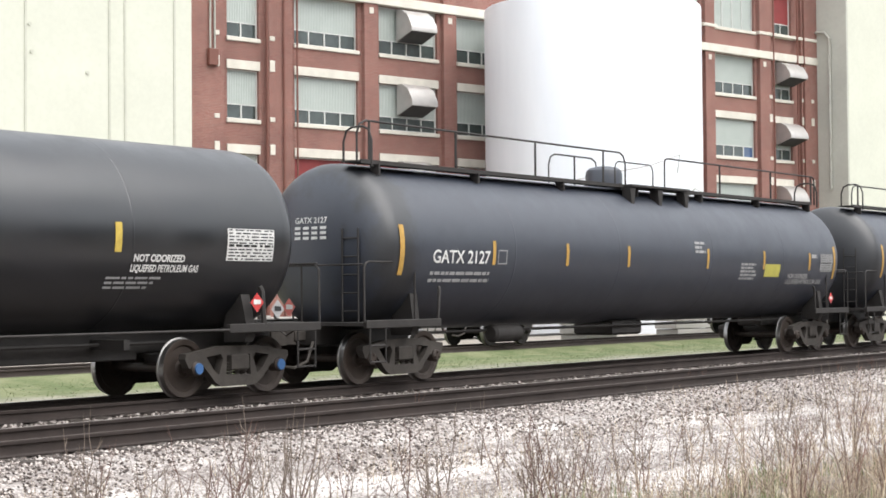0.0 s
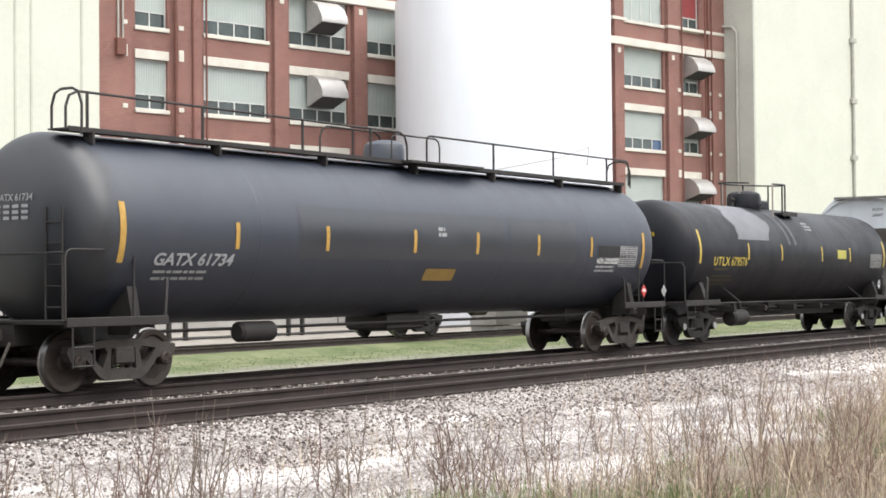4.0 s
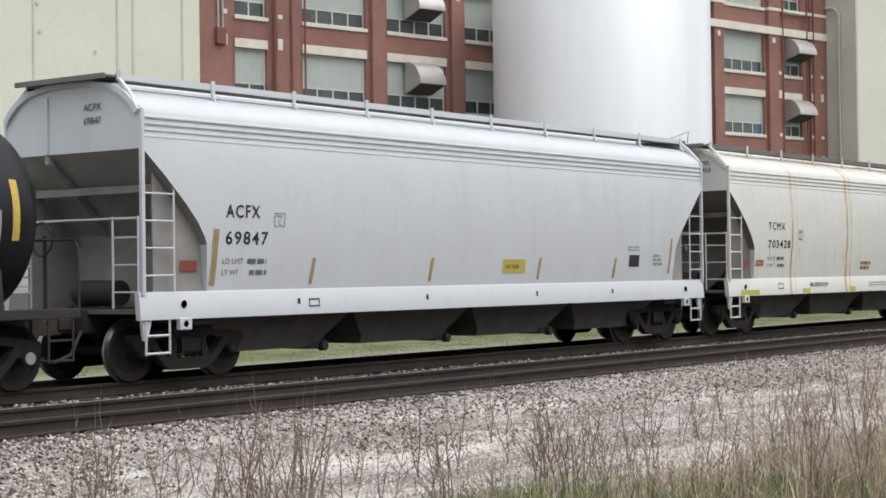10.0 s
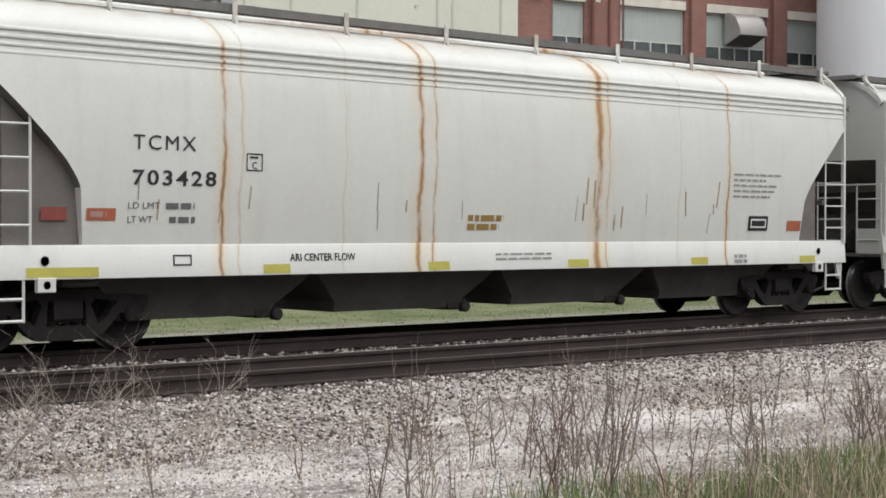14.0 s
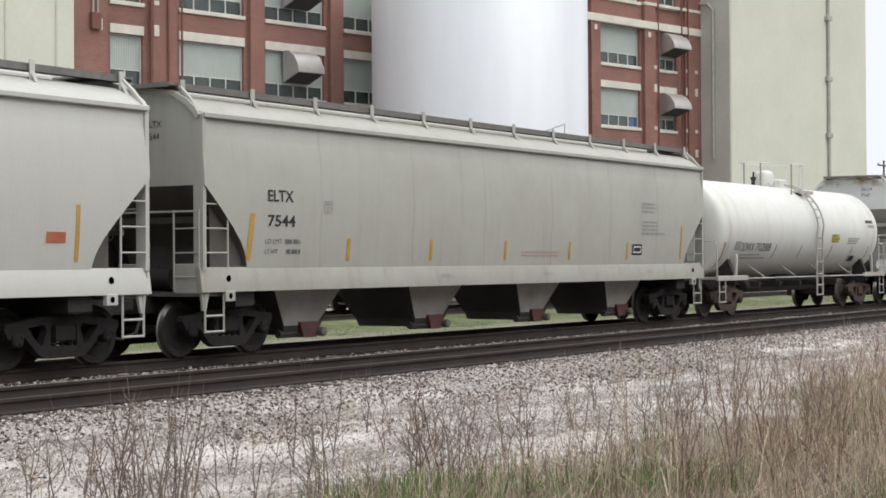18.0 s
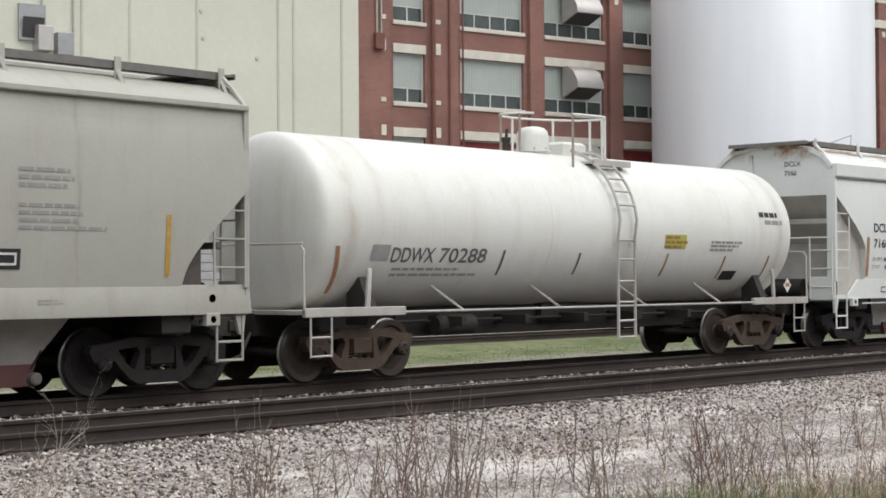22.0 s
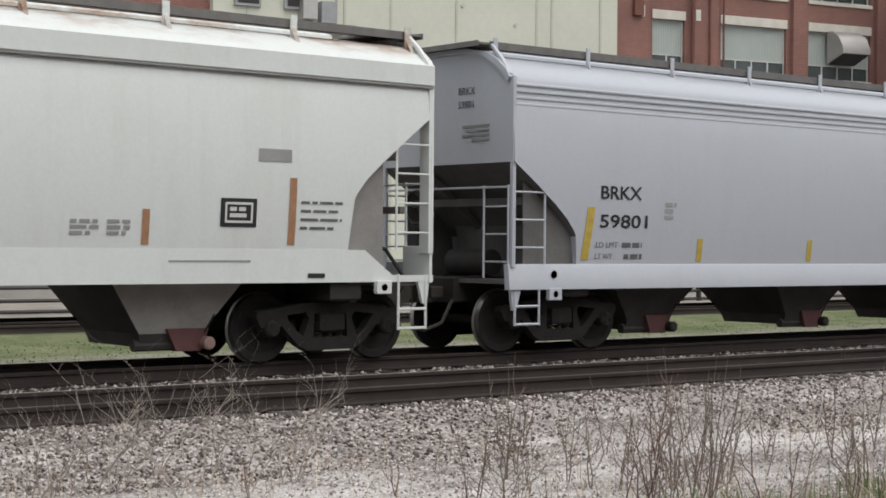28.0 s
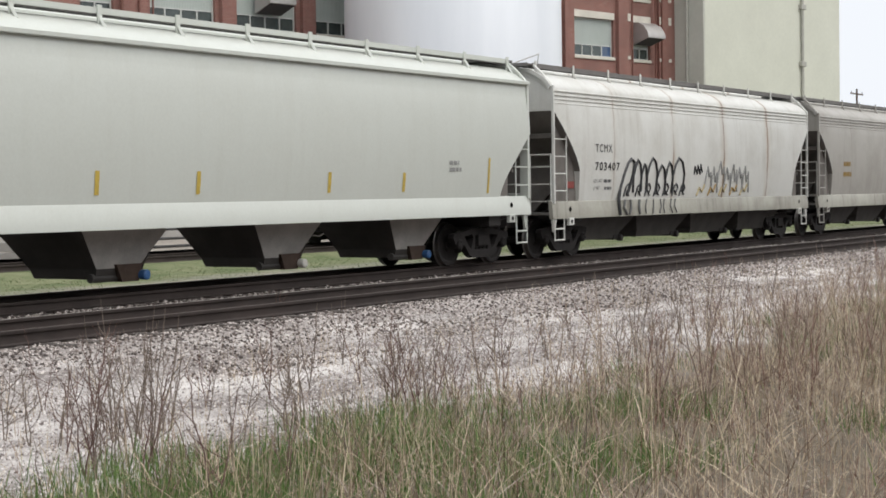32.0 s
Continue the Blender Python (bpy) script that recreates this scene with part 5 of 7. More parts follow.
def placard(car, x, z, material, inner, y=-1.47):
    surf = lambda zz: y
    d = diamond("placard", x, z, 0.155, surf, material, car)
    g = Geo().add([(x - 0.08, surf(z) - 0.018, z - 0.03), (x + 0.08, surf(z) - 0.018, z - 0.03), (x + 0.08, surf(z) - 0.018, z + 0.04), (x - 0.08, surf(z) - 0.018, z + 0.05)], [(0, 1, 2, 3)])
    part("placard_panel", g, inner, d, smooth=False)


TRAIN = []


def first_tank():
    car, surf = tank_car("pressure_tank_car", "black pressure tank car with white stencils and yellow stripes", 10.35, 8.92, 1.50, 2.50, GLOSS_TANK, UNDER_STEEL, False, -2.0, frame_rail=1, cap=CAP_BLUE)
    decal("stripe", 5.94, 6.07, 2.22, 2.65, surf, YELLOW_STRIPE, car)
    lettering("stencil", "NOT ODORIZED", 6.33, 2.09, 0.105, surf, STENCIL_WHITE, car, 1.03, 0.006)
    lettering("stencil", "LIQUEFIED PETROLEUM GAS", 6.30, 1.94, 0.105, surf, STENCIL_WHITE, car, 1.38, 0.005)
    bars("stencil_line", 5.88, 1.83, 1.1, 3, surf, STENCIL_DUSTY, car, 0.035, 0.035, 2)
    data_panel(car, 8.24, 9.30, 2.12, 2.62, surf)
    placard(car, 8.92, 1.47, PLACARD_RED, STENCIL_WHITE)
    placard(car, 9.40, 1.36, STENCIL_DUSTY, STENCIL_BLACK)
    placard(car, 10.2, 1.38, RED_PANEL, STENCIL_GREY, -1.0)
    TRAIN.append(car)


def data_panel(car, x0, x1, z0, z1, surf, back=STENCIL_WHITE, ink=STENCIL_BLACK):
    """A specification table: a pale panel with broken dark rows."""
    d = decal("data_panel", x0, x1, z0, z1, surf, back, car, 0.008, label="pale table of unreadable rows")
    g = Geo()
    rng = random.Random(9)
    n = 10
    for i in range(n):
        z = z0 + (z1 - z0) * (i + 0.35) / n
        h = (z1 - z0) / n * (0.38 if i != 4 else 0.75)
        p = x0 + 0.03
        while p < x1 - 0.05:
            q = min(x1 - 0.03, p + rng.uniform(0.05, 0.2))
            g.add([(p, surf(z) - 0.013, z), (q, surf(z) - 0.013, z), (q, surf(z + h) - 0.013, z + h), (p, surf(z + h) - 0.013, z + h)], [(0, 1, 2, 3)])
            p = q + rng.uniform(0.02, 0.07)
    tagged(part("table_print", g, ink, d, smooth=False), kind="stuff")


def stripes(car, k, surf, xs, z0, z1, material, wide=0.10):
    for x in xs:
        decal("stripe", x - k - wide / 2, x - k + wide / 2, z0, z1, surf, material, car)


def second_tank():
    k = 0.0
    car, surf = tank_car("pressure_tank_car", "slate-black pressure tank car with railed roof walkway", 32.43, 8.86, 1.52, 2.44, SLATE_TANK, UNDER_STEEL, True, 0.0, rails=(-9.85, -0.45, 1.35, 9.72, 0.75, True, (-9.5, -6.87, -4.1, -1.4), (4.13, 7.0, 9.5)))
    lettering("reporting_mark", "GATX 2127", -8.55, 2.15, 0.24, surf, STENCIL_WHITE, car, 1.80, 0.005)
    stripes(car, k, surf, (-9.46,), 1.92, 2.81, ORANGE_STRIPE, 0.13)
    stripes(car, k, surf, (-6.61, -4.0, -1.53, 2.12, 5.10, 7.80), 2.13, 2.58, ORANGE_STRIPE)
    bars("weight_stencil", -8.57, 1.93, 2.7, 2, surf, STENCIL_DUSTY, car, 0.06, 0.07, 4)
    rect_frame("stencil_box", -6.48, -6.18, 2.14, 2.41, surf, STENCIL_DUSTY, car)
    bars("stencil_line", 1.48, 2.68, 0.55, 3, surf, STENCIL_DUSTY, car, 0.06, 0.04, 6)
    bars("stencil_line", 3.85, 2.22, 1.1, 5, surf, STENCIL_DUSTY, car, 0.05, 0.035, 7)
    decal("yellow_panel", 5.18, 6.04, 1.95, 2.26, surf, YELLOW_PATCH, car)
    lettering("stencil", "NON ODORIZED", 6.58, 1.92, 0.11, surf, STENCIL_DUSTY, car, 1.18, 0.006)
    lettering("stencil", "LIQUEFIED PETROLEUM GAS", 6.54, 1.78, 0.11, surf, STENCIL_DUSTY, car, 2.15, 0.005)
    bars("stencil_line", 7.92, 2.44, 0.5, 1, surf, STENCIL_DUSTY, car, 0.1, 0.04, 8)
    data_panel(car, 8.48, 9.25, 2.10, 2.56, surf, STENCIL_DUSTY)
    stripes(car, k, surf, (9.38,), 1.91, 2.77, ORANGE_STRIPE, 0.12)
    placard(car, 9.2, 1.40, PLACARD_RED, STENCIL_WHITE)
    end_lettering(car, 8.86 + 0.62, 1.52, 2.44, "GATX 2127", STENCIL_WHITE)
    TRAIN.append(car)


def end_lettering(car, L, R, zc, body, material, z=0.42):
    """Mark on the tank's rounded head."""
    g = Geo()
    vs, fs = letters(body, 0.15, 0.003)
    head = lambda y, zz: -L - 0.62 * max(0.0, 1 - (math.hypot(y, zz) / R) ** 2.5) ** 0.4 - 0.02
    g.add([(head(0.42 - p[0], z + p[1]), 0.42 - p[0], zc + z + p[1]) for p in vs], fs)
    for i in range(3):
        for j in range(4):
            y, zz, w = 0.42 - j * 0.2, z - 0.11 - i * 0.09, 0.14
            g.add([(head(y, zz), y, zc + zz), (head(y - w, zz), y - w, zc + zz), (head(y - w, zz + 0.05), y - w, zc + zz + 0.05), (head(y, zz + 0.05), y, zc + zz + 0.05)], [(0, 1, 2, 3)])
    part("end_mark", g, material, car, smooth=False)


def third_tank():
    k = 0.0
    car, surf = tank_car("pressure_tank_car", "slate-black pressure tank car with faded stencils and roof railing", 54.15, 8.45, 1.52, 2.50, SLATE_TANK, UNDER_STEEL, True, 0.1, rails=(-9.4, -0.27, 0.43, 9.35, 0.60, False, (-8.95, -6.3, -3.6, -1.5), (3.0, 5.6, 8.2)))
    decal("repainted_panel", -4.57, 2.3, 2.05, 2.98, surf, REPAINT_TANK, car, 0.004)
    decal("repainted_panel", 2.5, 5.4, 2.05, 2.98, surf, REPAINT_TANK, car, 0.004)
    lettering("reporting_mark", "GATX 61734", -8.15, 1.93, 0.19, surf, STENCIL_DUSTY, car, 1.88, 0.008, 0.2)
    stripes(car, k, surf, (-8.90,), 1.96, 2.89, ORANGE_STRIPE, 0.13)
    stripes(car, k, surf, (-6.23, -3.78, -1.02, 1.23, 3.7, 6.1), 2.20, 2.64, ORANGE_STRIPE)
    bars("weight_stencil", -8.1, 1.80, 1.8, 2, surf, STENCIL_GREY, car, 0.045, 0.06, 8)
    bars("stencil_line", -0.22, 2.64, 0.3, 2, surf, STENCIL_DUSTY, car, 0.07, 0.04, 9)
    decal("worn_yellow_panel", -0.5, 0.58, 1.67, 1.90, surf, STENCIL_BROWN, car)
    decal("dark_panel", 6.45, 7.5, 2.20, 2.45, surf, STENCIL_BLACK, car)
    lettering("stencil", "NON ODORIZED", 6.42, 2.05, 0.12, surf, STENCIL_WHITE, car, 1.08, 0.007)
    bars("stencil_line", 6.42, 1.95, 1.1, 2, surf, STENCIL_DUSTY, car, 0.05, 0.04, 10)
    data_panel(car, 7.52, 8.4, 1.98, 2.46, surf, STENCIL_DUSTY)
    stripes(car, k, surf, (8.72,), 1.95, 2.80, ORANGE_STRIPE, 0.12)
    placard(car, 8.80, 1.41, PLACARD_RED, STENCIL_WHITE)
    placard(car, 9.9, 1.40, STENCIL_DUSTY, STENCIL_GREY)
    end_lettering(car, 8.45 + 0.62, 1.52, 2.50, "GATX 61734", STENCIL_DUSTY)
    TRAIN.append(car)


def fourth_tank():
    k = 0.0
    car, surf = tank_car("tank_car", "black tank car with grey paint patch and railed manway platform", 73.7, 6.79, 1.40, 2.39, BLACK_TANK, UNDER_STEEL, False, -1.1, dome_r=0.5, frame_rail=2, deck=(0.1, 2.3), rails=(-0.68, 0.74, -2.2, 2.4), cap=STENCIL_DUSTY, dirt="dark")
    lettering("reporting_mark", "UTLX", -6.40, 2.05, 0.23, surf, WORN_YELLOW, car, 1.04, 0.007, spacing=1.2)
    lettering("car_number", "679576", -5.25, 2.05, 0.23, surf, WORN_YELLOW, car, 1.06, 0.007, spacing=1.12)
    bars("weight_stencil", -6.30, 1.92, 1.1, 1, surf, FAINT_YELLOW, car, 0.05, 0.06, 11)
    bars("weight_stencil", -6.30, 1.74, 1.6, 3, surf, FAINT_YELLOW, car, 0.05, 0.06, 12)
    stripes(car, k, surf, (-7.27,), 2.09, 2.97, YELLOW_STRIPE, 0.12)
    stripes(car, k, surf, (-4.1, -1.67, 1.55, 4.02), 2.21, 2.66, YELLOW_STRIPE, 0.095)
    decal("yellow_panel", 2.88, 3.66, 2.30, 2.57, surf, YELLOW_PATCH, car)
    bars("stencil_line", 0.72, 3.32, 0.6, 3, surf, STENCIL_GREY, car, 0.05, 0.04, 13)
    data_panel(car, 5.95, 7.05, 2.03, 2.48, surf, STENCIL_GREY)
    stripes(car, k, surf, (7.30,), 2.07, 2.90, YELLOW_STRIPE, 0.12)
    placard(car, 6.51, 1.50, STENCIL_WHITE, STENCIL_BLACK)
    grey_patch(car, surf, 1.40, 2.39)
    end_lettering(car, 6.79 + 0.62, 1.40, 2.39, "UTLX 679576", STENCIL_YELLOW)
    TRAIN.append(car)


def grey_patch(car, surf, R, zc):
    """Primer patch with ragged ends, and two bands of grey paint."""
    rng = random.Random(4)
    g = Geo()
    rows = 12
    vs = []
    for i in range(rows + 1):
        q = 0.27 + 1.08 * i / rows
        x0 = -4.70 + 0.10 * math.sin(i * 0.9) + rng.uniform(-0.08, 0.08)
        x1 = -2.45 + 0.45 * math.exp(-((i - 4.5) / 2.2) ** 2) + rng.uniform(-0.07, 0.07)
        for x in (x0, x1):
            vs.append((x, -(R + 0.006) * math.cos(q), zc + (R + 0.006) * math.sin(q)))
    g.add(vs, [(2 * i, 2 * i + 1, 2 * i + 3, 2 * i + 2) for i in range(rows)])
    part("paint_patch", g, PATCH_GREY, car, "grey bare paint patch with ragged edges")
    for x in (-1.15, -0.68):
        g = Geo()
        vs = []
        for i in range(11):
            q = 0.20 + 0.88 * i / 10
            for dx in (-0.085, 0.085):
                vs.append((x + dx + 0.3 * (0.5 - i / 10), -(R + 0.006) * math.cos(q), zc + (R + 0.006) * math.sin(q)))
        g.add(vs, [(2 * i, 2 * i + 1, 2 * i + 3, 2 * i + 2) for i in range(10)])
        part("paint_band", g, BAND_GREY, car)


def white_tank():
    car, surf = tank_car("white_tank_car", "short white tank car with brown stripes, side ladder and railed dome", 167.62, 5.75, 1.41, 2.47, WHITE_TANK, DINGY_WHITE, False, -0.15, frame_rail=4, deck=(0.1, 1.55), rails=(-0.1, 1.0, 0.55, 1.0), dome_r=0.30, dirt="rusty", ring=True, head=0.34)
    lettering("reporting_mark", "DDWX", -5.30, 1.83, 0.24, surf, STENCIL_SOFT, car, 1.00, 0.004, 0.0)
    lettering("car_number", "70288", -4.18, 1.83, 0.24, surf, STENCIL_SOFT, car, 1.16, 0.003, 0.0)
    decal("faded_panel", -5.76, -5.36, 1.85, 2.10, surf, STENCIL_DUSTY, car)
    for x, z0, z1 in ((-6.32, 1.35, 2.07), (-2.58, 1.62, 2.04), (-0.47, 1.63, 2.01), (2.28, 1.59, 2.02), (4.30, 1.54, 1.98), (5.95, 1.45, 2.0)):
        decal("stripe", x - (0.045 if x < -6 else 0.03), x + (0.045 if x < -6 else 0.03), z0, z1, surf, BROWN_STRIPE if x < -6 else STENCIL_BROWN if x > 2 else STENCIL_SOFT, car, lean=0.0 if x > -6 else -0.28)
    decal("yellow_panel", 2.10, 2.82, 2.12, 2.38, surf, YELLOW_PATCH, car)
    bars("panel_line", 2.12, 2.30, 0.75, 3, surf, STENCIL_BROWN, car, 0.05, 0.04, 14, 0.013)
    bars("stencil_line", 3.69, 2.23, 1.15, 3, surf, STENCIL_GREY, car, 0.045, 0.03, 15)
    decal("dark_panel", 4.42, 4.95, 1.51, 1.69, surf, STENCIL_BLACK, car)
    bars("stencil_line", 5.52, 2.79, 0.95, 1, surf, STENCIL_BLACK, car, 0.10, 0.04, 16)
    bars("stencil_line", 5.69, 2.64, 0.85, 1, surf, STENCIL_GREY, car, 0.09, 0.04, 17)
    bars("faded_stencil", -5.2, 1.70, 2.4, 2, surf, STENCIL_DUSTY, car, 0.04, 0.05, 18)
    curved_ladder(car, 0.48, 1.00, 1.41, 2.47, DINGY_WHITE)
    placard(car, 6.43, 1.39, STENCIL_WHITE, STENCIL_BROWN)
    TRAIN.append(car)


def hoppers():
    Y = ORANGE_STRIPE
    red_end = lambda c, x0, x1: decal("red_panel", x0, x1, 1.64, 1.80, lambda z: -1.42, RED_PANEL, c)
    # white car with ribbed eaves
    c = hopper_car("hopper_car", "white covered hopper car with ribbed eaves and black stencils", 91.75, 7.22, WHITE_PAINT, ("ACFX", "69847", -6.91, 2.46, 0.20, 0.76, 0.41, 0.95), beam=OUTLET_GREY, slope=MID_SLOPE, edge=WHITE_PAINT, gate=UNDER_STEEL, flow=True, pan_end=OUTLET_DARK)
    decal("stripe", -7.22, -7.10, 1.42, 2.28, hopper_y, TAN_STRIPE, c, lean=0.06)
    side_rows(c, [-4.9, -1.69, 1.80, 4.66], hopper_y, TAN_STRIPE, 0.08, 0.42, 1.42, 0.16)
    decal("stripe", 6.98, 7.05, 1.5, 2.27, hopper_y, TAN_STRIPE, c, lean=0.1)
    decal("yellow_panel", 0.59, 1.35, 1.55, 1.81, hopper_y, YELLOW_PATCH, c)
    stencil_box(c, -5.82, -5.57, 2.33, 2.55, STENCIL_GREY)
    red_end(c, -7.74, -7.40)
    bars("panel_line", 0.66, 1.64, 0.6, 1, hopper_y, STENCIL_BROWN, c, 0.07, 0.04, 44, 0.013)
    low_sill = lambda z: -1.53 + 0.03 * (z - 0.95) / 0.36
    rect_frame("sill_box", -4.96, -4.70, 1.05, 1.18, low_sill, STENCIL_BLACK, c)
    for x in (-5.2, -1.78, 1.75, 4.6):
        decal("sill_mark", x - 0.03, x + 0.03, 1.10, 1.19, low_sill, STENCIL_BLACK, c)
    decal("dark_panel", 5.28, 5.70, 1.65, 1.90, hopper_y, STENCIL_BLACK, c)
    bars("stencil_line", 6.3, 1.86, 0.45, 3, hopper_y, STENCIL_GREY, c, 0.05, 0.04, 21)
    bars("stencil_line", 5.2, 2.05, 0.5, 2, hopper_y, STENCIL_GREY, c, 0.03, 0.03, 20)
    TRAIN.append(c)
    # cream-white car with rust runs
    c = hopper_car("hopper_car", "cream-white covered hopper car streaked with rust", 110.4, 7.35, CREAM_PAINT, ("TCMX", "703428", -6.71, 2.53, 0.19, 0.93, 0.44, 1.25), gate=UNDER_STEEL, flow=True, pan_end=OUTLET_DARK)
    stencil_box(c, -4.99, -4.73, 2.30, 2.53, STENCIL_BLACK)
    red_end(c, -7.9, -7.55)
    decal("red_panel", -7.34, -6.93, 1.64, 1.79, hopper_y, ORANGE_PANEL, c)
    bars("panel_line", -7.29, 1.68, 0.32, 1, hopper_y, FADED_RED, c, 0.07, 0.04, 45, 0.013)
    decal("red_panel", 6.94, 7.35, 1.52, 1.70, hopper_y, ORANGE_PANEL, c)
    rng = random.Random(61)
    for at in (-6.35, -5.2, -2.45, -1.55, 1.45, 1.65, 2.45, 2.6, 4.55, 4.75):
        for _ in range(2):
            x, z = at + rng.gauss(0, 0.22), rng.uniform(1.45, 2.0)
            decal("stain_run", x, x + rng.uniform(0.012, 0.035), z, z + rng.uniform(0.15, 0.5), hopper_y, STAIN_OCHRE if rng.random() < 0.6 else STENCIL_GREY, c, 0.006, rng.uniform(-0.1, 0.15))
    sill = lambda z: -1.53 + 0.03 * (z - 0.95) / 0.36
    for x, w in ((-8.15, 0.98), (-4.68, 0.44), (-1.74, 0.41), (1.20, 0.47), (4.23, 0.44), (7.31, 0.48)):
        decal("sill_stripe", x, x + w, 0.95, 1.07, sill, YELLOW_PATCH, c, 0.006)
    bars("panel_line", -0.96, 1.66, 0.75, 2, hopper_y, STENCIL_BROWN, c, 0.09, 0.04, 22)
    decal("dark_panel", 5.80, 6.36, 1.52, 1.78, hopper_y, STENCIL_BLACK, c)
    rect_frame("panel_frame", 5.86, 6.30, 1.57, 1.73, lambda z: hopper_y(z) - 0.006, STENCIL_WHITE, c, 0.03)
    bars("stencil_line", 5.32, 2.48, 1.4, 5, hopper_y, STENCIL_GREY, c, 0.035, 0.06, 23)
    rect_frame("sill_box", -6.09, -5.81, 1.07, 1.21, sill, STENCIL_BLACK, c)
    bars("sill_line", -0.38, 1.15, 1.6, 2, sill, STENCIL_GREY, c, 0.03, 0.04, 41)
    bars("sill_line", 5.4, 1.05, 0.4, 2, sill, STENCIL_GREY, c, 0.06, 0.03, 42)
    lettering("sill_stencil", "ARI CENTER FLOW", -4.24, 1.11, 0.10, sill, STENCIL_BLACK, c, 1.14, 0.003, 0.0, 0.006)
    TRAIN.append(c)
    # pale grey cars
    high = (1.09, 1.50)
    c = hopper_car("hopper_car", "pale grey covered hopper car with four outlets", 129.06, 7.22, GREY_PAINT, ("MGRX", "50057", -6.76, 2.64, 0.19, 0.94, 0.43, 1.03), 2.90, 1.15, 1.85, 4, False, sill=high, gate=UNDER_STEEL, slope=DARK_SLOPE)
    decal("stripe", -7.56, -7.43, 1.56, 2.41, hopper_y, Y, c, lean=0.1)
    side_rows(c, [-4.68, -1.79, 1.08, 4.06], hopper_y, Y, 0.11, 0.41, 1.59)
    decal("stripe", 7.0, 7.08, 1.6, 2.45, hopper_y, Y, c)
    stencil_box(c, -4.67, -4.40, 2.40, 2.62, STENCIL_GREY)
    decal("yellow_panel", -0.70, 0.05, 1.90, 2.14, hopper_y, YELLOW_PATCH, c)
    bars("panel_line", -0.62, 1.98, 0.55, 1, hopper_y, STENCIL_BROWN, c, 0.07, 0.04, 18, 0.013)
    bars("red_stencil", -0.02, 2.43, 2.2, 2, hopper_y, FADED_RED, c, 0.025, 0.05, 24)
    bars("stencil_line", 4.53, 2.98, 0.6, 3, hopper_y, STENCIL_GREY, c, 0.05, 0.07, 25)
    bars("stencil_line", 4.5, 2.45, 0.9, 2, hopper_y, STENCIL_GREY, c, 0.03, 0.05, 29)
    bars("stencil_line", -4.2, 1.9, 0.4, 3, hopper_y, FADED_RED, c, 0.04, 0.04, 35)
    decal("red_panel", 6.41, 6.80, 1.88, 2.04, hopper_y, ORANGE_PANEL, c)
    decal("red_panel", -7.92, -7.62, 1.60, 1.82, lambda z: -1.43, RED_PANEL, c)
    TRAIN.append(c)
    c = hopper_car("hopper_car", "long pale grey covered hopper car with dark outlets", 149.05, 8.9, TAN_GREY_PAINT, ("ELTX", "7544", -8.45, 2.63, 0.20, 0.71, 0.43, 0.77), 2.85, 1.1, 1.85, 4, False, sill=high, over=1.25, slope=DARK_SLOPE, cap=SLOPE_SHEET, sill_paint=TAN_SILL)
    decal("stripe", -9.0, -8.88, 1.60, 2.41, hopper_y, Y, c, lean=0.1)
    side_rows(c, [-6.04, -3.24, -0.32, 2.58, 5.54], hopper_y, Y, 0.10, 0.41, 1.60)
    decal("stripe", 8.62, 8.70, 1.62, 2.45, hopper_y, Y, c)
    stencil_box(c, -6.84, -6.60, 2.45, 2.67, STENCIL_GREY)
    bars("red_stencil", 0.36, 1.76, 2.0, 2, hopper_y, FADED_RED, c, 0.025, 0.05, 26)
    decal("dark_panel", 5.80, 6.34, 1.71, 1.97, hopper_y, STENCIL_BLACK, c)
    rect_frame("panel_frame", 5.86, 6.28, 1.76, 1.92, lambda z: hopper_y(z) - 0.006, STENCIL_WHITE, c, 0.03)
    side_sill = lambda z: -1.55 + 0.05 * (z - 1.11) / 0.36
    for x, w in ((-2.87, 0.62), (1.40, 0.54), (6.6, 0.5)):
        bars("sill_line", x, 1.31, w, 2, side_sill, STENCIL_GREY, c, 0.015, 0.025, 43)
    bars("stencil_line", 6.3, 2.95, 0.9, 3, hopper_y, STENCIL_GREY, c, 0.05, 0.05, 27)
    bars("stencil_line", 6.3, 2.5, 1.4, 4, hopper_y, STENCIL_GREY, c, 0.045, 0.05, 28)
    TRAIN.append(c)
    c = hopper_car("hopper_car", "white covered hopper car with brown stripes and a rusty roof edge", 185.65, 8.28, RUSTY_WHITE, ("DCLX", "7160", -7.95, 2.56, 0.20, 0.85, 0.35, 0.71), 3.35, 1.32, 2.35, 4, False, sill=(1.07, 1.50), slope=PALE_SLOPE, taper=True, cap=CAP_PINK, eave=3.75)
    decal("stripe", -8.27, -8.15, 1.56, 2.44, hopper_y, BROWN_STRIPE, c)
    side_rows(c, [-5.02, -2.82, -1.01, 2.07, 5.22], hopper_y, BROWN_STRIPE, 0.10, 0.43, 1.55)
    for x in (-4.85, -4.25, -0.75, 0.9, 4.22, 4.70):
        bars("stencil_line", x, 1.80, 0.42, 3, hopper_y, STENCIL_GREY, c, 0.045, 0.025, int(x * 10))
    bars("stencil_line", 0.3, 1.98, 0.8, 3, hopper_y, STENCIL_GREY, c, 0.03, 0.03, 36)
    stencil_box(c, -5.56, -5.28, 2.19, 2.43, STENCIL_BLACK)
    decal("dark_panel", 6.26, 6.79, 1.78, 2.14, hopper_y, STENCIL_BLACK, c)
    rect_frame("panel_frame", 6.32, 6.73, 1.83, 2.09, lambda z: hopper_y(z) - 0.006, STENCIL_WHITE, c, 0.03)
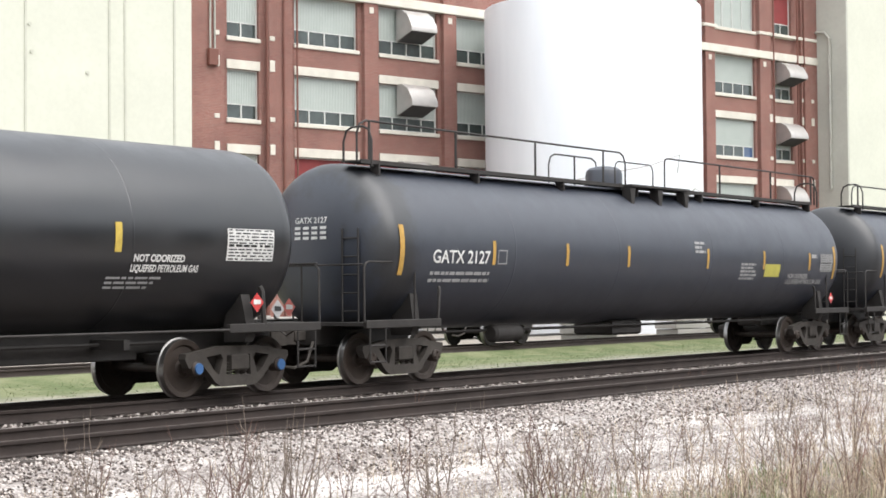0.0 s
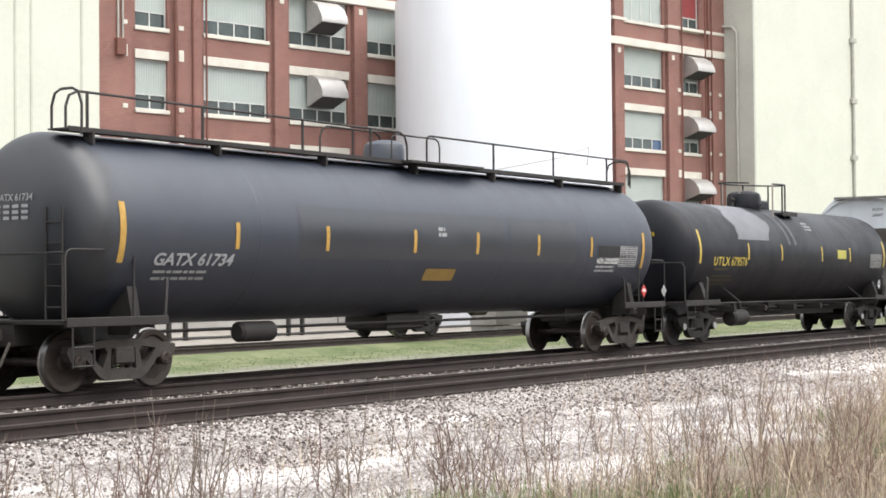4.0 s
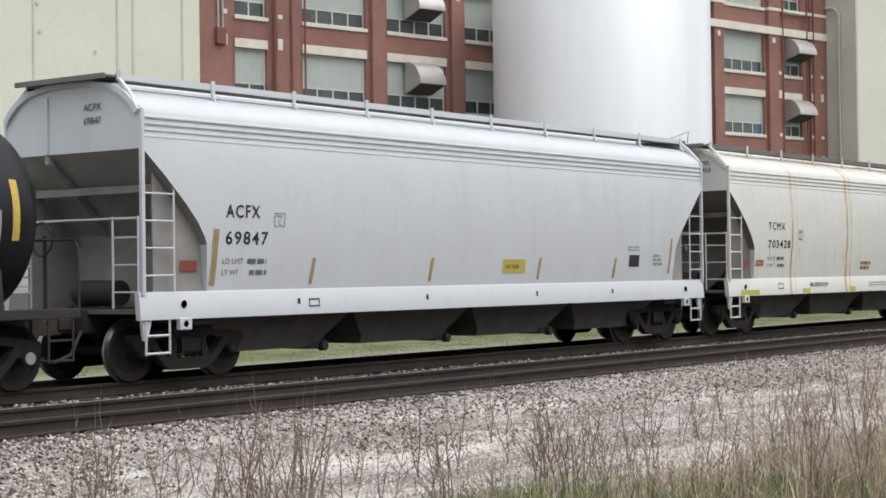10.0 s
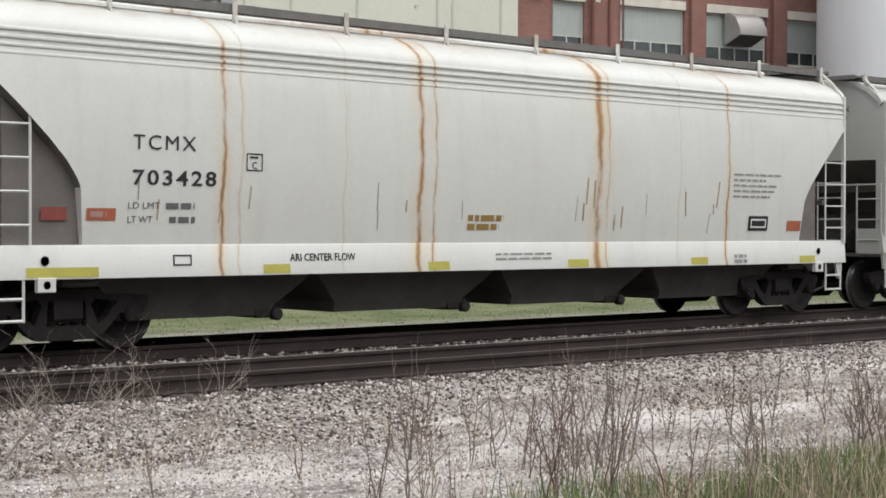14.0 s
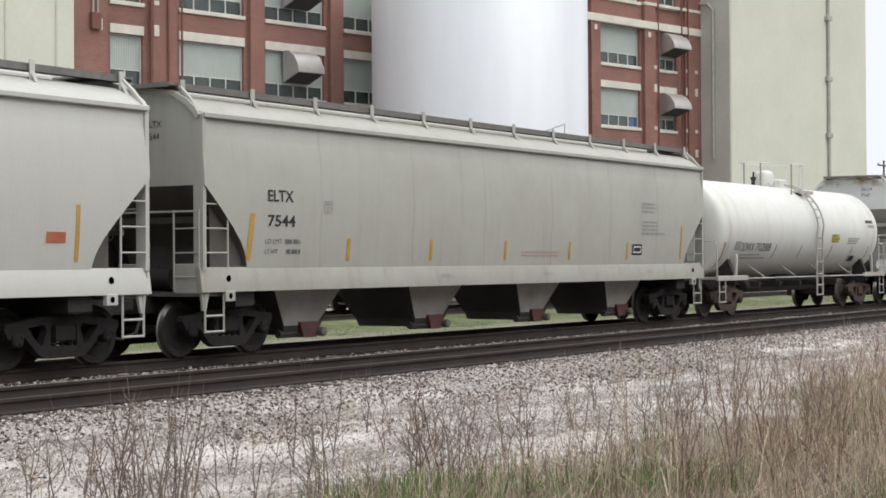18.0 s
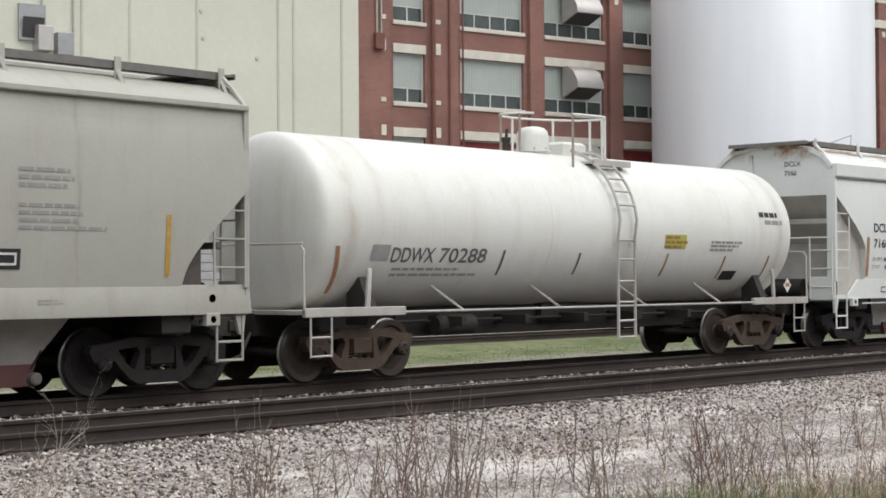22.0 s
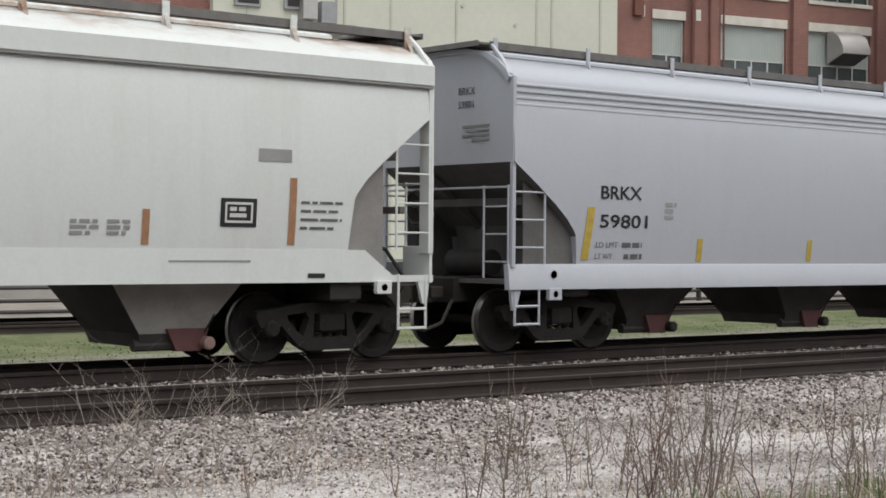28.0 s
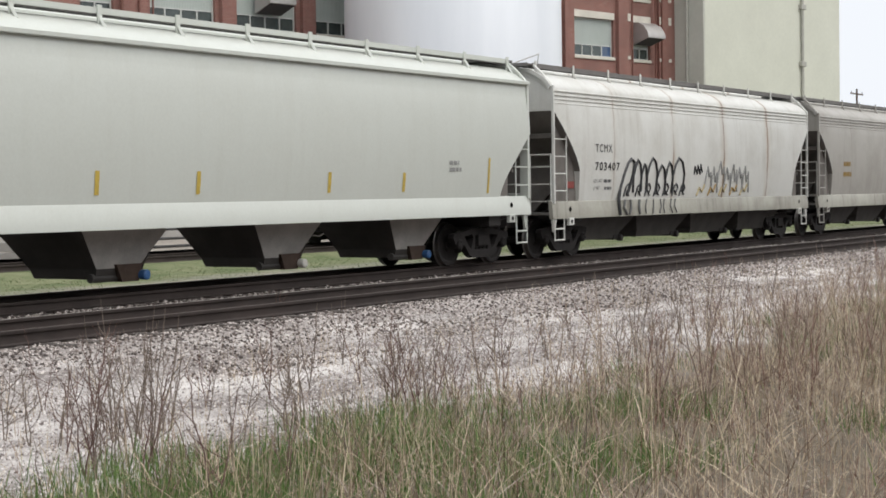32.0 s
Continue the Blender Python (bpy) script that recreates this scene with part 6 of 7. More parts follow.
    bars("panel_line", 6.39, 1.98, 0.27, 2, hopper_y, STENCIL_WHITE, c, 0.05, 0.03, 37, 0.014)
    decal("stripe", 7.28, 7.39, 1.56, 2.42, hopper_y, BROWN_STRIPE, c)
    bars("stencil_line", 7.46, 2.09, 0.84, 4, hopper_y, STENCIL_SOFT, c, 0.035, 0.075, 30)
    decal("grey_panel", 6.80, 7.30, 2.62, 2.78, hopper_y, STENCIL_GREY, c)
    flat = lambda z: -1.50
    for x0, x1, z0, z1 in ((-0.36, 0.62, 1.40, 1.43), (5.55, 6.73, 1.34, 1.36), (-6.59, -5.49, 1.27, 1.33)):
        decal("sill_mark", x0, x1, z0, z1, flat, STENCIL_GREY, c)
    decal("sill_mark", 7.61, 7.88, 1.13, 1.19, flat, STENCIL_BLACK, c)
    rect_frame("sill_box", -7.52, -7.17, 1.20, 1.33, flat, STENCIL_BLACK, c)
    for x in (-1.9, 2.14):
        decal("sill_mark", x - 0.04, x + 0.04, 1.31, 1.36, flat, YELLOW_PATCH, c)
    g = Geo().box(-8.5, -0.5, -1.575, -1.55, 0.955, 0.985)
    part("side_rod", g, WHITE_PAINT, c)
    TRAIN.append(c)
    c = hopper_car("hopper_car", "bluish-grey covered hopper car with yellow stripes and dark red gates", 206.2, 8.05, BLUISH_PAINT, ("BRKX", "59801", -7.69, 2.29, 0.20, 0.87, 0.43, 1.02), 2.78, 1.25, 1.88, 4, True, sill=(0.94, 1.31), pan_end=OUTLET_DARK, slope=GREY_SLOPE)
    for k, w in enumerate((0.62, 0.55, 0.62, 0.4)):
        z = 3.32 - 0.07 * k
        part("end_stencil", Geo().box(-9.437, -9.431, -1.02, -1.02 + w, z, z + 0.03), STENCIL_GREY, c)
    decal("stripe", -8.03, -7.88, 1.37, 2.16, hopper_y, YELLOW_STRIPE, c, lean=0.1)
    side_rows(c, [-5.44, -2.71, -0.19, 2.46, 5.11], hopper_y, YELLOW_STRIPE, 0.12, 0.36, 1.35)
    bars("stencil_line", 6.53, 1.92, 0.9, 2, hopper_y, STENCIL_GREY, c, 0.08, 0.07, 31)
    bars("stencil_line", -6.3, 2.2, 0.3, 3, hopper_y, STENCIL_DUSTY, c, 0.06, 0.04, 38)
    decal("stripe", 7.93, 8.07, 1.35, 2.17, hopper_y, YELLOW_STRIPE, c)
    TRAIN.append(c)
    c = hopper_car("hopper_car", "long greenish-white covered hopper car with yellow stripes", 227.26, 9.0, GREENISH_PAINT, ("CCBX", "73185", -8.40, 2.54, 0.22, 0.89, 0.46, 0.92), 2.86, 1.2, 1.80, 4, False, sill=(1.06, 1.48), pan_end=OUTLET_GREY, gate=TRUCK_RUST, cap=(CAP_WHITE, CAP_BLUE), edge=GREENISH_PAINT)
    decal("stripe", -9.04, -8.92, 1.58, 2.45, hopper_y, YELLOW_STRIPE, c)
    side_rows(c, [-6.25, -3.46, -1.06, 2.67, 5.2], hopper_y, YELLOW_STRIPE, 0.10, 0.38, 1.60)
    stencil_box(c, -6.70, -6.43, 2.36, 2.61, STENCIL_GREY)
    bars("stencil_line", 6.9, 2.15, 0.6, 2, hopper_y, STENCIL_GREY, c, 0.08, 0.06, 32)
    decal("stripe", 8.5, 8.58, 1.55, 2.3, hopper_y, YELLOW_STRIPE, c)
    TRAIN.append(c)
    c = hopper_car("hopper_car", "dirty white covered hopper car with black spray-painted loops", 247.55, 7.35, STREAK_PAINT, ("TCMX", "703407", -6.63, 2.51, 0.20, 0.91, 0.44, 1.35), sill_paint=GRIMY_SILL, gate=UNDER_STEEL, flow=True, pan_end=OUTLET_DARK)
    scribble(c, -5.2)
    red_end(c, -7.9, -7.5)
    TRAIN.append(c)
    c = hopper_car("hopper_car", "dull grey covered hopper car with faded stencils", 266.1, 7.35, DULL_PAINT, None, sill_paint=GRIMY_SILL, gate=UNDER_STEEL, flow=True, pan_end=OUTLET_DARK)
    bars("stencil_line", -6.3, 2.3, 0.9, 2, hopper_y, STENCIL_BROWN, c, 0.15, 0.2, 33)
    TRAIN.append(c)
    c = hopper_car("hopper_car", "dull grey covered hopper car at the visible end of the train", 284.9, 7.35, DULL_PAINT, None)
    TRAIN.append(c)


def scribble(car, x):
    """Spray-painted loops without meaning, over the lower side and the sill."""
    rng = random.Random(12)
    side = lambda z: (hopper_y(z) if z > 1.36 else -1.54) - 0.014
    stroke = lambda name, pts, r, m, label="": part(name, Geo().tube([(a, side(b), b) for a, b in pts], r, 4), m, car, label)
    # tall arches side by side
    stroke("spray_loop", [(x - 0.05, 0.96), (x - 0.12, 1.36), (x + 0.02, 1.62), (x + 0.18, 1.95), (x + 0.38, 2.24), (x + 0.58, 2.36), (x + 0.76, 2.28), (x + 0.70, 1.98), (x + 0.52, 1.62), (x + 0.42, 1.45)], 0.045, STENCIL_BLACK, "black spray-painted loops")
    p = x + 0.72
    for wide, top in ((0.55, 2.34), (0.40, 2.24), (0.72, 2.40), (0.62, 2.22), (0.55, 2.30), (0.85, 2.42)):
        foot = 1.50 + rng.uniform(-0.06, 0.10)
        pts = [(p + 0.06, foot), (p + 0.02, foot + 0.4), (p + wide * 0.22, top - 0.18), (p + wide * 0.48, top), (p + wide * 0.74, top - 0.10), (p + wide * 0.92, top - 0.42), (p + wide * 0.86, foot + 0.05)]
        stroke("spray_loop", pts, 0.036, STENCIL_BLACK)
        p += wide * 0.86
    # small curls between the legs and runs on the sill
    for i in range(7):
        a = x + 0.30 + i * 0.58 + rng.uniform(-0.1, 0.1)
        pts = [(a, 1.42), (a + 0.10, 1.66), (a + 0.24, 1.74), (a + 0.34, 1.62), (a + 0.24, 1.50), (a + 0.14, 1.56), (a + 0.30, 1.44)]
        stroke("spray_curl", pts, 0.024, STENCIL_BLACK)
    for i in range(9):
        a = x + 0.25 + i * 0.40 + rng.uniform(-0.12, 0.12)
        stroke("spray_run", [(a, 1.34), (a + rng.uniform(-0.08, 0.08), 1.15), (a + rng.uniform(-0.05, 0.14), 0.97)], 0.018 if i > 2 else 0.03, STENCIL_SOFT)
    for i in range(3):
        stroke("spray_curl", [(x + 4.62 + 0.2 * i, 1.98), (x + 4.66 + 0.2 * i, 2.20 + 0.03 * i), (x + 4.78 + 0.2 * i, 2.04)], 0.022, STENCIL_BLACK)
    # a second, faded piece in grey and ochre
    p = x + 5.4
    for i in range(7):
        wide, top = rng.uniform(0.42, 0.6), 2.28 + rng.uniform(-0.2, 0.08)
        foot = 1.55 + rng.uniform(-0.08, 0.15)
        stroke("faded_stroke", [(p, foot), (p + 0.06, (foot + top) / 2), (p + wide * 0.35, top), (p + wide * 0.6, foot + 0.3), (p + wide * 0.8, top - 0.15), (p + wide, foot)], 0.026, STENCIL_GREY)
        p += wide * 0.9
    for i in range(5):
        a = x + 4.9 + i * 0.8
        stroke("ochre_stroke", [(a, 1.40), (a + 0.15, 1.62), (a + 0.35, 1.50), (a + 0.5, 1.70)], 0.03, STENCIL_BROWN if i % 2 else FADED_OCHRE)


first_tank()
second_tank()
third_tank()
fourth_tank()
hoppers()
white_tank()
# a parked tank car on the siding, seen under the train
tank_car("parked_tank_car", "dark tank car parked on the siding behind the train", 56.1, 9.7, 1.5, 2.45, BLACK_TANK, UNDER_STEEL, False, 0.0, False, SIDING_Y, -0.12, group="cars on the siding")

# ---- factory behind the tracks ----
TURN = -12.5
BACK = Vector((-math.sin(radians(TURN)), math.cos(radians(TURN)), 0))
FRONT = BACK * 66.0
SITE = Matrix.Translation(FRONT + Vector((0, 0, 0))) @ Matrix.Rotation(radians(TURN), 4, "Z")
FOOT = -0.45


def wall_with_openings(u0, u1, z0, z1, openings, deep=0.35, y=0.0):
    """A wall slab with real openings; each opening is (u0, u1, z0, z1)."""
    us = sorted({u0, u1, *[o[0] for o in openings], *[o[1] for o in openings]})
    zs = sorted({z0, z1, *[o[2] for o in openings], *[o[3] for o in openings]})
    g = Geo()
    for a, b in zip(us, us[1:]):
        for c, d in zip(zs, zs[1:]):
            if any(o[0] <= a and b <= o[1] and o[2] <= c and d <= o[3] for o in openings):
                continue
            g.add([(a, y, c), (b, y, c), (b, y, d), (a, y, d), (a, y + deep, c), (b, y + deep, c), (b, y + deep, d), (a, y + deep, d)], [(0, 1, 2, 3), (7, 6, 5, 4)])
    for a, b, c, d in openings:
        g.add([(a, y, c), (b, y, c), (b, y, d), (a, y, d), (a, y + deep, c), (b, y + deep, c), (b, y + deep, d), (a, y + deep, d)], [(0, 4, 5, 1), (2, 6, 7, 3), (0, 3, 7, 4), (1, 5, 6, 2)])
    g.add([(u0, y, z0), (u1, y, z0), (u1, y, z1), (u0, y, z1), (u0, y + deep, z0), (u1, y + deep, z0), (u1, y + deep, z1), (u0, y + deep, z1)], [(0, 1, 5, 4), (3, 7, 6, 2), (0, 4, 7, 3), (1, 2, 6, 5)])
    return g


def flat_mesh(g, name):
    me = bpy.data.meshes.new(name)
    me.from_pydata(g.v, [], g.f)
    return me


def factory_window(b, u0, u1, z0, z1, panes=4, kind="sheet", glass=GLASS_DARK, low=0.30):
    """Ribbed sheeting above a row of small panes in a pale frame."""
    t, y = 0.06, 0.22
    h = z0 + (z1 - z0) * low
    g = Geo()
    g.box(u0, u0 + t, y - 0.05, y + 0.06, z0, z1)
    g.box(u1 - t, u1, y - 0.05, y + 0.06, z0, z1)
    g.box(u0 + t, u1 - t, y - 0.05, y + 0.06, z1 - t, z1)
    g.box(u0 + t, u1 - t, y - 0.05, y + 0.06, z0, z0 + t)
    if kind != "full":
        g.box(u0 + t, u1 - t, y - 0.04, y + 0.05, h - t / 2, h + t / 2)
    win = part("window", g, FRAME_PAINT, b, smooth=False)
    w = (u1 - u0 - t) / panes
    for i in range(panes):
        a = u0 + t / 2 + i * w
        if i:
            m = Geo().box(a - 0.035, a + 0.035, y - 0.045, y + 0.05, z0 + t, (h if kind != "full" else z1) - t / 2)
            part("mullion", m, FRAME_PAINT, win, smooth=False)
        p = Geo().box(a + 0.04, a + w - 0.04, y, y + 0.02, z0 + t, (h if kind != "full" else z1) - t / 2)
        part("pane", p, GLASS_BLUE if (glass is GLASS_BLUE and i >= panes - 1) else (SHEETING if kind == "full" else GLASS_DARK), win, smooth=False)
    if kind == "sheet":
        p = Geo().box(u0 + t, u1 - t, y - 0.01, y + 0.03, h + t / 2, z1 - t)
        part("sheeting", p, SHEETING, win, "ribbed grey-green sheeting", smooth=False)
    elif kind == "red":
        p = Geo().box(u0 + t, u1 - t, y - 0.01, y + 0.03, h + t / 2, z1 - t)
        part("infill", p, RED_INFILL, win, "dark red infill panel", smooth=False)
    return win


def vent_hood(b, u0, u1, z0, z1, out=1.25):
    """A sheet-metal hood over a window: curved top, dark mouth below."""
    g = Geo()
    prof = [(0.0, z1), (-0.35 * out, z1 - 0.02 * (z1 - z0)), (-0.70 * out, z1 - 0.18 * (z1 - z0)), (-0.95 * out, z1 - 0.48 * (z1 - z0)), (-out, z1 - 0.62 * (z1 - z0)), (-out, z1 - 0.72 * (z1 - z0)), (0.0, z0)]
    g.loft([[(u0, y, z) for y, z in prof], [(u1, y, z) for y, z in prof]])
    h = part("vent_hood", g, DUCT_METAL, b, "curved galvanised vent hood")
    m = Geo().add([(u0 + 0.05, -out + 0.05, z1 - 0.725 * (z1 - z0)), (u1 - 0.05, -out + 0.05, z1 - 0.725 * (z1 - z0)), (u1 - 0.05, -0.08, z0 - 0.004 + 0.02), (u0 + 0.05, -0.08, z0 - 0.004 + 0.02)], [(0, 1, 2, 3)])
    m.v = [(x, y, z - 0.02) for x, y, z in m.v]
    part("hood_mouth", m, DUCT_DARK, h, smooth=False)


def brick_building():
    b = thing("brick_factory", "red brick factory with white lintels, ribbed windows and vent hoods", "building", "", "", SITE)
    bays = [(48.07 + 5.36 * i, 52.05 + 5.36 * i) for i in range(7)]
    cols = [(44.10, 45.95)] + bays + [(86.22, 88.05)]
    rows = [(2.2, 4.5), (6.15, 8.45), (10.12, 12.50), (14.05, 16.50), (18.2, 20.8)]
    ops = [(a, c, lo, hi) for a, c in cols for lo, hi in rows]
    wall = part("wall", flat_mesh(wall_with_openings(41.84, 90.45, FOOT, 23.5, ops), "wall"), BRICK, b, "weathered red brick wall", smooth=False)
    piers = [(41.84, 43.75), (46.35, 47.75)] + [(bays[i][1] + 0.25, bays[i + 1][0] - 0.25) for i in range(6)] + [(84.45, 85.55), (88.75, 90.45)]
    for a, c in piers:
        part("pier", flat_mesh(Geo().box(a, c, -0.26, 0.0, FOOT, 23.5), "pier"), BRICK, b, smooth=False)
    # one solid dark block stands for the unlit rooms behind the openings
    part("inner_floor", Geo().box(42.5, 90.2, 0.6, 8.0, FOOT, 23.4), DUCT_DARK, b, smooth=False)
    for ci, (a, c) in enumerate(cols):
        narrow = c - a < 2.5
        for ri, (lo, hi) in enumerate(rows):
            hidden = 61.5 < a < 77
            if hidden and ri != 4:
                continue
            kind = "red" if (ri == 1 and 1 <= ci <= 3) else ("full" if ri == 4 and not narrow else ("red" if ri == 4 and ci == 8 else "sheet"))
            factory_window(b, a, c, lo, hi, 2 if narrow else 4, kind, GLASS_BLUE if (ci == 7 and ri == 2) else GLASS_DARK)
            s = Geo().box(a - 0.05, c + 0.05, -0.10, 0.06, lo - 0.20, lo, 0.02)
            part("sill", s, LIMESTONE, b, smooth=False)
            if ri in (0, 1, 2):
                s = Geo().box(a - 0.03, c + 0.03, -0.06, 0.10, hi, hi + 0.44, 0.015)
                part("lintel", s, LIMESTONE, b, smooth=False)
    for a, c in ((46.9, 84.3), (84.3, 90.45)):
        s = Geo().box(a, c, -0.34, 0.02, 16.52, 17.0, 0.02)
        part("stone_band", s, LIMESTONE, b, smooth=False)
    for a, c, z in ((84.4, 90.45, 18.05), (78.9, 80.2, 18.05)):
        part("stone_band", Geo().box(a, c, -0.30, 0.02, z, z + 0.2, 0.02), LIMESTONE, b, smooth=False)
    for a in (43.35, 46.55, 85.5, 88.9, 89.9):
        for z, h in ((10.05, 0.22), (14.0, 0.22), (12.5, 0.55), (8.45, 0.5)):
            if a > 80 and z in (12.5, 8.45):
                h = 0.5
            part("stone_block", Geo().box(a - 0.14, a + 0.14, -0.30, 0.0, z, z + h, 0.015), LIMESTONE, b, smooth=False)
    for a in (52.75, 58.1, 79.5, 84.9, 89.0):
        part("stone_block", Geo().box(a - 0.13, a + 0.13, -0.30, 0.0, 16.0, 16.32, 0.015), LIMESTONE, b, smooth=False)
    for z in (10.9, 14.75, 6.9):
        vent_hood(b, 54.6, 56.35, z, z + 1.65)
    for z in (11.05, 14.95, 7.0):
        vent_hood(b, 86.25, 88.1, z, z + 1.45)
    for u, m, r in ((42.95, PIPE_PALE, 0.05), (43.2, PIPE_PALE, 0.05), (46.2, PIPE_RUST, 0.06), (47.2, PIPE_RUST, 0.05), (48.0, PIPE_RUST, 0.05), (85.75, PIPE_RUST, 0.06), (88.25, PIPE_RUST, 0.07), (88.95, PIPE_RUST, 0.06)):
        z0 = 12.7 if u < 44 else FOOT
        part("drain_pipe", Geo().tube([(u, -0.34, z0), (u, -0.34, 22)], r, 6), m, b)
    part("junction_box", Geo().box(42.8, 43.3, -0.5, -0.26, 12.5, 13.3, 0.03), PIPE_RUST, b)
    part("roof", Geo().box(41.84, 90.45, -0.4, 14, 23.5, 23.9, 0.05), LIMESTONE, b, "flat roof with a stone coping")
    return b


def cream_blocks():
    b = thing("cream_building", "cream rendered windowless block with vertical seams beside the brick factory", "building", "", "", SITE)
    part("wall", Geo().box(22.1, 41.84, -0.45, 12, FOOT, 24, 0.03), CREAM_WALL, b, smooth=False)
    for u in (23.6, 28.0, 30.2, 33.4, 37.5, 38.3, 40.9):
        part("seam", Geo().box(u - 0.05, u + 0.05, -0.49, -0.44, FOOT, 24), CREAM_SEAM, b, smooth=False)
    for u, z in ((33.6, 13.5), (33.7, 12.3), (36.4, 11.6)):
        part("wall_vent", Geo().revolve([(-0.50, 0.0), (-0.50, 0.09), (-0.44, 0.09)], 12, "y", (u, 0, z)), CREAM_SEAM, b)
    for u, z in ((23.0, 11.55), (25.2, 11.55)):
        vent_hood_at(b, u, z)
    part("cabinet", Geo().box(26.75, 27.45, -0.95, -0.45, 11.0, 11.95, 0.03), BOX_GREY, b, "grey electrical cabinet")
    part("machine", Geo().box(25.85, 26.5, -1.1, -0.45, 11.1, 12.15, 0.04), DUCT_METAL, b)
    part("conduit", Geo().tube([(26.2, -0.55, 12.1), (26.2, -0.55, 15), (27.6, -0.5, 15), (27.6, -0.5, 11)], 0.05, 6), PIPE_PALE, b)
    part("walkway_ledge", Geo().box(22.2, 28.0, -1.6, -0.45, 10.75, 10.9), CONCRETE, b)
    w = thing("brick_wing", "plain red brick wing of the factory", "building", "", "", SITE)
    part("wall", flat_mesh(Geo().box(-25, 22.1, 0.0, 12, FOOT, 22), "wall"), BRICK, w, smooth=False)
    part("roof", Geo().box(-25.3, 22.1, -0.3, 12.3, 22.0, 22.4, 0.05), LIMESTONE, w)
    for i in range(5):
        part("stone_band", Geo().box(-24 + 9 * i, -18 + 9 * i, -0.1, 0.0, 10.0, 10.4, 0.02), LIMESTONE, w, smooth=False)
    r = thing("cream_tower", "tall cream rendered building that stands forward of the brick factory", "building", "", "", SITE)
    f = -2.6
    part("wall", Geo().box(90.6, 107.5, f, 14, FOOT, 26, 0.02), CREAM_WALL, r, smooth=False)
    part("return_wall", Geo().box(90.46, 90.6, f + 0.02, 0.3, FOOT, 26), SHADE_WALL, r, smooth=False)
    part("drain_pipe", Geo().tube([(90.30, -1.35, 8.3), (90.30, -1.35, 18.2), (90.30, -1.0, 18.6), (90.30, -0.3, 18.7)], 0.10, 8), PIPE_PALE, r)
    part("drain_pipe", Geo().tube([(102.3, f - 0.12, FOOT), (102.3, f - 0.12, 26)], 0.11, 8), PIPE_PALE, r)
    for z in (6.0, 10.2, 14.2, 18.5):
        part("pipe_bracket", Geo().box(102.0, 102.6, f - 0.26, f, z, z + 0.35, 0.03), PIPE_PALE, r)


def vent_hood_at(b, u, z):
    g = Geo().prism([(u, z), (u + 1.15, z), (u + 1.15, z + 1.5), (u, z + 1.5)], -0.62, -0.45)
    h = part("louvre_box", g, BOX_GREY, b)
    part("louvre_mouth", Geo().add([(u + 0.12, -0.63, z + 0.1), (u + 1.05, -0.63, z + 0.1), (u + 1.05, -0.75, z + 0.95), (u + 0.12, -0.75, z + 0.95)], [(0, 1, 2, 3)]), DUCT_DARK, h, smooth=False)


def silo():
    az = radians(31.10)
    d = 86.65
    s = thing("storage_silo", "tall aluminium-painted cylindrical silo in front of the factory", "silo", "", "", pose(d * math.cos(az), d * math.sin(az), FOOT))
    part("shell", Geo().revolve([(0, 5.65), (16.80, 5.65), (16.86, 5.62), (17.3, 2.8), (17.55, 0.0)], 96, "z"), SILO, s)
    for z in (5.5, 11.5):
        part("hoop", Geo().revolve([(z - 0.03, 5.64), (z - 0.02, 5.646), (z + 0.02, 5.646), (z + 0.03, 5.64)], 96, "z"), SILO, s)
    q = math.radians(31.1 + 180 + 46)
    c, n = math.cos(q), math.sin(q)
    g = Geo().tube([(5.66 * c, 5.66 * n, 6.2), (6.5 * c + 0.6, 6.5 * n, 7.2), (6.6 * c + 1.4, 6.6 * n, 7.0), (5.7 * c + 2.0, 5.7 * n, 5.0)], 0.035, 5)
    part("davit_arm", g, PIPE_PALE, s)
    g = Geo().tube([(-5.55, -2.4, 7.6), (-4.0, -5.6, 8.2), (-3.2, -6.75, 8.7), (-2.4, -6.2, 7.9)], 0.03, 5)
    part("cable", g, DUCT_METAL, s)


brick_building()
cream_blocks()
silo()


def pipe_fence():
    f = thing("pipe_fence", "black pipe fence with paired posts along the factory yard", "fence", "", "", pose(0, 42.3, -0.44))
    for z in (0.12, 0.42, 0.78, 1.12):
        part("rail", Geo().tube([(-20, 0, z), (120, 0, z)], 0.06, 6), FENCE_DARK, f)
    x = -18.0
    while x < 118:
        for dx in (0, 0.9):
            part("post", Geo().box(x + dx - 0.07, x + dx + 0.07, -0.07, 0.07, 0, 1.45, 0.01), FENCE_DARK, f)
        x += 7.1


pipe_fence()


def slab_stack(x, y, n, w, seed):
    rng = random.Random(seed)
    s = thing("slab_stack", "stack of pale concrete slabs beside the siding", "concrete slabs", "slab stacks", "", pose(x, y, ground_z(y), 0, 0, rng.uniform(-8, 8)))
    for i in range(n):
        part("slab", Geo().box(-w / 2 + rng.uniform(-0.1, 0.1), w / 2 + rng.uniform(-0.1, 0.1), -0.6, 0.6, i * 0.34, i * 0.34 + 0.30, 0.02), CONCRETE, s)


for i, (x, y, n, w) in enumerate(((59.5, 36.2, 3, 3.0), (69.5, 37.0, 3, 3.2), (24, 37.2, 2, 2.2), (38, 38.0, 2, 3.0))):
    slab_stack(x, y, n, w, i)


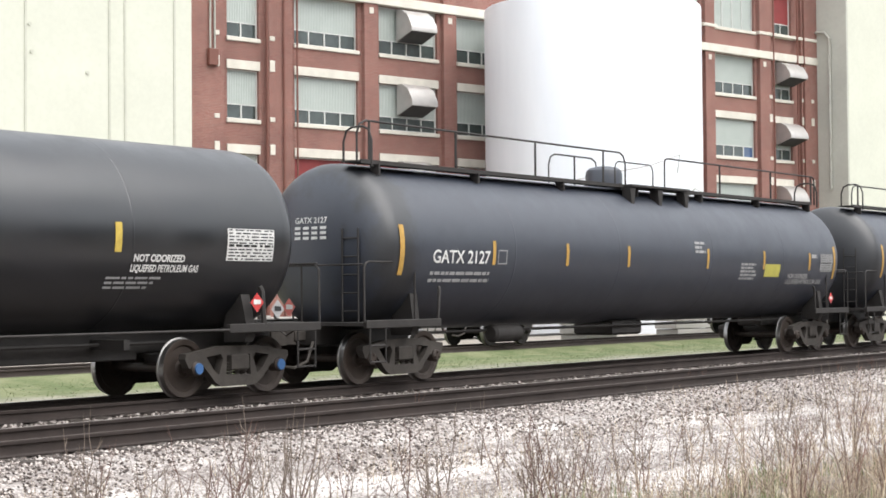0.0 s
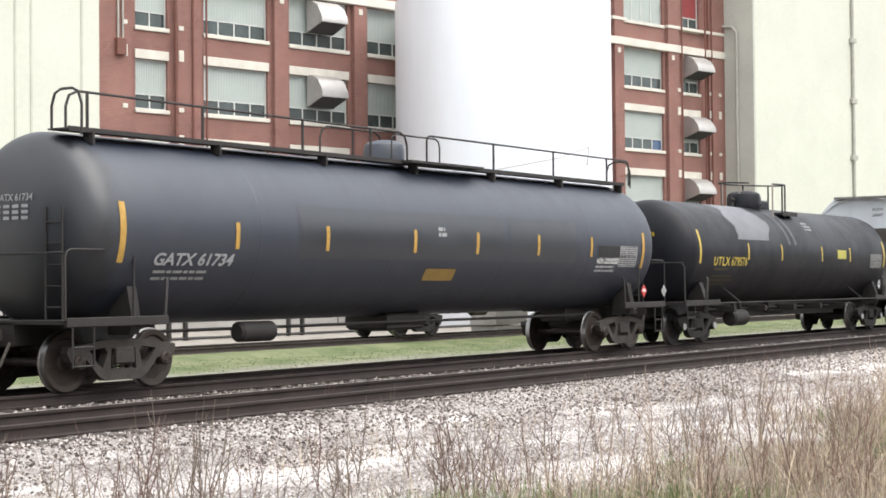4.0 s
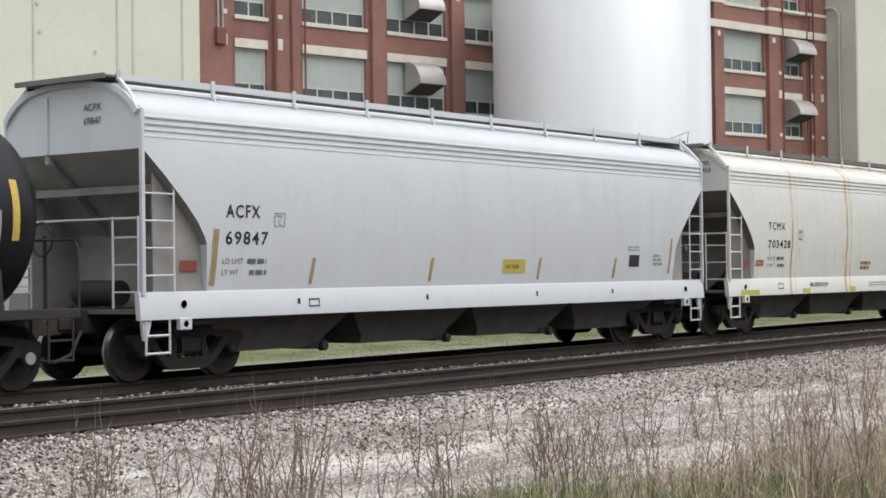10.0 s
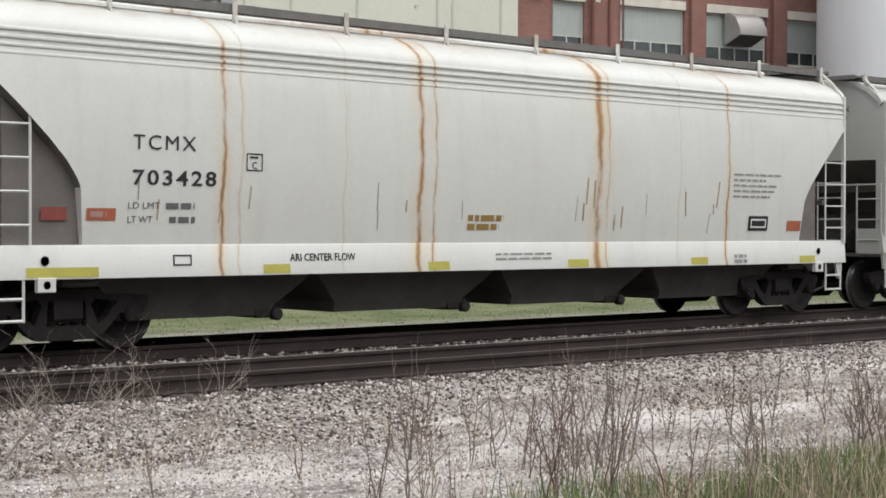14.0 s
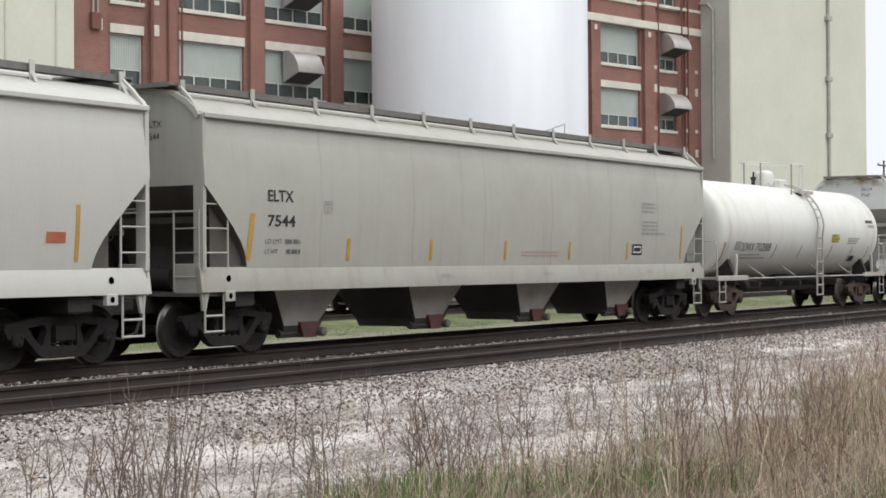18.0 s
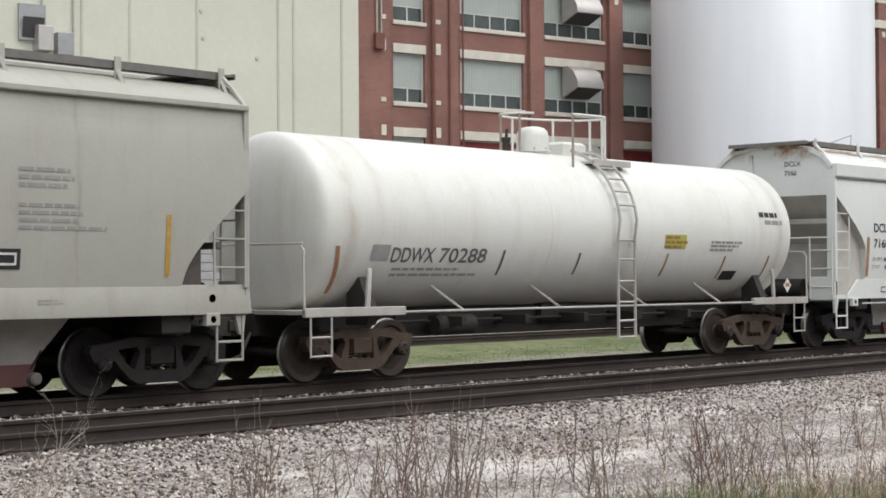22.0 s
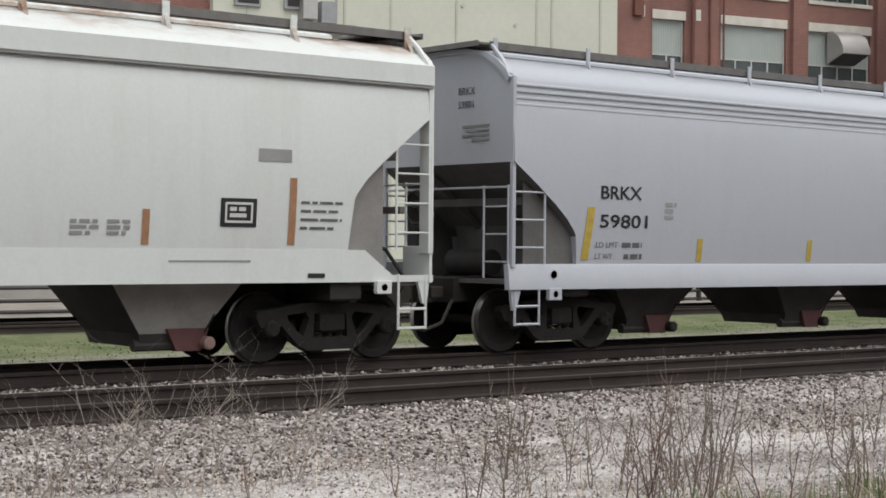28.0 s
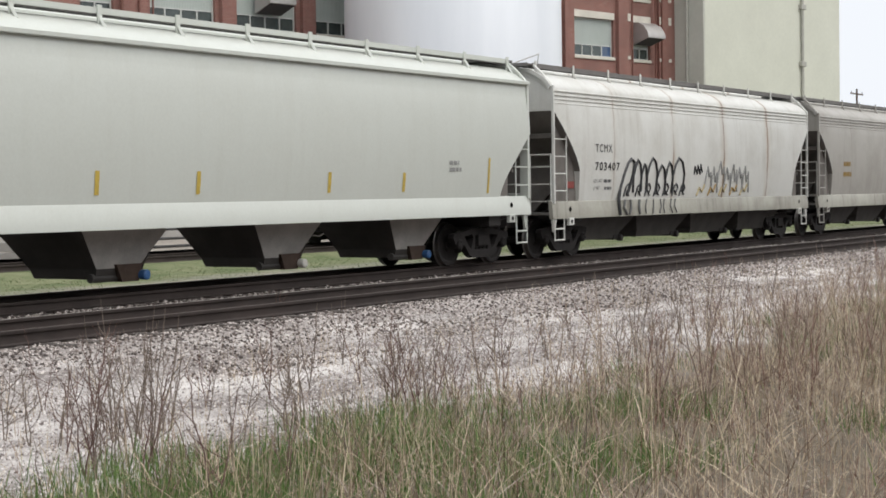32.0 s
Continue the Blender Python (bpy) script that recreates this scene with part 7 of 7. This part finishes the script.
def yard_wall():
    """Low loading dock along the factory's foot."""
    w = thing("loading_dock", "pale concrete loading dock along the factory wall", "dock", "", "", SITE)
    part("dock", Geo().box(8, 42, -6.5, -0.5, FOOT, 0.75, 0.04), CONCRETE, w)
    part("dock", Geo().box(44, 89, -2.5, -0.4, FOOT, 0.6, 0.04), CONCRETE, w)
    for u in (26, 31.5, 37):
        d = part("roller_door", Geo().box(u, u + 3.6, -0.62, -0.44, 0.75, 4.4, 0.03), CONCRETE, w, "pale grey roller door")
        for k in range(9):
            part("door_slat", Geo().box(u + 0.1, u + 3.5, -0.66, -0.61, 0.85 + k * 0.38, 1.18 + k * 0.38, 0.02), STENCIL_DUSTY, d)


yard_wall()


def utility_pole():
    p = thing("utility_pole", "weathered wooden utility pole with a crossarm beyond the train", "utility pole", "", "", pose(135, 42.5, -0.45))
    part("pole", Geo().tube([(0, 0, 0), (0, 0, 10.2)], [0.14, 0.08], 8), POLE_WOOD, p)
    part("crossarm", Geo().box(-1.6, 1.6, -0.05, 0.05, 9.72, 9.84, 0.02), POLE_WOOD, p)
    for x in (-1.4, 1.4):
        part("insulator", Geo().revolve([(9.84, 0.03), (9.98, 0.035), (10.0, 0.0)], 8, "z", (x, 0, 0)), BOX_GREY, p)


utility_pole()

# ---- plants in the foreground ----
def blades(name, n, x0, x1, y0, y1, h0, h1, wide, material, label, seed, keep, lean=0.35, dense=1.5):
    """Grass blades, each a bent strip; keep(x, y) gives the share that grows there."""
    rng = np.random.default_rng(seed)
    x = x0 + (x1 - x0) * rng.random(n) ** dense
    y = rng.uniform(y0, y1, n)
    k = np.array([keep(a, b) for a, b in zip(x, y)])
    ok = rng.random(n) < k
    x, y = x[ok], y[ok]
    n = len(x)
    h = rng.uniform(h0, h1, n)
    a = rng.uniform(0, 6.283, n)
    l = np.abs(rng.normal(0, lean, n)) * h
    b = rng.uniform(0, 6.283, n)
    w = wide * rng.uniform(0.6, 1.4, n)
    z = np.array([ground_z(v) for v in y]) - 0.02
    dx, dy = np.cos(a) * w / 2, np.sin(a) * w / 2
    lx, ly = np.cos(b) * l, np.sin(b) * l
    P = np.zeros((n, 5, 3))
    for i, (s, q, u) in enumerate(((-1, 0, 0), (1, 0, 0), (-0.8, 0.55, 0.4), (0.8, 0.55, 0.4), (0, 1, 1))):
        P[:, i, 0] = x + s * dx + lx * u
        P[:, i, 1] = y + s * dy + ly * u
        P[:, i, 2] = z + h * q
    F = [np.array([0, 1, 3]), np.array([0, 3, 2]), np.array([2, 3, 4])]
    F = (np.array(F)[None] + 5 * np.arange(n)[:, None, None]).reshape(-1, 3)
    return bulk(name, P.reshape(-1, 3), F, material, label, "grass")


def clump(x, y, s, o=0.0):
    return 0.5 + 0.5 * noise.noise(Vector((x / s + o, y / s, o)))


def edge_y(x):
    """Where the grass ends against the crushed stone."""
    far = max(0.0, min(1.0, (x - 19) / 5))
    return 8.0 + 1.6 * far + 1.7 * (clump(x, 0, 2.5, 3.3) - 0.5) + 1.1 * (clump(x, 0, 0.7, 8.3) - 0.5)


def tan_keep(x, y):
    d = edge_y(x) - y + 1.3 * (clump(x, y, 0.8, 4.4) - 0.5)
    base = max(0.0, min(1.0, d / 1.5))
    return base * max(0.06, 1.7 * clump(x, y, 0.8, 7) - 0.35) * (0.55 if x < 13 else 1.0)


def green_keep(x, y):
    d = edge_y(x) - y + 1.4 * (clump(x, y, 0.7, 2.4) - 0.35)
    return max(0.0, min(1.0, d / 0.8)) * max(0.0, (clump(x, y, 1.4, 1.2) - (0.33 if y > 0.60 * x else 0.44 if y > 0.46 * x else 0.57)) * 4.0)


def sparse_keep(x, y):
    return (0.12 + 0.9 * max(0.0, clump(x, y, 0.9, 9.0) - 0.55) * 3) * (1.0 + 0.08 * max(0.0, x - 22)) * (1.0 if y < 12.8 or x > 24 else 0.0)


blades("dry_grass", 110000, 4, 62, 2.2, 11.2, 0.10, 0.42, 0.007, TAN_BLADES, "tangled dry tan grass of last year beside the gravel", 21, tan_keep, 1.3)
blades("tall_dry_grass", 26000, 8, 62, 2.2, 10.8, 0.35, 0.85, 0.005, TAN_BLADES, "scattered tall dry grass stalks", 25, tan_keep, 0.5)
blades("bent_stalks", 15000, 8, 44, 2.2, 10.6, 0.18, 0.45, 0.006, BENT_STALKS, "bent and broken grey-tan stalks lying across the grass", 27, tan_keep, 1.7)
blades("green_grass", 100000, 4, 40, 3.0, 10.0, 0.10, 0.32, 0.008, GREEN_BLADES, "short fresh green grass among the dry stalks", 22, green_keep, 0.4)
blades("gravel_sprouts", 42000, 4, 66, 7.6, 13.6, 0.06, 0.42, 0.004, TAN_BLADES, "thin dry sprouts in the crushed stone", 23, sparse_keep, 0.6)
blades("far_lawn", 22000, 10, 95, 24.4, 30.2, 0.02, 0.055, 0.03, FAR_LAWN, "patchy lawn strip behind the train", 24, lambda x, y: 0.3 + 0.7 * clump(x, y, 2.0, 5), 0.6, 1.2)


def weed_mesh(seed, high, forks, spread):
    """A dry weed: thin wavy stems that fork into a few long upright twigs."""
    rng = random.Random(seed)
    g = Geo()
    for s in range(rng.randint(1, 3)):
        a = rng.uniform(0, 6.28)
        tilt = rng.uniform(0.05, 0.28)
        h = high * rng.uniform(0.6, 1.0)
        pts = []
        for i in range(6):
            q = i / 5
            pts.append((math.cos(a) * tilt * h * q + rng.uniform(-0.02, 0.02), math.sin(a) * tilt * h * q + rng.uniform(-0.02, 0.02), h * q - 0.03))
        g.tube(pts, [0.0075, 0.0066, 0.0057, 0.0046, 0.0034, 0.0015], 4)
        for k in range(forks):
            q = rng.uniform(0.2, 0.85)
            i = min(4, int(q * 5))
            p = Vector(pts[i]).lerp(Vector(pts[i + 1]), q * 5 - i)
            b = rng.uniform(0, 6.28)
            l = spread * rng.uniform(0.35, 1.0) * (1.1 - q)
            out = rng.uniform(0.35, 0.9)
            e = p + Vector((math.cos(b) * l * out, math.sin(b) * l * out, l * rng.uniform(0.6, 1.0)))
            m = p.lerp(e, 0.5) + Vector((math.cos(b), math.sin(b), -0.4)) * l * 0.10
            g.tube([p, m, e], [0.004, 0.0031, 0.0013], 3)
            if l > spread * 0.4:
                c = b + rng.uniform(-1.4, 1.4)
                g.tube([m, m + Vector((math.cos(c) * l * 0.3, math.sin(c) * l * 0.3, l * 0.4))], [0.0026, 0.0011], 3)
    return mesh_of(g, "weed", False)


WEEDS = []
for i in range(9):
    me = weed_mesh(40 + i, (0.95, 1.15, 0.8, 1.3, 0.7, 1.05, 0.6, 0.9, 1.2)[i], (4, 6, 3, 7, 2, 8, 2, 5, 5)[i], (0.45, 0.55, 0.4, 0.6, 0.3, 0.7, 0.3, 0.6, 0.5)[i])
    me.materials.append(STEM_RED if i % 3 == 1 else STEM_GREY)
    WEEDS.append(me)


def bush_mesh(seed, high, limbs):
    """A thin dry bush: a few wandering limbs that fork twice into fine twigs."""
    rng = random.Random(seed)
    g = Geo()

    def shoot(p, d, l, r, deep):
        pts, rad, n = [p], [r], 5
        for i in range(n):
            d = (d + Vector((rng.gauss(0, 0.22), rng.gauss(0, 0.22), rng.gauss(0.03, 0.10)))).normalized()
            p = p + d * l / n
            pts.append(p)
            rad.append(r * (1 - 0.75 * (i + 1) / n))
        g.tube(pts, rad, 4 if deep == 0 else 3)
        if deep < 2:
            for k in range(4 if deep == 0 else 3):
                i = rng.randint(1 if deep else 2, n)
                b = rng.uniform(0, 6.28)
                e = (d + Vector((math.cos(b), math.sin(b), rng.uniform(0.0, 0.7))) * rng.uniform(0.7, 1.3)).normalized()
                shoot(pts[i], e, l * rng.uniform(0.28, 0.5), rad[i] * 0.7 + 0.0006, deep + 1)

    for _ in range(limbs):
        b = rng.uniform(0, 6.28)
        shoot(Vector((rng.gauss(0, 0.06), rng.gauss(0, 0.06), -0.03)), Vector((math.cos(b) * 0.3, math.sin(b) * 0.3, 1)).normalized(), high * rng.uniform(0.6, 1.0), 0.0068, 0)
    return mesh_of(g, "weed", False)


for i in range(3):
    me = bush_mesh(60 + i, (1.05, 0.95, 0.85)[i], (3, 2, 3)[i])
    me.materials.append(STEM_PALE)
    WEEDS.append(me)


def weed(x, y, i, size=1.0, turn=0.0):
    ob = new("weed_stalk", WEEDS[i])
    ob.matrix_basis = Matrix.LocRotScale((x, y, ground_z(y) - 0.01), Euler((0, 0, turn)), (size, size, size))
    tagged(ob, "pale branching dry weed bush" if i > 8 else "leafless reddish dry weed stalk" if i % 3 == 1 else "leafless grey dry weed stalk", "weed", "weeds beside the track")


def make_weeds():
    rng = random.Random(77)
    # the clumps that stand out against the stone
    for x, y, n in ((11.2, 11.6, 2), (11.4, 10.6, 3), (11.9, 10.4, 2), (13.4, 10.2, 3), (13.4, 8.8, 3), (13.8, 8.5, 4), (10.2, 9.6, 2), (12.2, 8.0, 3), (17.0, 9.2, 3), (18.8, 8.2, 5), (19.6, 8.6, 4), (9.8, 9.2, 2), (11.3, 9.9, 2), (9.7, 10.4, 2), (9.0, 8.6, 3), (9.3, 9.0, 2), (8.9, 8.0, 3), (10.8, 9.6, 3), (11.5, 8.3, 3), (12.9, 8.3, 3), (16.4, 10.6, 2)):
        for _ in range(n):
            weed(x + rng.gauss(0, 0.28), y + rng.gauss(0, 0.28), rng.choice((0, 1, 3, 5, 7, 8)), rng.uniform(0.7, 1.05), rng.uniform(0, 6.28))
    for x, y in ((29.2, 15.5), (29.5, 15.3), (34.0, 14.4), (20.2, 15.4), (35.5, 14.2)):
        weed(x, y, 4, rng.uniform(0.7, 1.0), rng.uniform(0, 6.28))
    for x, y in ((5.8, 12.0), (6.2, 12.2), (6.6, 12.1), (7.1, 12.2), (7.5, 12.2), (5.5, 11.6), (6.9, 11.4), (7.8, 11.8)):
        for _ in range(2):
            weed(x + rng.gauss(0, 0.15), y + rng.gauss(0, 0.15), rng.choice((9, 10, 11)), rng.uniform(0.8, 1.1), rng.uniform(0, 6.28))
    n = 0
    while n < 190:
        x = 6 + 44 * rng.random() ** 1.5
        y = rng.uniform(4.5, 11.0)
        if x * x + y * y < 95:
            continue
        if y > edge_y(x) + 0.3 and rng.random() > 0.25:
            continue
        weed(x, y, rng.randrange(9), rng.uniform(0.45, 1.0), rng.uniform(0, 6.28))
        n += 1


make_weeds()


def thicket(n, seed):
    """Thin stalks too many to count, among the dry grass."""
    rng = np.random.default_rng(seed)
    vs, fs, k = [], [], 0
    src = []
    for me in WEEDS:
        co = np.empty(len(me.vertices) * 3)
        me.vertices.foreach_get("co", co)
        src.append((co.reshape(-1, 3), [tuple(p.vertices) for p in me.polygons]))
    made = 0
    while made < n:
        x, y = 12 + 42 * rng.random() ** 1.3, rng.uniform(4.5, 11.2)
        if y > edge_y(x) + (0.5 if x > 20 else -0.3) or x * x + y * y < 160:
            continue
        co, faces = src[rng.integers(9)]
        q, s = rng.uniform(0, 6.283), rng.uniform(0.45, 1.05)
        c, d = math.cos(q) * s, math.sin(q) * s
        vs.append(np.stack([co[:, 0] * c - co[:, 1] * d + x, co[:, 0] * d + co[:, 1] * c + y, co[:, 2] * s + ground_z(y) - 0.01], 1))
        fs += [tuple(i + k for i in f) for f in faces]
        k += len(co)
        made += 1
    bulk("dry_stalks", np.concatenate(vs), fs, STEM_MIX, "thicket of thin reddish and grey dry stalks", "weed")


thicket(600, 31)


def tree(x, y, high):
    """A tree with young leaves: forked limbs and scattered small leaves."""
    rng = random.Random(5)
    t = thing("tree", "tall tree with thin branches and young sparse leaves", "tree", "", "", pose(x, y, ground_z(y)))
    g = Geo()
    tips = []

    def grow(p, d, l, r, depth):
        e = p + d * l
        g.tube([p, p.lerp(e, 0.5) + Vector((rng.uniform(-1, 1), rng.uniform(-1, 1), 0)) * l * 0.05, e], [r, r * 0.85, r * 0.68], 6 if depth < 2 else 4)
        if depth >= 5:
            tips.append((e, d))
            return
        for _ in range(3 if depth else 5):
            v = Vector((rng.uniform(-1, 1), rng.uniform(-1, 1), rng.uniform(-0.2, 0.8))).normalized()
            grow(e if rng.random() < 0.6 else p.lerp(e, rng.uniform(0.5, 0.95)), (d * 0.75 + v * 0.75).normalized(), l * rng.uniform(0.58, 0.78), r * 0.6, depth + 1)
            if depth >= 3:
                tips.append((e, d))

    grow(Vector((0, 0, -0.1)), Vector((0, 0.02, 1)), high * 0.36, 0.17, 0)
    part("trunk", g, BARK, t)
    vs, fs = [], []
    for p, d in tips:
        for _ in range(3):
            c = p + Vector((rng.gauss(0, 0.22), rng.gauss(0, 0.22), rng.gauss(0, 0.2)))
            a = Vector((rng.uniform(-1, 1), rng.uniform(-1, 1), rng.uniform(-1, 1))).normalized() * 0.05
            b = a.cross(Vector((rng.uniform(-1, 1), rng.uniform(-1, 1), 1))).normalized() * 0.03
            n = len(vs)
            vs += [tuple(c - a), tuple(c + b), tuple(c + a), tuple(c - b)]
            fs.append((n, n + 1, n + 2, n + 3))
    me = bpy.data.meshes.new("crown")
    me.from_pydata(vs, [], fs)
    tagged(part("crown", me, BUD, t), "", "", "", "stuff")


tree(48.0, 7.75, 13)

# ---- what moves ----
def motions():
    knots = RUN
    ts = [k[0] for k in knots]
    ds = [k[1] for k in knots]
    slope = np.gradient(np.array(ds), np.array(ts))

    def run(t):
        i = min(len(ts) - 2, max(0, int(t * 2)))
        h = ts[i + 1] - ts[i]
        q = (t - ts[i]) / h
        return ((2 * q ** 3 - 3 * q * q + 1) * ds[i] + (q ** 3 - 2 * q * q + q) * h * slope[i] + (3 * q * q - 2 * q ** 3) * ds[i + 1] + (q ** 3 - q * q) * h * slope[i + 1])

    for car in TRAIN:
        x, y, z = car.location
        walk(car, [(t, pose(x - run(t), y, z)) for t in ts])
    times = [i / 10 for i in range(321)]
    turn = [(t, -run(t) / WHEEL_R) for t in times]
    for w, at in WHEELS:
        walk(w, [(t, pose(at, 0, 0) @ Matrix.Rotation(q, 4, "Y")) for t, q in turn])


motions()
